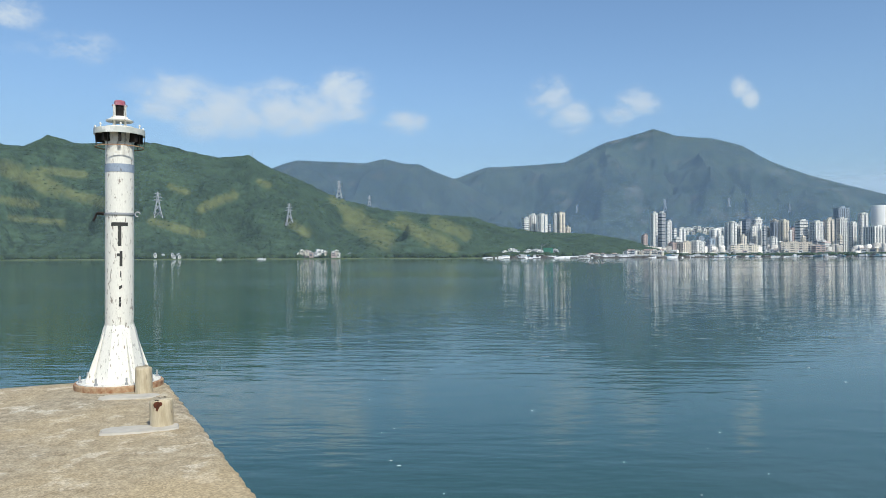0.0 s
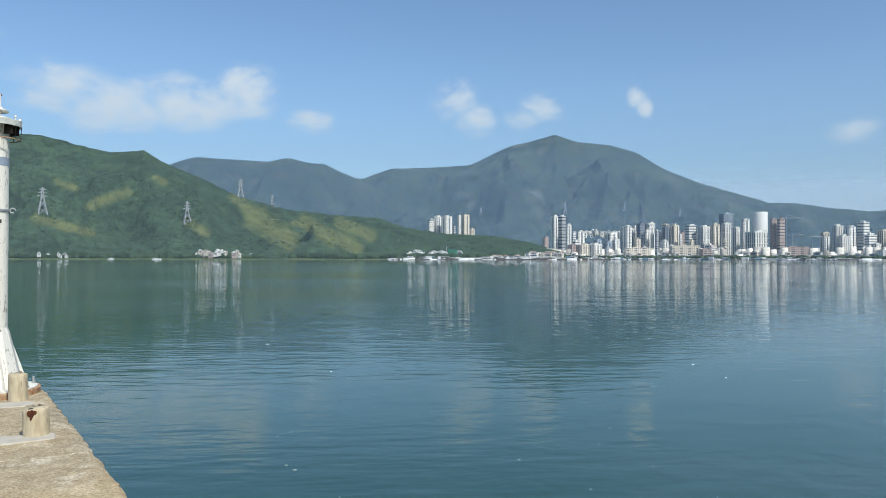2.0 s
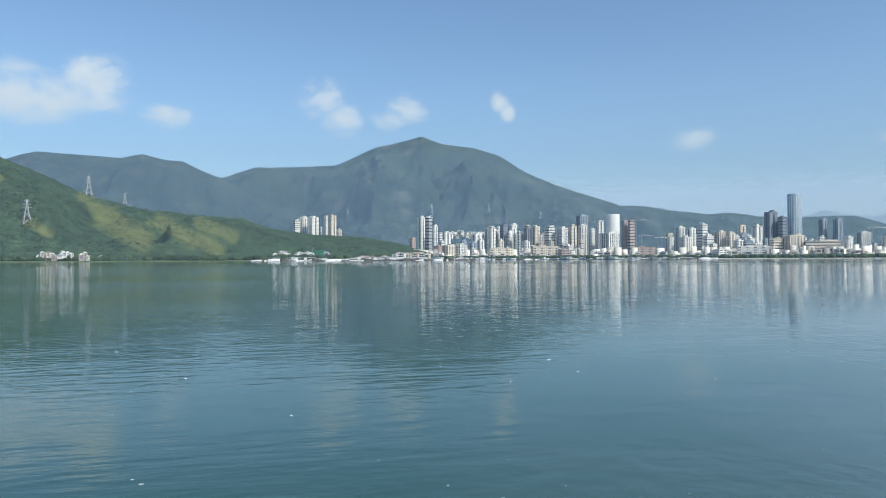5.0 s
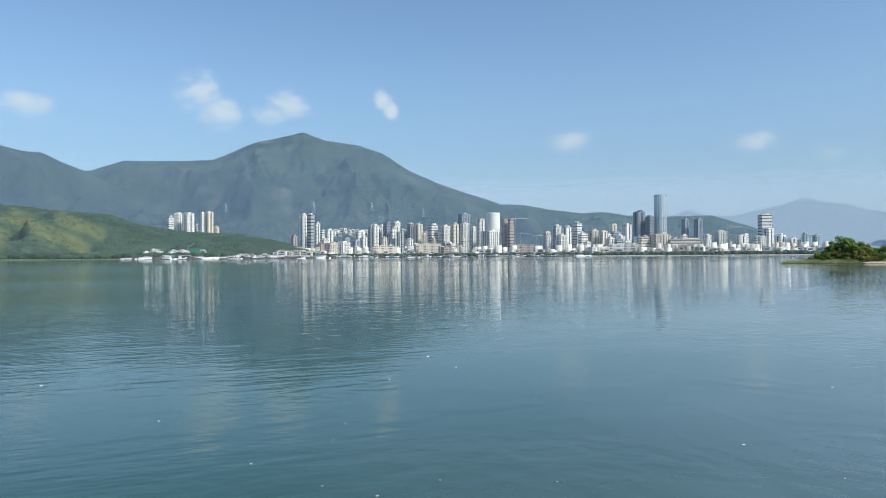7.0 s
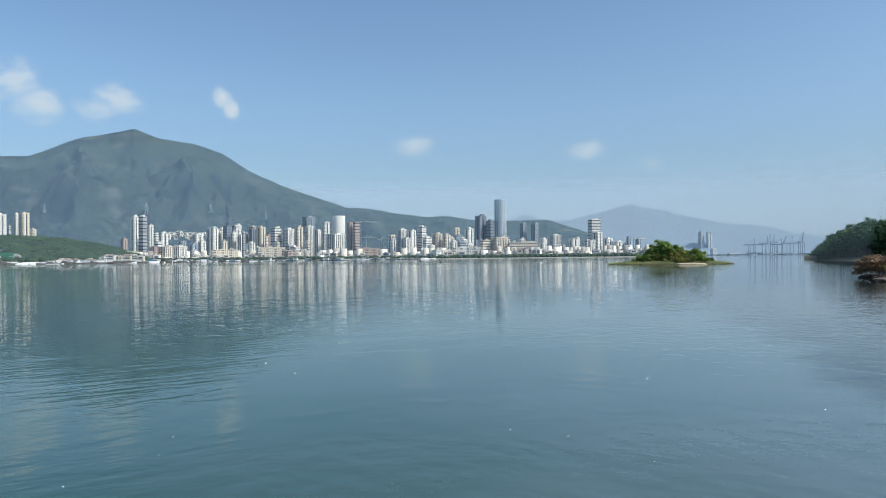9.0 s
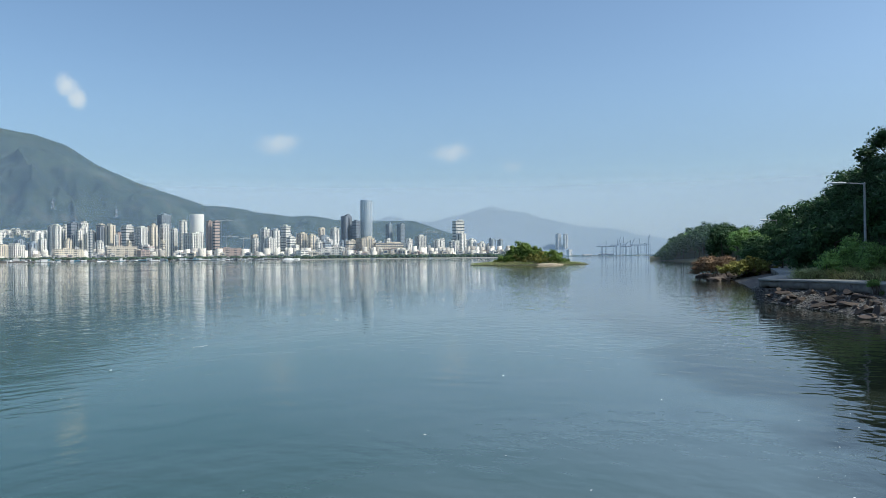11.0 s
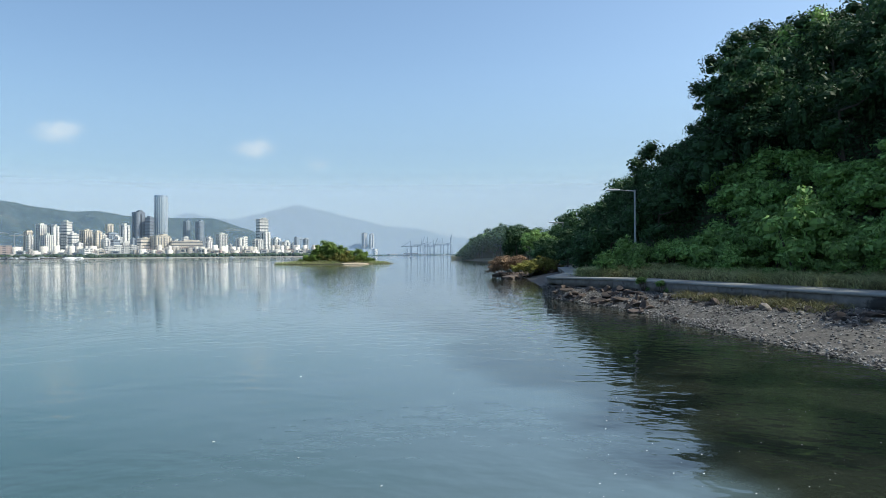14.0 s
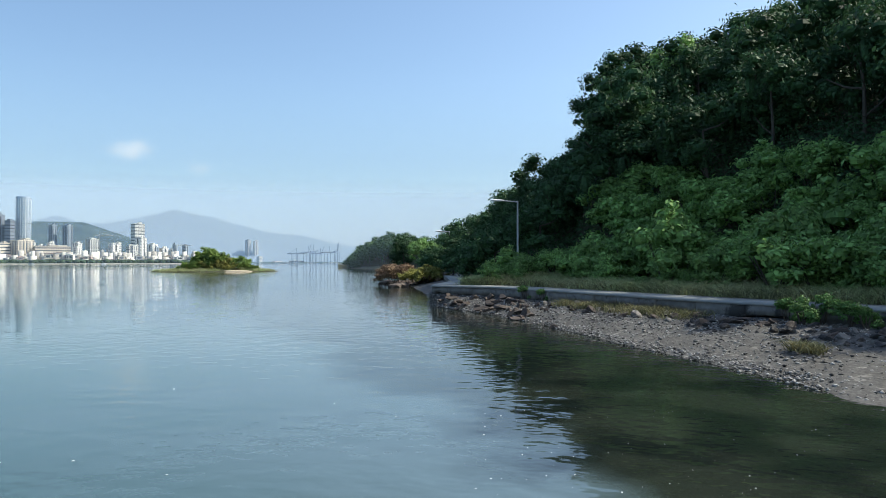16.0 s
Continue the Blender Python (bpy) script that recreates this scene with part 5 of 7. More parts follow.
def pebbles():
    rs = np.random.RandomState(5)
    n = 30000
    i = rs.randint(40, 318, n)
    q = rs.rand(n) ** 0.75 * 0.98
    q = np.where(rs.rand(n) < 0.3, rs.rand(n) * 0.12, q)
    p = WATERLINE[i] * (1 - q[:, None]) + PATH_OUT[i] * q[:, None] + rs.normal(size=(n, 2)) * 0.12
    z = BEACH_TOP * q ** 0.9 + (fbm(p[:, 0] * 1.3, p[:, 1] * 1.3, 6, 5) - 0.5) * 0.22 * np.clip(q + 0.2, 0.1, 1)
    s = 0.014 + 0.06 * rs.rand(n) ** 4
    unit = np.array([[1, 0, 0], [0, 1, 0], [-1, 0, 0], [0, -1, 0], [0, 0, 0.6], [0, 0, -0.6]])
    tri = np.array([[0, 1, 4], [1, 2, 4], [2, 3, 4], [3, 0, 4], [1, 0, 5], [2, 1, 5], [3, 2, 5], [0, 3, 5]])
    a = rs.rand(n) * 6.28
    rot = np.stack([np.stack([np.cos(a), -np.sin(a), a * 0], -1), np.stack([np.sin(a), np.cos(a), a * 0], -1), np.stack([a * 0, a * 0, a * 0 + 1], -1)], 1)
    u = unit[None] * (0.6 + 0.8 * rs.rand(n, 6, 1))
    v = np.einsum("nij,nkj->nki", rot, u) * s[:, None, None] + np.concatenate([p, z[:, None]], 1)[:, None] + np.array([0, 0, 0.01])
    f = (tri[None] + (np.arange(n) * 6)[:, None, None]).reshape(-1, 3)
    mat_ = material("pebbles", (0.27, 0.26, 0.245), 0.85, (0.1, 0.094, 0.088), 8, island_vary=0.9)
    tagged(placed("pebbles", mesh_from("pebbles", v.reshape(-1, 3), f), mat_), "loose grey and pale pebbles and shells", "pebbles", kind="stuff")


pebbles()


def tufts(name, spots, blades, height, spread, mat_, label, seed):
    """Grass: bent blades in tufts."""
    rs = np.random.RandomState(seed)
    spots = np.asarray(spots)
    n = len(spots) * blades
    c = np.repeat(spots, blades, 0)
    a = rs.rand(n) * 6.28
    lean = rs.normal(size=(n, 2)) * 1.15
    h = height * (0.4 + 0.8 * rs.rand(n))
    base = c + np.stack([rs.normal(size=n) * spread, rs.normal(size=n) * spread, np.zeros(n)], -1)
    w = 0.008 + 0.014 * rs.rand(n)
    side = np.stack([np.cos(a) * w, np.sin(a) * w, a * 0], -1)
    mid = base + np.stack([lean[:, 0] * h * 0.3, lean[:, 1] * h * 0.3, h * 0.6], -1)
    tip = base + np.stack([lean[:, 0] * h, lean[:, 1] * h, h * 0.95], -1)
    v = np.stack([base - side, base + side, mid + side * 0.8, mid - side * 0.8, tip], 1)
    k = np.arange(n)[:, None] * 5
    f = np.concatenate([k + np.array([0, 1, 2]), k + np.array([0, 2, 3]), k + np.array([3, 2, 4])])
    tagged(placed(name, mesh_from(name, v.reshape(-1, 3), f), mat_), label, "grass", kind="stuff")


def bank_spots(n, lo, hi, i0, i1, seed):
    rs = np.random.RandomState(seed)
    i = rs.randint(i0, i1, n)
    o = lo + (hi - lo) * rs.rand(n)
    p = PATH_OUT[i] + INLAND[i] * o[:, None]
    z = PATH_Z - 0.05 + np.clip(o - 2.3, 0, 20) * 0.07 + (fbm(p[:, 0] * 0.5, p[:, 1] * 0.5, 15, 4) - 0.5) * 0.5 * np.clip((o - 2.2) / 3, 0, 1)
    return np.concatenate([p, z[:, None] - 0.03], 1)


tufts("bank_grass", bank_spots(3600, 2.3, 8.0, 20, 330, 1), 20, 0.55, 0.3, GRASS, "long green and straw-coloured grass beside the path", 1)
tufts("bank_grass", bank_spots(1100, 2.3, 3.6, 20, 330, 2), 14, 0.42, 0.16, DRY_GRASS, "yellowed grass along the path's inner edge", 2)


def beach_spots(n, xs, q0, q1, seed):
    rs = np.random.RandomState(seed)
    out = []
    for k in range(n):
        x, y, z = beach_point(station(rs.uniform(*xs)), rs.uniform(q0, q1))
        out.append((x + rs.normal() * 0.1, y + rs.normal() * 0.1, z))
    return out


tufts("wall_grass", beach_spots(110, (29, 36.5), 0.74, 0.97, 3), 26, 0.3, 0.2, DRY_GRASS, "dry grass rooted under the sea wall", 3)
for k, (x, q) in enumerate(((26.0, 0.42), (24.2, 0.28), (22.3, 0.36))):
    cx, cy, cz = beach_point(station(x), q)
    rs_ = np.random.RandomState(40 + k)
    tufts("grass_tuft", [(cx + rs_.normal() * 0.35, cy + rs_.normal() * 0.2, cz) for _ in range(14)], 40, 0.26, 0.1, DRY_GRASS, "yellow-brown grass tuft on the shingle", 50 + k)

BUSHES = [bush_model(200 + k, LEAF_BRIGHT, 1.3, 1.6 + 0.3 * k) for k in range(4)]
LEAF_WEED = material("weed_leaf", (0.13, 0.25, 0.08), 0.6, (0.09, 0.18, 0.055), 0.8, island_vary=0.4, translucent=0.3, spec=0.2)
WEEDS = [bush_model(220 + k, LEAF_WEED, 0.5, 0.8, 6, 1100, 0.045, "bright green weeds growing over the path's edge", "weeds on the sea wall") for k in range(2)]
_rs = random.Random(9)
for k in range(75):
    i = _rs.randrange(15, 325)
    # the scrub grows tallest next to the near end of the path
    o = _rs.uniform(4.6, 11.0)
    p = PATH_OUT[i] + INLAND[i] * o
    big = _rs.uniform(0.7, 1.25) * (1.3 if PATH_OUT[i][0] < 37 else 0.8)
    strew(_rs.choice(BUSHES), turned(float(p[0]), float(p[1]), PATH_Z + (o - 2.3) * 0.07 - 0.1, big, _rs.uniform(0, 6.28), _rs.uniform(0.8, 1.15)))
for x, o, s in ((38.6, -0.15, 0.9), (37.4, -0.15, 0.75), (26.5, -0.3, 0.95), (25.8, -0.3, 1.1), (26.0, -0.7, 0.85), (25.2, -0.4, 0.95), (24.8, -0.5, 0.8), (24.0, -0.2, 0.6), (23.6, -0.3, 0.5)):
    i = station(x)
    p = PATH_OUT[i] + INLAND[i] * o
    strew(_rs.choice(WEEDS), turned(float(p[0]), float(p[1]), 0.62, s, _rs.uniform(0, 6.28), 1.1))
for k in range(45):  # low scrub in the grass
    i = _rs.randrange(15, 300)
    p = PATH_OUT[i] + INLAND[i] * _rs.uniform(3.4, 6.5)
    strew(BUSHES[_rs.choice((1, 2, 3))], turned(float(p[0]), float(p[1]), PATH_Z - 0.05, _rs.uniform(0.35, 0.75), _rs.uniform(0, 6.28), _rs.uniform(0.7, 1.0)))
for k in range(130):  # scrub climbing the foot of the slope
    a = _rs.uniform(-83.5, -107)
    d = float(foot_of(a)) + _rs.uniform(-4.5, 3.0)
    p = off_stand(a, d, float(hill_z(a, d)) - 0.3)
    strew(BUSHES[_rs.choice((1, 1, 2, 3, 0))], turned(p.x, p.y, p.z, _rs.uniform(0.8, 1.45), _rs.uniform(0, 6.28), _rs.uniform(0.8, 1.1)))
i = station(24.9)
p = PATH_OUT[i] + INLAND[i] * 3.6
strew(BUSHES[1], turned(float(p[0]), float(p[1]), PATH_Z, 1.15, 1.0, 1.0))
for k, b in enumerate(BUSHES + WEEDS):
    i = station(16.5 + 0.6 * k)
    p = PATH_OUT[i] + INLAND[i] * 6
    b.matrix_basis = turned(float(p[0]), float(p[1]), PATH_Z + 0.2, 1.0, 0.5)

# rocky spur with dry and yellow shrubs further along
bm = bmesh.new()
for k in range(26):
    rs_ = random.Random(k)
    a = rs_.uniform(-68.4, -73.4)
    p = off_stand(a, rs_.uniform(76, 92), 0.1)
    bmesh.ops.create_icosphere(bm, subdivisions=1, radius=rs_.uniform(0.5, 1.5), matrix=Matrix.Translation(p) @ Matrix.Diagonal((1, 1, 0.35, 1)))
tagged(part("ground_spur", bm, ROCK), "low brown rocky spur at the waterline", "rocks", kind="structure")
DRY = bush_model(300, LEAF_BROWN, 1.5, 1.9, 8, 2200, 0.085, "reddish-brown dry shrub on the rocky spur", "shrubs on the spur")
GOLD = bush_model(301, LEAF_YELLOW, 1.5, 1.9, 8, 2200, 0.085, "yellow-green shrub on the rocky spur", "shrubs on the spur")
for model, spots in ((DRY, ((-69.0, 86, 0.9), (-69.6, 84, 1.15), (-70.0, 86, 1.2), (-70.6, 88, 1.1), (-68.6, 84, 0.6), (-72.2, 80, 0.8), (-72.9, 79, 0.7))),
                     (GOLD, ((-70.6, 80, 0.7), (-71.4, 79, 0.95), (-72.0, 80, 1.15), (-72.6, 80, 1.05), (-73.1, 79, 0.8)))):
    for a, d, s in spots:
        p = off_stand(a, d, 0.25)
        strew(model, turned(p.x, p.y, p.z, s, a, 1.0))
    p = off_stand(-71.5 if model is DRY else -72.4, 83, 0.25)
    model.matrix_basis = turned(p.x, p.y, p.z, 0.9, 0.0)


# -- the islet --
def islet():
    n, m_ = 90, 14
    a = np.linspace(0, 2 * np.pi, n)
    r = np.linspace(0, 1, m_)
    A, Rr = np.meshgrid(a, r, indexing="ij")
    q = 1 + 0.25 * (fbm(np.cos(A) * 1.6 + 5, np.sin(A) * 1.6 + 5, 2, 4) - 0.5)
    c = off_stand(-56.0, 226)
    ux, uy = polar(-56.0 - 90, 1), polar(-56.0, 1)
    X, Y = 18.5 * Rr * np.cos(A) * q, 9 * Rr * np.sin(A) * q
    Z = 0.9 * (1 - Rr ** 1.6) + (fbm(X * 0.5, Y * 0.5, 4, 3) - 0.5) * 0.3 - np.where(Rr > 0.98, 0.6, 0)
    P = np.stack([c.x + ux.x * X + uy.x * Y, c.y + ux.y * X + uy.y * Y, Z], -1)
    ob = placed("ground_islet", mesh_from("ground_islet", P, grid_faces(n, m_), True), SOIL)
    tagged(ob, "low grassy islet in the bay", "islet", kind="structure")
    return c, ux, uy


ISLET, ISLET_X, ISLET_Y = islet()
LEAF_ISLET = material("sunlit_mangrove_leaf", (0.2, 0.29, 0.07), 0.6, (0.12, 0.185, 0.05), 0.8, object_vary=0.2, island_vary=0.4, translucent=0.35, spec=0.15)
SHRUB = bush_model(400, LEAF_ISLET, 2.6, 3.6, 9, 2000, 0.21, "dense sunlit green mangrove shrub on the islet", "shrubs on the islet")
SHRUB2 = bush_model(401, LEAF_YELLOW, 2.2, 2.6, 8, 1500, 0.19, "low yellow-green shrub on the islet", "shrubs on the islet")
_rs = random.Random(13)
for k in range(42):
    x = _rs.uniform(-10.5, 13.0)
    y = _rs.uniform(-4.0, 4.5)
    # tallest a little off the middle, trailing away to the sandbank's side
    hgt = float(np.interp(x, (-10.5, -6, -1.5, 1.5, 5, 10, 13), (0.25, 0.75, 1.55, 1.5, 1.15, 0.7, 0.25))) * _rs.uniform(0.6, 1.1)
    p = ISLET + ISLET_X * x + ISLET_Y * y
    strew(SHRUB2 if _rs.random() < 0.3 else SHRUB, turned(p.x, p.y, 0.3, max(hgt, 0.25) * 0.95, _rs.uniform(0, 6.28), _rs.uniform(0.95, 1.25)))
for model, x in ((SHRUB, 0.5), (SHRUB2, 6.0)):
    p = ISLET + ISLET_X * x
    model.matrix_basis = turned(p.x, p.y, 0.3, 0.9, 0)
rs_ = np.random.RandomState(6)
_pts = []
for k in range(900):
    a, r = rs_.rand() * 6.28, rs_.rand() ** 0.5 * 0.97
    p = ISLET + ISLET_X * (18 * r * math.cos(a)) + ISLET_Y * (8.5 * r * math.sin(a))
    if not (1.5 < 18 * r * math.cos(a) < 11 and math.sin(a) * r < -0.55):
        _pts.append((p.x, p.y, 0.9 * (1 - r ** 1.6)))
tufts("islet_grass", _pts, 26, 0.75, 0.4, GRASS, "rough green grass covering the islet's rim", 8)
bm = bmesh.new()
bmesh.ops.create_icosphere(bm, subdivisions=3, radius=1, matrix=Matrix.Translation(ISLET + ISLET_X * 6.0 - ISLET_Y * 7.2) @ Matrix.Rotation(radians(-56), 4, "Z") @ Matrix.Diagonal((4.6, 1.6, 0.5, 1)))
tagged(part("sandbank", bm, SAND, smooth=True), "small pale sandbank on the islet", "sandbank")

# flecks of foam drifting off the pier
rs_ = np.random.RandomState(11)
_v, _f = [], []
for k in range(290):
    p = polar(rs_.uniform(12, -100), 5 + 22 * rs_.rand() ** 1.3) if k < 110 else polar(rs_.uniform(-78, -112), 6 + 8 * rs_.rand())
    s = 0.006 + 0.02 * rs_.rand() ** 4 if k < 110 else 0.004 + 0.009 * rs_.rand() ** 2
    a = rs_.rand() * 6.28
    ring_ = [(p.x + s * math.cos(a + t) * 1.6, p.y + s * math.sin(a + t), 0.004) for t in np.arange(5) * 1.2566]
    if (p - PIER_CORNER).dot(PIER_ACROSS) < -0.2:
        _f.append(list(range(len(_v), len(_v) + 5)))
        _v += ring_
tagged(placed("foam_flecks", mesh_from("foam_flecks", _v, _f), FOAM), "small white foam flecks drifting on the water", "foam", kind="stuff")


def undergrowth():
    """Creepers and low leaves over the wooded slope."""
    rs = np.random.RandomState(17)
    n = 60000
    az = rs.uniform(-106, -74, n)
    d = foot_of(az) + hill_depth(az) * rs.rand(n) ** 1.3 * 0.9
    z = hill_z(az, d) + rs.rand(n) * 0.9
    R = np.radians(az)
    pos = np.stack([STAND.x - np.sin(R) * d, STAND.y + np.cos(R) * d, z], -1) + rs.normal(size=(n, 3)) * 0.3
    nrm = rs.normal(size=(n, 3)) * 0.6 + np.array([-0.5, 0, 0.8])
    nrm /= np.linalg.norm(nrm, axis=1)[:, None]
    t = np.cross(nrm, rs.normal(size=(n, 3)))
    t /= np.linalg.norm(t, axis=1)[:, None]
    b = np.cross(nrm, t)
    s = 0.07 + 0.08 * rs.rand(n, 1)
    v = np.stack([pos - t * s, pos - b * s * 0.5, pos + t * s, pos + b * s * 0.5], 1).reshape(-1, 3)
    tagged(placed("undergrowth", mesh_from("undergrowth", v, np.arange(len(v)).reshape(-1, 4)), LEAF), "dark green creepers and undergrowth on the slope", "undergrowth", kind="stuff")


undergrowth()


# -- the city across the bay --
HILLSIDE_BLOCKS = [
    (-6.47, 0.51, 3.02, 'white'), (-7.00, 0.55, 3.28, 'white'), (-7.73, 0.83, 3.29, 'white'), (-8.30, 0.24, 2.50, 'grey'), (-8.72, 0.28, 3.34, 'white'),
    (-9.20, 0.60, 3.43, 'cream'), (-9.72, 0.36, 2.30, 'cream')]
WEST_BLOCKS = [
    (-16.12, 0.51, 3.28, 'white'), (-16.68, 0.60, 3.28, 'grey'), (-17.19, 0.43, 2.63, 'grey'), (-17.58, 0.35, 2.06, 'white'), (-18.08, 0.65, 2.10, 'grey'),
    (-15.43, 0.43, 1.63, 'pink'), (-20.45, 0.79, 1.97, 'white'), (-21.57, 0.66, 2.49, 'grey'), (-22.56, 0.62, 2.62, 'dark'), (-23.24, 0.75, 2.66, 'white'),
    (-23.74, 0.26, 2.09, 'grey'), (-24.39, 0.57, 2.57, 'cream'), (-25.01, 0.66, 2.52, 'cream'), (-25.44, 0.22, 1.81, 'white'), (-26.14, 0.80, 2.47, 'white'),
    (-27.07, 0.89, 2.38, 'white'), (-27.89, 0.58, 2.51, 'cream')]
CENTRE_BLOCKS = [
    (-28.62, 0.97, 3.30, 'glass'), (-28.64, 0.66, 2.59, 'white'), (-29.28, 0.53, 2.27, 'white'), (-29.92, 0.57, 2.89, 'grey'), (-30.88, 1.06, 3.36, 'round'),
    (-30.64, 1.50, 1.95, 'white'), (-31.75, 0.44, 2.87, 'pink'), (-32.26, 0.48, 2.86, 'pink'), (-35.11, 0.43, 1.56, 'grey'), (-35.81, 0.69, 2.29, 'white'),
    (-36.17, 0.82, 1.55, 'white'), (-36.54, 0.69, 2.20, 'grey'), (-37.34, 0.73, 2.49, 'white'), (-37.76, 0.73, 1.61, 'white'), (-38.57, 0.81, 1.91, 'cream'),
    (-39.31, 0.59, 1.81, 'cream')]
EAST_BLOCKS = [
    (-40.08, 0.50, 2.36, 'cream'), (-40.22, 0.88, 1.71, 'glass'), (-41.06, 0.71, 2.30, 'grey'), (-41.98, 0.87, 3.27, 'dark'), (-42.72, 0.62, 2.87, 'dark'),
    (-43.51, 0.94, 4.50, 'round_glass'), (-45.27, 0.52, 2.65, 'glass'), (-46.20, 0.63, 2.62, 'glass'), (-47.75, 0.85, 1.68, 'white'), (-48.36, 0.31, 0.92, 'grey'),
    (-48.84, 0.34, 1.04, 'grey'), (-49.36, 0.53, 1.44, 'white'), (-50.70, 0.93, 2.84, 'white'), (-50.91, 0.78, 1.82, 'grey'), (-50.20, 0.49, 1.22, 'white'),
    (-51.81, 0.58, 1.20, 'grey'), (-52.48, 0.61, 1.07, 'white'), (-53.05, 0.46, 0.94, 'grey'), (-53.96, 0.42, 1.28, 'glass')]
LOW_BLOCKS = [
    (-15.09, 2.29, 0.76, 'cream'), (-17.42, 0.65, 1.01, 'pink'), (-18.29, 1.08, 1.05, 'cream'), (-19.09, 1.22, 1.09, 'white'), (-22.33, 1.76, 0.81, 'cream'),
    (-25.75, 1.99, 0.97, 'cream'), (-27.19, 0.89, 0.70, 'pink'), (-33.14, 1.75, 0.83, 'pink'), (-38.58, 0.93, 0.61, 'white'), (-40.77, 2.09, 0.80, 'white'),
    (-42.31, 0.82, 1.34, 'cream'), (-43.44, 1.42, 1.54, 'cream'), (-45.25, 2.19, 1.13, 'cream'), (-46.79, 0.51, 1.07, 'white'), (-11.93, 1.03, 0.68, 'white')]
FAR_BLOCKS = [
    (-58.44, 0.42, 1.73, 'grey'), (-59.01, 0.38, 1.68, 'grey'), (-59.28, 0.44, 0.48, 'white'), (-60.61, 0.88, 0.07, 'white'), (-62.04, 1.10, 0.14, 'white'),
    (-63.42, 1.40, 0.03, 'grey')]
CITY_D = 2150.0


def city_block(az, wide, el, style, dist, base=0.0, seed=0, plain=False):
    rs = random.Random(seed)
    w = 2 * dist * math.tan(radians(wide / 2))
    top = rise(el, dist)
    h = top - base
    skew = rs.choice((30, 38, 46, 54)) * (0.2 if w > 60 else 1)
    if w < 60:
        side = w / (math.cos(radians(skew)) + 0.8 * math.sin(radians(skew)))
        w, d = side, 0.8 * side
    else:
        d = 26
    tall = h > 38
    kinds = {"white": "white rendered", "grey": "blue-grey", "dark": "dark grey", "pink": "reddish-brown", "cream": "cream-coloured", "glass": "glass-clad", "round": "white round-topped", "round_glass": "silvery glass cylindrical"}
    ob = new("tower_block" if tall else "low_building")
    tagged(ob, f"{kinds[style]} {'high-rise tower' if tall else 'low building'} on the far shore", "tower" if tall else "building", "buildings of the city")
    ob.matrix_world = Matrix.Translation(polar(az, dist, base)) @ Matrix.Rotation(radians(az + skew), 4, "Z")
    m = WALLS[style]
    low = -3.0
    if style in ("round", "round_glass"):
        bm = bmesh.new()
        r = w * 0.62
        lathe(bm, [(r, low), (r, h * 0.985), (r * 0.97, h), (r * 0.6, h)], 36)
        part("wall", bm, m, ob)
        for k in range(18 if style == "round_glass" else 0):
            a = 2 * math.pi * k / 18
            bm = bmesh.new()
            add_box(bm, r - 0.4, r + 0.4, -0.35, 0.35, low, h * 0.97, Matrix.Rotation(a, 4, "Z"))
            part("fin", bm, WALLS["round"], ob)
        for k in range(3):
            bm = bmesh.new()
            ring_band(bm, r + 0.3, 0.6, h * (0.2 + 0.2 * k), h * (0.2 + 0.2 * k) + 1.0, 30)
            part("floor_band", bm, WINDOW, ob)
        return ob
    bm = bmesh.new()
    add_box(bm, -w / 2, w / 2, -d / 2, d / 2, low, h * 0.985)
    part("wall", bm, m, ob)
    if not tall:
        # storeys with bands of windows
        n = max(1, int(h / 4.2))
        for k in range(min(n, 7)):
            z = (k + 0.35) * h / n
            cols = max(2, int(w / 9))
            for j in range(cols):
                x0 = -w / 2 + (j + 0.16) * w / cols
                x1 = -w / 2 + (j + 0.84) * w / cols
                if cols * n > 40 and j % 2:
                    continue
                bm = bmesh.new()
                add_box(bm, x0, x1, -d / 2 - 0.25, -d / 2 + 0.3, z, z + h / n * 0.42)
                part("window", bm, WINDOW, ob)
        bm = bmesh.new()
        if rs.random() < 0.45 and w < 60:
            v = [bm.verts.new(c) for c in ((-w / 2 - 1, -d / 2 - 1, h * 0.985), (w / 2 + 1, -d / 2 - 1, h * 0.985), (w / 2 + 1, d / 2 + 1, h * 0.985), (-w / 2 - 1, d / 2 + 1, h * 0.985),
                                          (-w / 2, 0, h + 3), (w / 2, 0, h + 3))]
            for f in ((0, 1, 5, 4), (2, 3, 4, 5), (1, 2, 5), (3, 0, 4), (3, 2, 1, 0)):
                bm.faces.new([v[i] for i in f])
            part("roof", bm, WALLS["pink"] if rs.random() < 0.5 else WALLS["white"], ob)
        else:
            add_box(bm, -w / 2 - 0.4, w / 2 + 0.4, -d / 2 - 0.4, d / 2 + 0.4, h * 0.985, h * 0.985 + 1.2)
            add_box(bm, -w * 0.2, w * 0.05, -d * 0.3, d * 0.2, h * 0.98, h + 3)
            part("roof", bm, m, ob)
        return ob
    # tower: pale bays proud of the core, dark window strips between them, floor lines across
    faces = ((0, w, d), (-90, d, w))
    bay_mat = WALLS["white"] if style in ("white", "grey") else WALLS["cream"] if style in ("cream", "pink") else m
    if style == "pink":
        bay_mat = WALLS["pink"]
    look_ = rs.choice((0, 2)) if plain else rs.choice((0, 0, 1, 2, 2))  # bays, floor bands, or a plain front with one deep recess
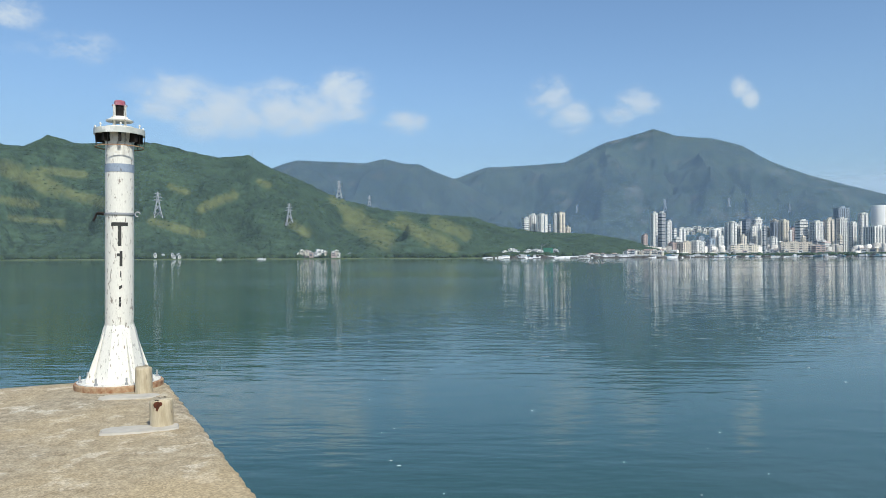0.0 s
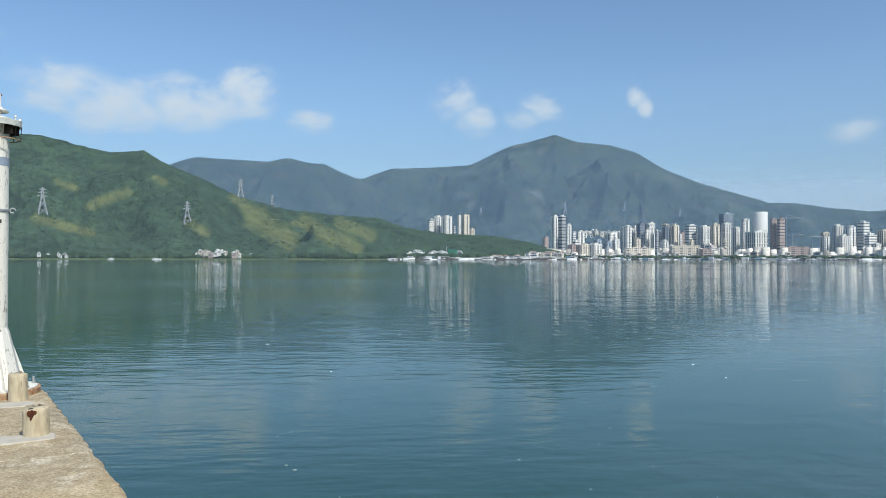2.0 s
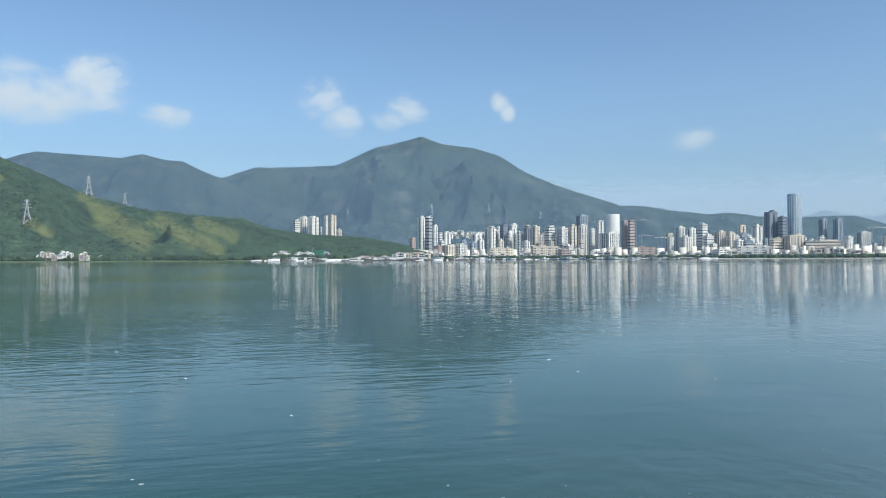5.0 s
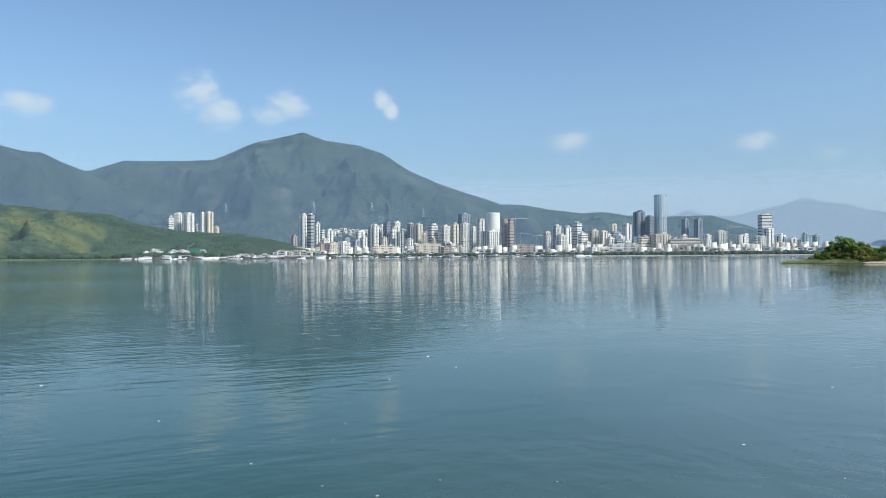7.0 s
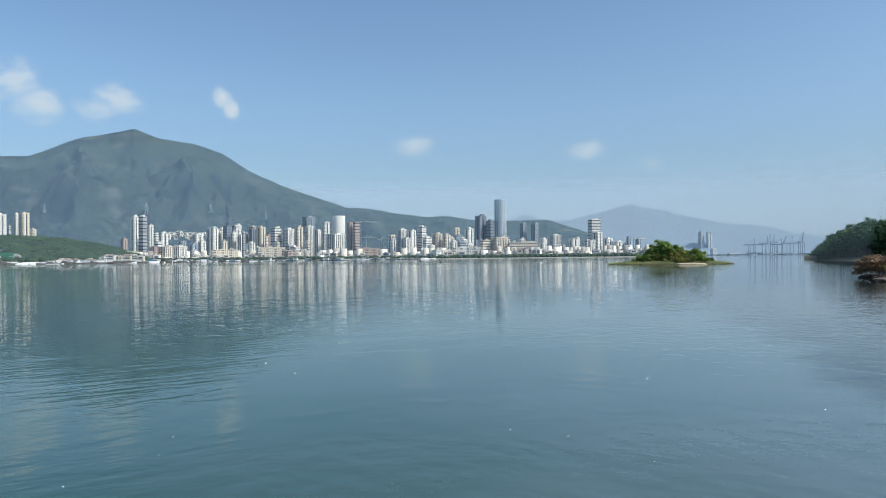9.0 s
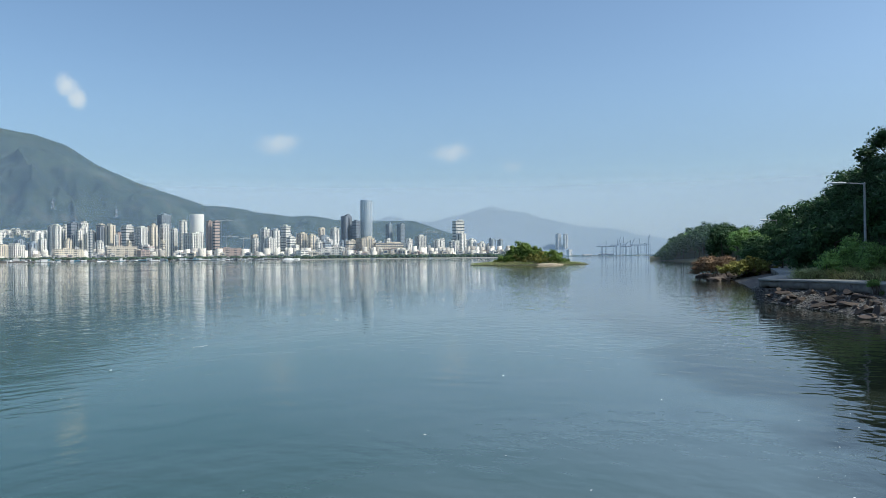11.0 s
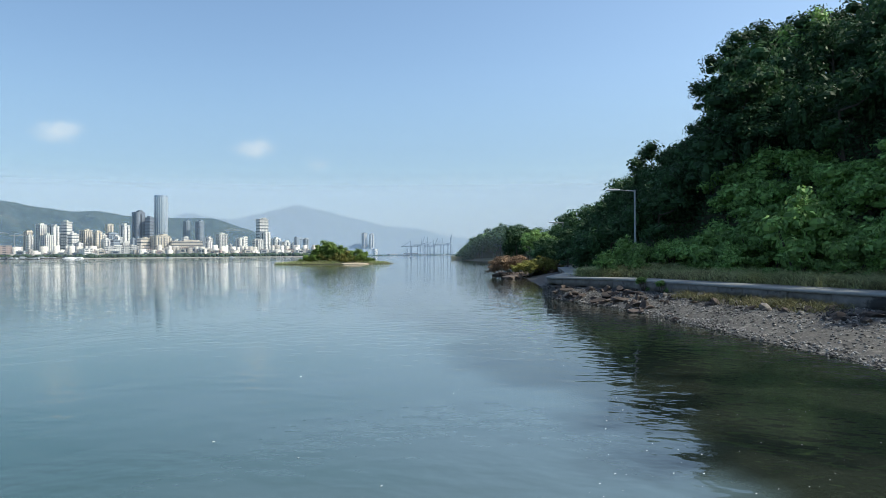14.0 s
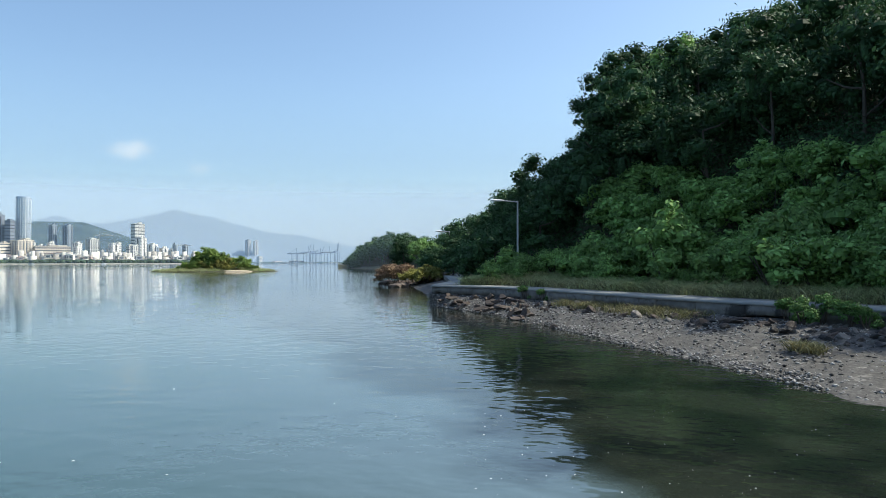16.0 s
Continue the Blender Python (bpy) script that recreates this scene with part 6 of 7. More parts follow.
    for turn_, fw, fd in faces:
        rot = Matrix.Rotation(radians(turn_), 4, "Z")
        if look_ == 0:
            n = 2 if plain else max(2, min(5, int(fw / 5)))
            for k in range(n):
                x = -fw / 2 + (k + 0.5) * fw / n
                bw = fw / n
                bm = bmesh.new()
                add_box(bm, x - bw * 0.46, x + bw * 0.02, -fd / 2 - 1.0, -fd / 2 + 0.4, low, h * (0.985 if k % 2 else 0.965), rot)
                part("bay", bm, bay_mat, ob)
                bm = bmesh.new()
                add_box(bm, x + bw * 0.1, x + bw * 0.38, -fd / 2 - 0.35, -fd / 2 + 0.3, low, h * 0.97, rot)
                part("window_strip", bm, WINDOW, ob, "dark strip of windows")
        elif look_ == 2:
            for x0, x1 in ((-0.47, -0.12), (0.1, 0.47)):
                bm = bmesh.new()
                add_box(bm, x0 * fw, x1 * fw, -fd / 2 - 1.4, -fd / 2 + 0.4, low, h * rs.uniform(0.95, 0.985), rot)
                part("bay", bm, bay_mat, ob)
            bm = bmesh.new()
            add_box(bm, -0.1 * fw, 0.08 * fw, -fd / 2 - 0.3, -fd / 2 + 0.3, low, h * 0.96, rot)
            part("window_strip", bm, WINDOW, ob, "dark strip of windows")
    floors = max(4, min((6, 13, 8)[look_], int(h / 6.5)))
    for k in range(0 if plain else floors):
        z = (k + 0.45) * h / floors
        bm = bmesh.new()
        grow = 0.25 if look_ else 0.7
        add_box(bm, -w / 2 - grow, w / 2 + grow, -d / 2 - grow, d / 2 + grow, z, z + (h / floors * 0.26 if look_ == 1 else 0.9))
        part("window_band" if look_ == 1 else "floor_slab", bm, WINDOW if look_ == 1 else bay_mat, ob)
    bm = bmesh.new()
    add_box(bm, -w / 2 - 0.5, w / 2 + 0.5, -d / 2 - 0.5, d / 2 + 0.5, h * 0.985, h * 0.985 + 1.5)
    part("parapet", bm, bay_mat, ob)
    for k in range(rs.choice((1, 2, 2))):
        bm = bmesh.new()
        x = rs.uniform(-0.3, 0.1) * w
        add_box(bm, x, x + w * rs.uniform(0.22, 0.36), -d * 0.3, d * 0.3, h * 0.98, h + rs.uniform(2.0, 5.5))
        part("roof_block", bm, m if rs.random() < 0.5 else bay_mat, ob)
    return ob


_seed = 0
for rows, dist, step in ((WEST_BLOCKS, 2150, 28), (CENTRE_BLOCKS, 2150, 28), (EAST_BLOCKS, 2180, 26), (LOW_BLOCKS, 2000, 9), (FAR_BLOCKS, 3890, 0)):
    order = sorted(rows, key=lambda r: r[2])  # taller ones stand further back
    for k, (a, wd, e, st) in enumerate(order):
        _seed += 1
        city_block(a, wd, e, st, dist + step * k * 0.55 + (110 if dist > 3000 and e > 1 else 0) + (60 if wd > 0.9 and e > 1.6 and st == "glass" else 0), 0.0, _seed)
for a, wd, e, st in HILLSIDE_BLOCKS:
    _seed += 1
    city_block(a, wd, e, st, 2420 + 12 * (_seed % 4), 40.0, _seed)


def small_house(az, dist, z, w, h, wall, roof, seed):
    rs = random.Random(seed)
    ob = new("house")
    tagged(ob, "small pale house with a flat roof on the far shore", "house", "small houses on the far shore")
    ob.matrix_world = Matrix.Translation(polar(az, dist, z)) @ Matrix.Rotation(radians(az + rs.uniform(-30, 30)), 4, "Z")
    bm = bmesh.new()
    add_box(bm, -w / 2, w / 2, -w * 0.4, w * 0.4, -3, h)
    part("wall", bm, wall, ob)
    bm = bmesh.new()
    add_box(bm, -w / 2 - 0.4, w / 2 + 0.4, -w * 0.44, w * 0.44, h, h + 0.7)
    add_box(bm, -w * 0.25, w * 0.15, -w * 0.2, w * 0.2, h, h + 2.6)
    part("roof", bm, roof, ob)
    for k in range(1):
        for j in range(2):
            bm = bmesh.new()
            x = -0.3 * w
            add_box(bm, x, x + w * 0.6, -w * 0.4 - 0.15, -w * 0.4 + 0.2, h * (0.15 + 0.45 * j), h * (0.4 + 0.45 * j))
            part("window", bm, WINDOW, ob)


_rs = random.Random(21)
# village under the green hill, terraces over the city, and low houses along the waterfront
for k in range(26):
    a = _rs.gauss(9.2, 1.3)
    small_house(a, 1470 + _rs.uniform(0, 45), 2.0 + _rs.random() * 9, _rs.uniform(5, 9), _rs.uniform(4, 8), WALLS[_rs.choice(("white", "white", "cream", "pink"))], WALLS[_rs.choice(("white", "pink", "grey"))], k)
for k in range(34):
    a = _rs.uniform(-4.6, -9.0)
    small_house(a, 1560 + _rs.uniform(0, 60), 2.5 + _rs.random() * 9, _rs.uniform(7, 14), _rs.uniform(5, 9), WALLS[_rs.choice(("white", "white", "grey", "cream"))], WALLS[_rs.choice(("white", "grey"))], 50 + k)
for k in range(46):
    a = _rs.uniform(-17.6, -21.5)
    small_house(a, 2560 + _rs.uniform(0, 60), 78 + _rs.random() * 14 - abs(a + 19.3) * 4, _rs.uniform(9, 15), _rs.uniform(8, 13), WALLS["white"], WALLS[_rs.choice(("white", "grey"))], 90 + k)
for k in range(130):
    a = _rs.uniform(-15, -55)
    small_house(a, 1985 + _rs.uniform(0, 70), 4.0, _rs.uniform(10, 22), _rs.uniform(7, 20) * (1.2 if -47 < a < -40 else 0.8), WALLS[_rs.choice(("white", "cream", "cream", "grey", "pink"))], WALLS[_rs.choice(("white", "pink", "grey"))], 150 + k)
for k in range(60):  # mid-rise blocks packed behind the front
    a = _rs.choice((_rs.uniform(-17, -31), _rs.uniform(-34.5, -54), _rs.uniform(-40, -47)))
    city_block(a, _rs.uniform(0.3, 0.75), _rs.uniform(0.75, 1.5), _rs.choice(("white", "white", "cream", "grey", "white", "glass")), 2090 + _rs.uniform(0, 140), 0.0, 500 + k)
for k in range(44):  # further towers that close the gaps in the skyline
    a = -21.2 - 0.235 * k if k < 30 else -35.0 - 0.42 * (k - 30)
    city_block(a + _rs.uniform(-0.1, 0.1), _rs.uniform(0.35, 0.6), _rs.uniform(1.7, 2.45) if k < 30 else _rs.uniform(1.2, 1.9), _rs.choice(("white", "cream", "grey", "white", "dark", "pink")), 2290 + _rs.uniform(0, 90), 0.0, 800 + k, True)
for k in range(30):  # a row of cream houses and a few white sheds at the hill's foot
    a = _rs.uniform(-14.0, -16.9) if k < 22 else _rs.uniform(-11.3, -13.5)
    small_house(a, 1450 + _rs.uniform(0, 20), 6.0 if k < 22 else 3.5, _rs.uniform(9, 16), _rs.uniform(5, 8.5) if k < 22 else 4.0, WALLS["cream" if k < 22 and k % 4 else "white"], WALLS["pink" if k % 3 else "white"], 700 + k)
for k in range(9):
    a = _rs.uniform(22.5, 19.6)
    small_house(a, 1480 + _rs.uniform(0, 30), 2.0 + _rs.random() * 6, _rs.uniform(4, 6), _rs.uniform(3, 5), WALLS["white"], WALLS["grey"], 300 + k)


def packed_houses(count, seed):
    """The small roofs and gables crowded between the larger buildings, too many to count."""
    rs = np.random.RandomState(seed)
    a = np.where(rs.rand(count) < 0.35, rs.uniform(-48, -37, count), rs.uniform(-55, -15, count))
    d = rs.uniform(2000, 2140, count)
    w, h = rs.uniform(3, 9, count), 4 + 26 * rs.rand(count) ** 1.4
    unit = np.array([[-1, -1, -0.2], [1, -1, -0.2], [1, 1, -0.2], [-1, 1, -0.2], [-1, -1, 1], [1, -1, 1], [1, 1, 1], [-1, 1, 1]])
    quad = np.array([[0, 1, 5, 4], [1, 2, 6, 5], [2, 3, 7, 6], [3, 0, 4, 7], [4, 5, 6, 7]])
    R_ = np.radians(a)
    turn_ = R_ + rs.uniform(0.2, 0.9, count)
    c, s_ = np.cos(turn_), np.sin(turn_)
    u = unit[None] * np.stack([w, w * 0.7, h], -1)[:, None]
    v = np.stack([u[..., 0] * c[:, None] - u[..., 1] * s_[:, None] - (np.sin(R_) * d)[:, None], u[..., 0] * s_[:, None] + u[..., 1] * c[:, None] + (np.cos(R_) * d)[:, None], u[..., 2] + 3.5], -1)
    f = (quad[None] + (np.arange(count) * 8)[:, None, None]).reshape(-1, 4)
    mat_ = material("mixed_house_render", (0.78, 0.72, 0.62), 0.8, (0.42, 0.4, 0.37), 0.35, island_vary=0.5, stretch=(0.5, 0.5, 1.5))
    tagged(placed("packed_houses", mesh_from("packed_houses", v.reshape(-1, 3), f), mat_), "small pale houses packed between the city's larger buildings", "houses", kind="stuff")


packed_houses(650, 12)


def shore_land(name, az0, az1, near, far, z, label):
    az = np.linspace(az0, az1, 300)
    d = np.array([near, near + 4, near + 30, far])
    A, D = np.meshgrid(az, d, indexing="ij")
    D = D + (fbm(A * 2, A * 0 + 4, 5, 4) - 0.5)[...] * 30
    Z = np.broadcast_to(np.array([-2.0, z, z + 1.5, z + 4]), A.shape)
    R = np.radians(A)
    tagged(placed(name, mesh_from(name, np.stack([-np.sin(R) * D, np.cos(R) * D, Z], -1), grid_faces(300, 4)), FOREST), label, "shore", kind="structure")


shore_land("ground_city", -9, -58, 1930, 2780, 3.0, "low waterfront land under the city")
shore_land("ground_far", -55, -75, 3840, 3942, 3.0, "low port land in the distance")


def clump_belt(name, az0, az1, d0, d1, z, count, size, seed, mat_, label):
    """A belt of far trees: many uneven lumps, each with a broken outline."""
    rs = np.random.RandomState(seed)
    bm = bmesh.new()
    bmesh.ops.create_icosphere(bm, subdivisions=2, radius=1)
    unit = np.array([v.co[:] for v in bm.verts])
    tri = np.array([[v.index for v in f.verts] for f in bm.faces])
    bm.free()
    V, F = [], []
    for k in range(count):
        a = rs.uniform(min(az0, az1), max(az0, az1))
        d = rs.uniform(d0, d1)
        s = size * (0.5 + rs.rand()) * np.array([1.2, 1.2, 0.9])
        c = np.array(polar(a, d, z + s[2] * 0.45))
        u = unit * (0.75 + 0.5 * rs.rand(len(unit), 1))
        V.append(u * s + c)
        F.append(tri + k * len(unit))
    tagged(placed(name, mesh_from(name, np.concatenate(V), np.concatenate(F)), mat_), label, "trees", kind="stuff")


clump_belt("waterfront_woods", -9, -57, 1935, 1990, 3.0, 1300, 4.4, 3, TREELINE, "dark green trees along the city waterfront")
clump_belt("waterfront_woods", 45, -17, 1490, 1530, 2.0, 1500, 5.5, 4, TREELINE, "green woods along the shore under the hill")
clump_belt("waterfront_woods", -46, -56, 2200, 2260, 6.0, 200, 9.0, 5, TREELINE, "green trees between far buildings")

# white sea wall in front of the eastern town
az = np.linspace(-36.5, -55.5, 160)
R = np.radians(az)
sect = [(1915, -1.0), (1915, 1.7), (1919, 1.7), (1919, -1.0)]
tagged(placed("wall_embankment", mesh_from("wall_embankment", np.stack([np.stack([-np.sin(R) * d, np.cos(R) * d, R * 0 + z], -1) for d, z in sect], 1), grid_faces(160, 4)), MORTAR),
       "long white sea wall along the city front", "sea wall", kind="structure")


def boat(az, dist, length, kind_, seed, name="boat"):
    rs = random.Random(seed)
    ob = new(name)
    lab = {"launch": "white motor launch lying on the bay", "raft": "dark floating raft with a white hut", "shed": "floating fish-farm hut on a timber raft", "sampan": "small dark open boat with a pale awning"}[kind_]
    tagged(ob, lab, "boat" if kind_ in ("launch", "sampan") else "raft", "craft along the far shore")
    ob.matrix_world = Matrix.Translation(polar(az, dist, 0)) @ Matrix.Rotation(radians(az + rs.uniform(-35, 35)), 4, "Z")
    L_, W_ = length, length * 0.3
    bm = bmesh.new()
    if kind_ in ("launch", "sampan"):
        ring = []
        for f, z, sc in ((0, -0.3, 0.75), (1, 1.4 if kind_ == "launch" else 0.8, 1.0)):
            ring.append([bm.verts.new((x * L_ * (0.94 if not f else 1), y * W_ * sc, z + (0.5 if x > 0.4 and f else 0))) for x, y in
                         ((-0.5, -0.42), (-0.1, -0.5), (0.25, -0.4), (0.5, 0), (0.25, 0.4), (-0.1, 0.5), (-0.5, 0.42))])
        for k in range(7):
            bm.faces.new((ring[0][k], ring[0][(k + 1) % 7], ring[1][(k + 1) % 7], ring[1][k]))
        bm.faces.new(ring[1])
        part("hull", bm, BOAT_WHITE if kind_ == "launch" else rs.choice((BOAT_DARK, BOAT_BLUE)), ob)
        bm = bmesh.new()
        add_box(bm, -L_ * 0.3, L_ * 0.15, -W_ * 0.32, W_ * 0.32, 1.0, 2.9 if kind_ == "launch" else 2.0)
        cab = part("cabin", bm, BOAT_WHITE, ob)
        bm = bmesh.new()
        add_box(bm, -L_ * 0.26, L_ * 0.12, -W_ * 0.33, W_ * 0.33, 1.9, 2.4)
        part("window", bm, WINDOW, cab)
        bm = bmesh.new()
        bar(bm, (-L_ * 0.1, 0, 2), (-L_ * 0.1, 0, 5), 0.12)
        part("mast", bm, GREY_METAL, ob)
    else:
        add_box(bm, -L_ / 2, L_ / 2, -W_, W_, -0.3, 1.0)
        part("deck", bm, BOAT_DARK, ob)
        for k in range(rs.choice((1, 2, 3))):
            x = rs.uniform(-0.4, 0.25) * L_
            hw = rs.uniform(5, 12)
            hh = rs.uniform(3.0, 7.0)
            bm = bmesh.new()
            add_box(bm, x, x + hw, -2.5, 2.5, 0.6, hh)
            hut = part("hut", bm, rs.choice((BOAT_WHITE, BOAT_WHITE, BOAT_BLUE, BOAT_DARK)), ob)
            bm = bmesh.new()
            add_box(bm, x - 0.6, x + hw + 0.6, -3.1, 3.1, hh, hh + 0.4)
            part("roof", bm, rs.choice((BOAT_WHITE, WALLS["grey"])), hut)


_rs = random.Random(33)
for k in range(120):
    a = -4.2 - 33 * _rs.random() ** 1.1
    boat(a, 1730 + _rs.uniform(0, 150) if a < -19.5 else 1390 + _rs.uniform(0, 45), _rs.uniform(18, 46), _rs.choice(("raft", "shed", "raft", "sampan", "launch")), k, "raft" if k % 3 else "boat")
for a, d, s in ((17.0, 1330, 10), (13.95, 1300, 15), (-32.2, 1700, 30), (-44.0, 1780, 12), (-48.5, 1500, 9)):
    boat(a, d, s, "launch", int(a * 7) + 900)
for k in range(14):
    boat(_rs.uniform(-57.5, -66), 3700 + _rs.uniform(0, 200), _rs.uniform(20, 50), _rs.choice(("launch", "raft")), 700 + k)


def pylon(az, el_top, el_foot, dist, name="pylon"):
    z0, z1 = rise(el_foot, dist) - 2.5, rise(el_top, dist)
    h = z1 - z0
    ob = new(name)
    tagged(ob, "grey steel lattice power pylon on the hillside", "pylon", "power pylons on the hills")
    ob.matrix_world = Matrix.Translation(polar(az, dist, z0)) @ Matrix.Rotation(radians(az + 12), 4, "Z")
    t = h * 0.014
    lev = [(0, 0.15), (0.25, 0.105), (0.5, 0.06), (0.75, 0.032), (1.0, 0.012)]
    for sx, sy in ((1, 1), (1, -1), (-1, -1), (-1, 1)):
        bm = bmesh.new()
        for (u, a), (v, b) in zip(lev, lev[1:]):
            bar(bm, (sx * a * h, sy * a * h, u * h), (sx * b * h, sy * b * h, v * h), t, 4)
        part("leg", bm, GREY_METAL, ob)
    for (u, a), (v, b) in zip(lev, lev[1:]):
        bm = bmesh.new()
        for (p, q), (r, s) in (((-1, -1), (1, -1)), ((1, -1), (1, 1)), ((1, 1), (-1, 1)), ((-1, 1), (-1, -1))):
            bar(bm, (p * a * h, q * a * h, u * h), (r * b * h, s * b * h, v * h), t * 0.6, 4)
            bar(bm, (r * a * h, s * a * h, u * h), (p * b * h, q * b * h, v * h), t * 0.6, 4)
        part("bracing", bm, GREY_METAL, ob)
    for u, half in ((0.68, 0.17), (0.8, 0.15), (0.92, 0.12)):
        bm = bmesh.new()
        bar(bm, (-half * h, 0, u * h), (half * h, 0, u * h), t * 0.9, 4)
        bar(bm, (-half * h, 0, u * h), (0, 0, (u + 0.06) * h), t * 0.5, 4)
        bar(bm, (half * h, 0, u * h), (0, 0, (u + 0.06) * h), t * 0.5, 4)
        part("cross_arm", bm, GREY_METAL, ob)


PYLONS = [(21.32, 4.85, 3.04), (11.87, 4.19, 2.55), (8.08, 5.97, 4.66), (5.73, 4.85, 4.11), (-10.40, 4.04, 3.43), (-16.92, 4.33, 3.31), (-21.39, 4.27, 3.62), (-25.41, 3.69, 3.09)]
FACE_HILL = bpy.context.evaluated_depsgraph_get()


def ground_distance(az, el, d0, d1):
    """How far off the hills are met when looking that way; d1 when nothing is."""
    FACE_HILL.update()
    eye = Vector((0, 0, EYE_Z))
    way = (polar(az, 1.0, math.tan(radians(el)))).normalized()
    best = d1
    for ob in scene.objects:
        if ob.name.startswith(("hill_green", "mountain_back", "mountain_peak")):
            hit, p, _, _ = ob.evaluated_get(FACE_HILL).ray_cast(eye, way)
            if hit:
                best = min(best, math.hypot(p.x, p.y))
    return max(d0, best)


for a, e1, e0 in PYLONS:
    d = ground_distance(a, e0, 1500, 3300)
    pylon(a, e1, e0, min(d, 2330) if a > 5 else d)

mast = new("radio_mast")
tagged(mast, "thin pale radio mast on the green hill's crest", "mast")
mast.location = polar(14.59, 2350, rise(7.68, 2350) - 4)
bm = bmesh.new()
bar(bm, (0, 0, 0), (0, 0, 24), 0.7, 6, 0.3)
part("pole", bm, GREY_METAL, mast)

# scaffold-netted building and its crane by the fishing village
net = new("netted_building")
tagged(net, "building wrapped in green scaffold netting", "building")
net.matrix_world = Matrix.Translation(polar(-8.2, 1545, 0)) @ Matrix.Rotation(radians(-20), 4, "Z")
for k in range(3):
    bm = bmesh.new()
    add_box(bm, -9, 9, -6, 6, 1 + 7 * k, 7.6 + 7 * k)
    part("net_panel", bm, GREEN_NET, net)
bm = bmesh.new()
bar(bm, (-14, 0, 0), (-14, 0, 30), 0.5, 4)
bar(bm, (-14, 0, 24), (-2, 0, 31), 0.4, 4)
part("crane_jib", bm, GREY_METAL, net)

# port cranes in the distance
PORT_STEEL = material("blue_grey_crane_steel", (0.16, 0.2, 0.26), 0.7, (0.12, 0.16, 0.22), 0.2)


def port_crane(az, dist, h, seed):
    ob = new("port_crane")
    tagged(ob, "hazy blue-grey container crane at the distant port", "crane", "cranes of the distant port")
    ob.matrix_world = Matrix.Translation(polar(az, dist, 2)) @ Matrix.Rotation(radians(az + 20 + 25 * (seed % 3)), 4, "Z")
    for x in (-12, 12):
        for y in (-9, 9):
            bm = bmesh.new()
            bar(bm, (x, y, 0), (x, y, h * 0.6), 1.6, 4)
            part("leg", bm, PORT_STEEL, ob)
    bm = bmesh.new()
    add_box(bm, -40, 14, -3, 3, h * 0.58, h * 0.64)
    part("girder", bm, PORT_STEEL, ob)
    bm = bmesh.new()
    if seed % 2:  # boom raised
        bar(bm, (14, 0, h * 0.6), (34, 0, h * 1.12), 2.0, 4)
    else:
        add_box(bm, 14, 58, -3, 3, h * 0.58, h * 0.64)
    part("boom", bm, PORT_STEEL, ob)
    bm = bmesh.new()
    bar(bm, (10, 0, h * 0.6), (13, 0, h), 1.8, 4)
    bar(bm, (13, 0, h), (-30, 0, h * 0.63), 0.9, 4)
    part("gantry", bm, PORT_STEEL, ob)


for k, a in enumerate((-61.9, -62.8, -63.3, -63.7, -64.4, -65.1)):
    port_crane(a, 3858 + 9 * k, 78 + 10 * (k % 3), k)


def tower_crane(az, dist, h):
    ob = new("tower_crane")
    tagged(ob, "slender tower crane among the far towers", "crane", "tower cranes over the city")
    ob.matrix_world = Matrix.Translation(polar(az, dist, 2)) @ Matrix.Rotation(radians(az + 25), 4, "Z")
    bm = bmesh.new()
    bar(bm, (0, 0, 0), (0, 0, h), 1.0, 4)
    part("mast", bm, GREY_METAL, ob)
    bm = bmesh.new()
    bar(bm, (-12, 0, h * 0.96), (38, 0, h * 0.97), 0.8, 4)
    bar(bm, (0, 0, h * 1.05), (30, 0, h * 0.97), 0.3, 4)
    part("jib", bm, GREY_METAL, ob)


for a, e in ((-32.6, 2.95), (-34.2, 1.55), (-33.0, 1.7), (-53.6, 1.3), (-48.2, 2.0)):
    tower_crane(a, 2230, rise(e, 2230))


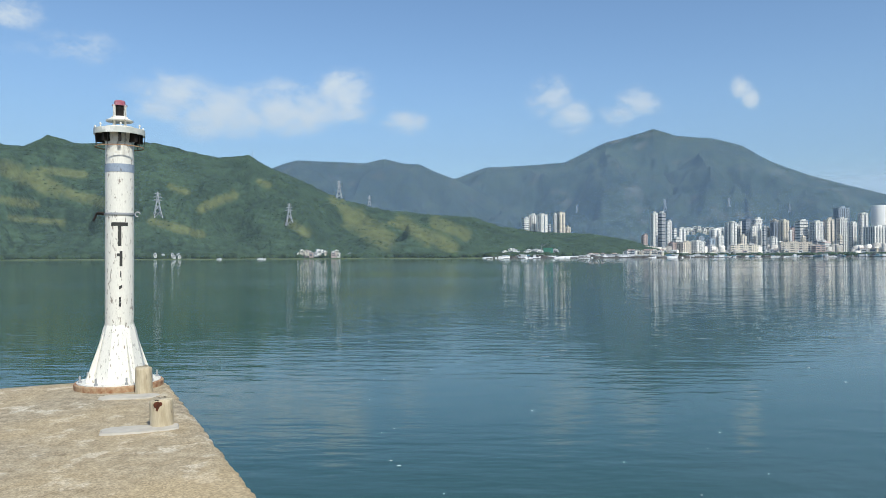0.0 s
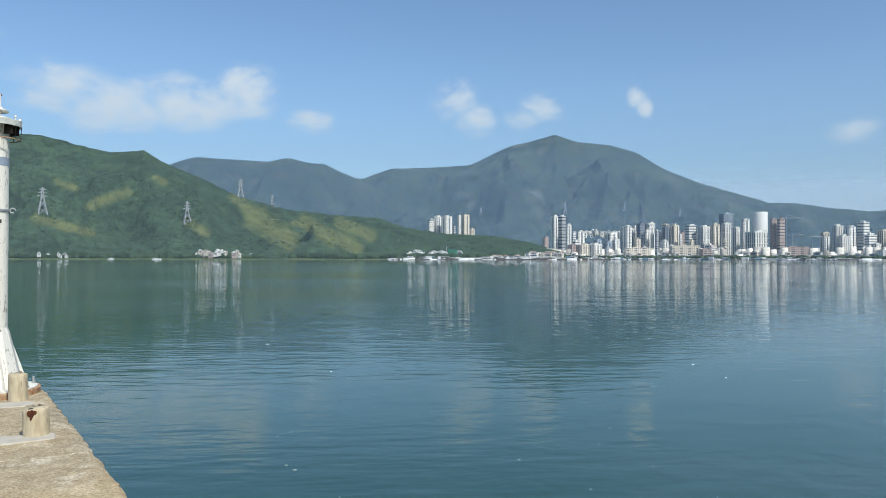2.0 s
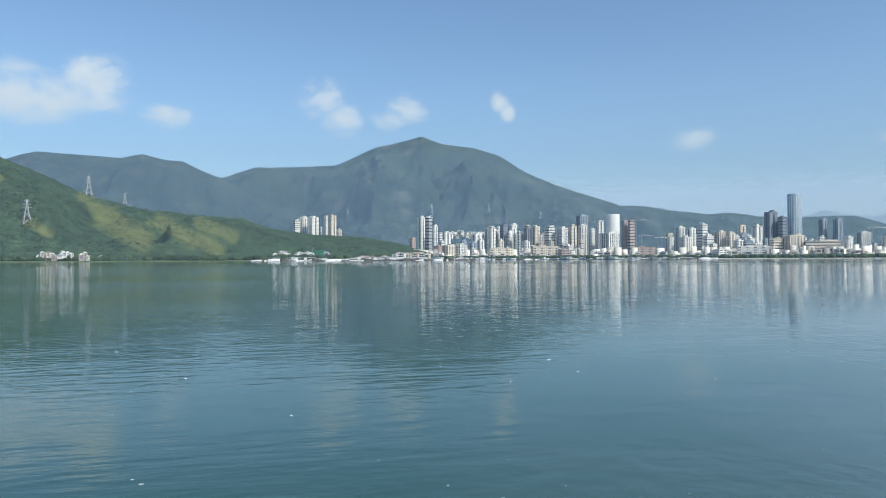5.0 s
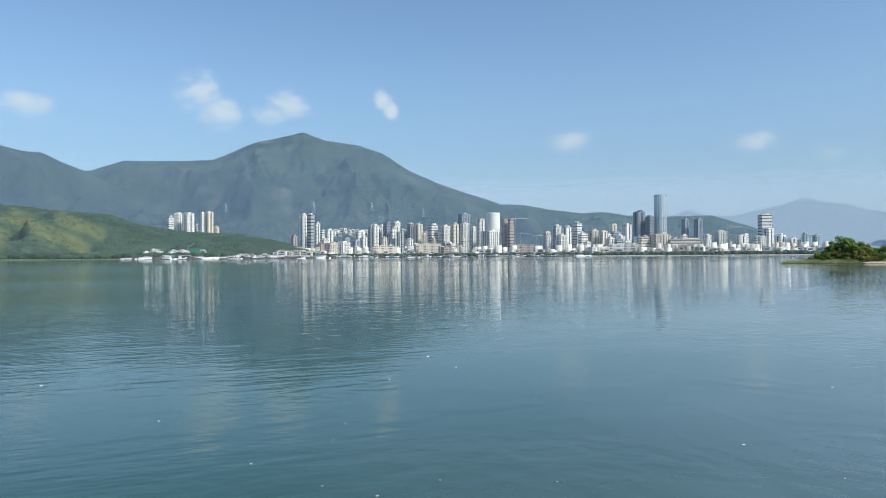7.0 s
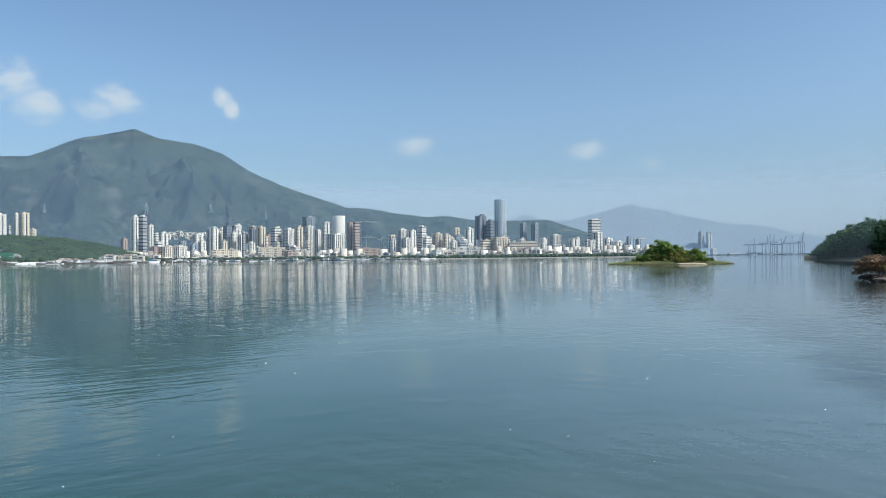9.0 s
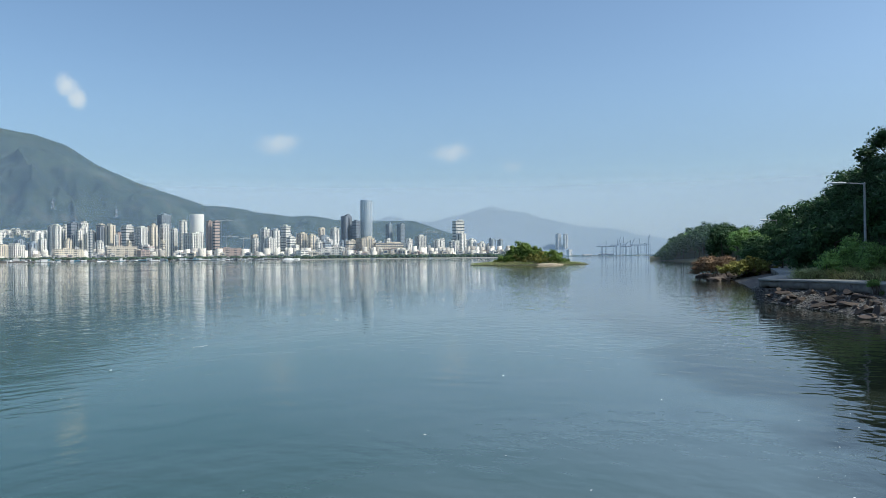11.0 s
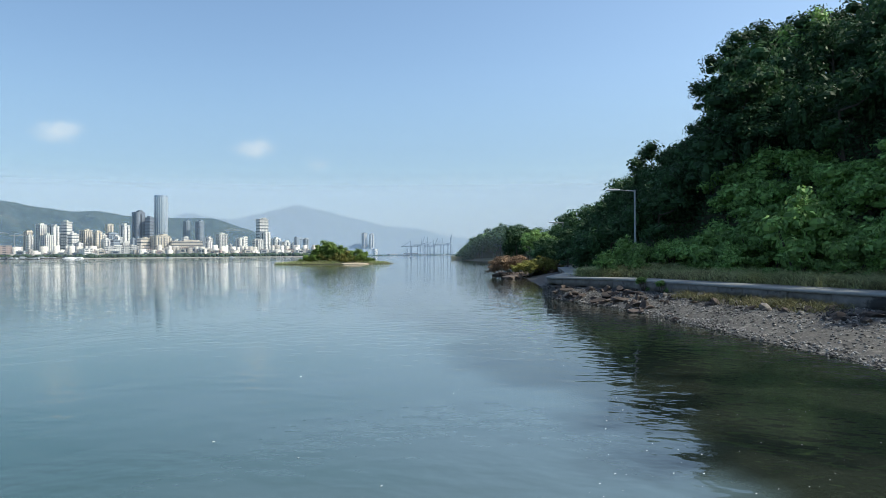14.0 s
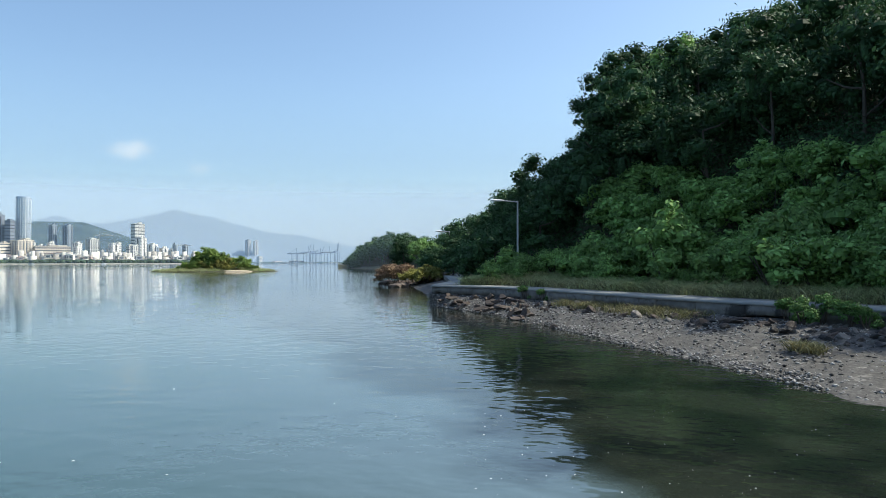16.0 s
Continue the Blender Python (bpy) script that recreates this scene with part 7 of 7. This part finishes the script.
def clutter(name, count, mat_, seed, label):
    """The crowd of small rafts, floats and moored craft along the far shore."""
    rs = np.random.RandomState(seed)
    a = -3.5 - 35.0 * rs.rand(count) ** 1.15
    d = np.where(a > -19.5, rs.uniform(1380, 1430, count), rs.uniform(1760, 1900, count))
    size = np.stack([rs.uniform(3, 13, count), rs.uniform(2, 5, count), 0.8 + 3.6 * rs.rand(count) ** 2.2], -1)
    unit = np.array([[-1, -1, -0.1], [1, -1, -0.1], [1, 1, -0.1], [-1, 1, -0.1], [-0.9, -0.8, 1], [0.9, -0.8, 1], [0.9, 0.8, 1], [-0.9, 0.8, 1]])
    quad = np.array([[0, 1, 5, 4], [1, 2, 6, 5], [2, 3, 7, 6], [3, 0, 4, 7], [4, 5, 6, 7]])
    turn_ = np.radians(a + rs.uniform(-25, 25, count))
    c, s_ = np.cos(turn_), np.sin(turn_)
    rot = np.stack([np.stack([c, -s_, c * 0], -1), np.stack([s_, c, c * 0], -1), np.stack([c * 0, c * 0, c * 0 + 1], -1)], 1)
    R_ = np.radians(a)
    base = np.stack([-np.sin(R_) * d, np.cos(R_) * d, np.zeros(count)], -1)
    v = np.einsum("nij,nkj->nki", rot, unit[None] * size[:, None]) + base[:, None]
    f = (quad[None] + (np.arange(count) * 8)[:, None, None]).reshape(-1, 4)
    tagged(placed(name, mesh_from(name, v.reshape(-1, 3), f), mat_), label, "floats", kind="stuff")


clutter("moored_floats", 330, BOAT_WHITE, 3, "pale moored craft and floats crowding the far shore")
clutter("moored_floats", 420, BOAT_DARK, 4, "dark rafts and floats crowding the far shore")

# pale grassy strip along the foot of the green hill
az = np.linspace(60, -16, 260)
R = np.radians(az)
edge = 1440 + (fbm(az * 0.9 + 80, az * 0 + 2, 9, 4) - 0.5) * 60
sect = [(0, -0.5), (2, 0.7), (60, 2.2)]
tagged(placed("ground_meadow", mesh_from("ground_meadow", np.stack([np.stack([-np.sin(R) * (edge + d), np.cos(R) * (edge + d), R * 0 + z], -1) for d, z in sect], 1), grid_faces(260, 3)), GRASSLAND),
       "pale grassy strip along the shore under the hill", "shore", kind="structure")
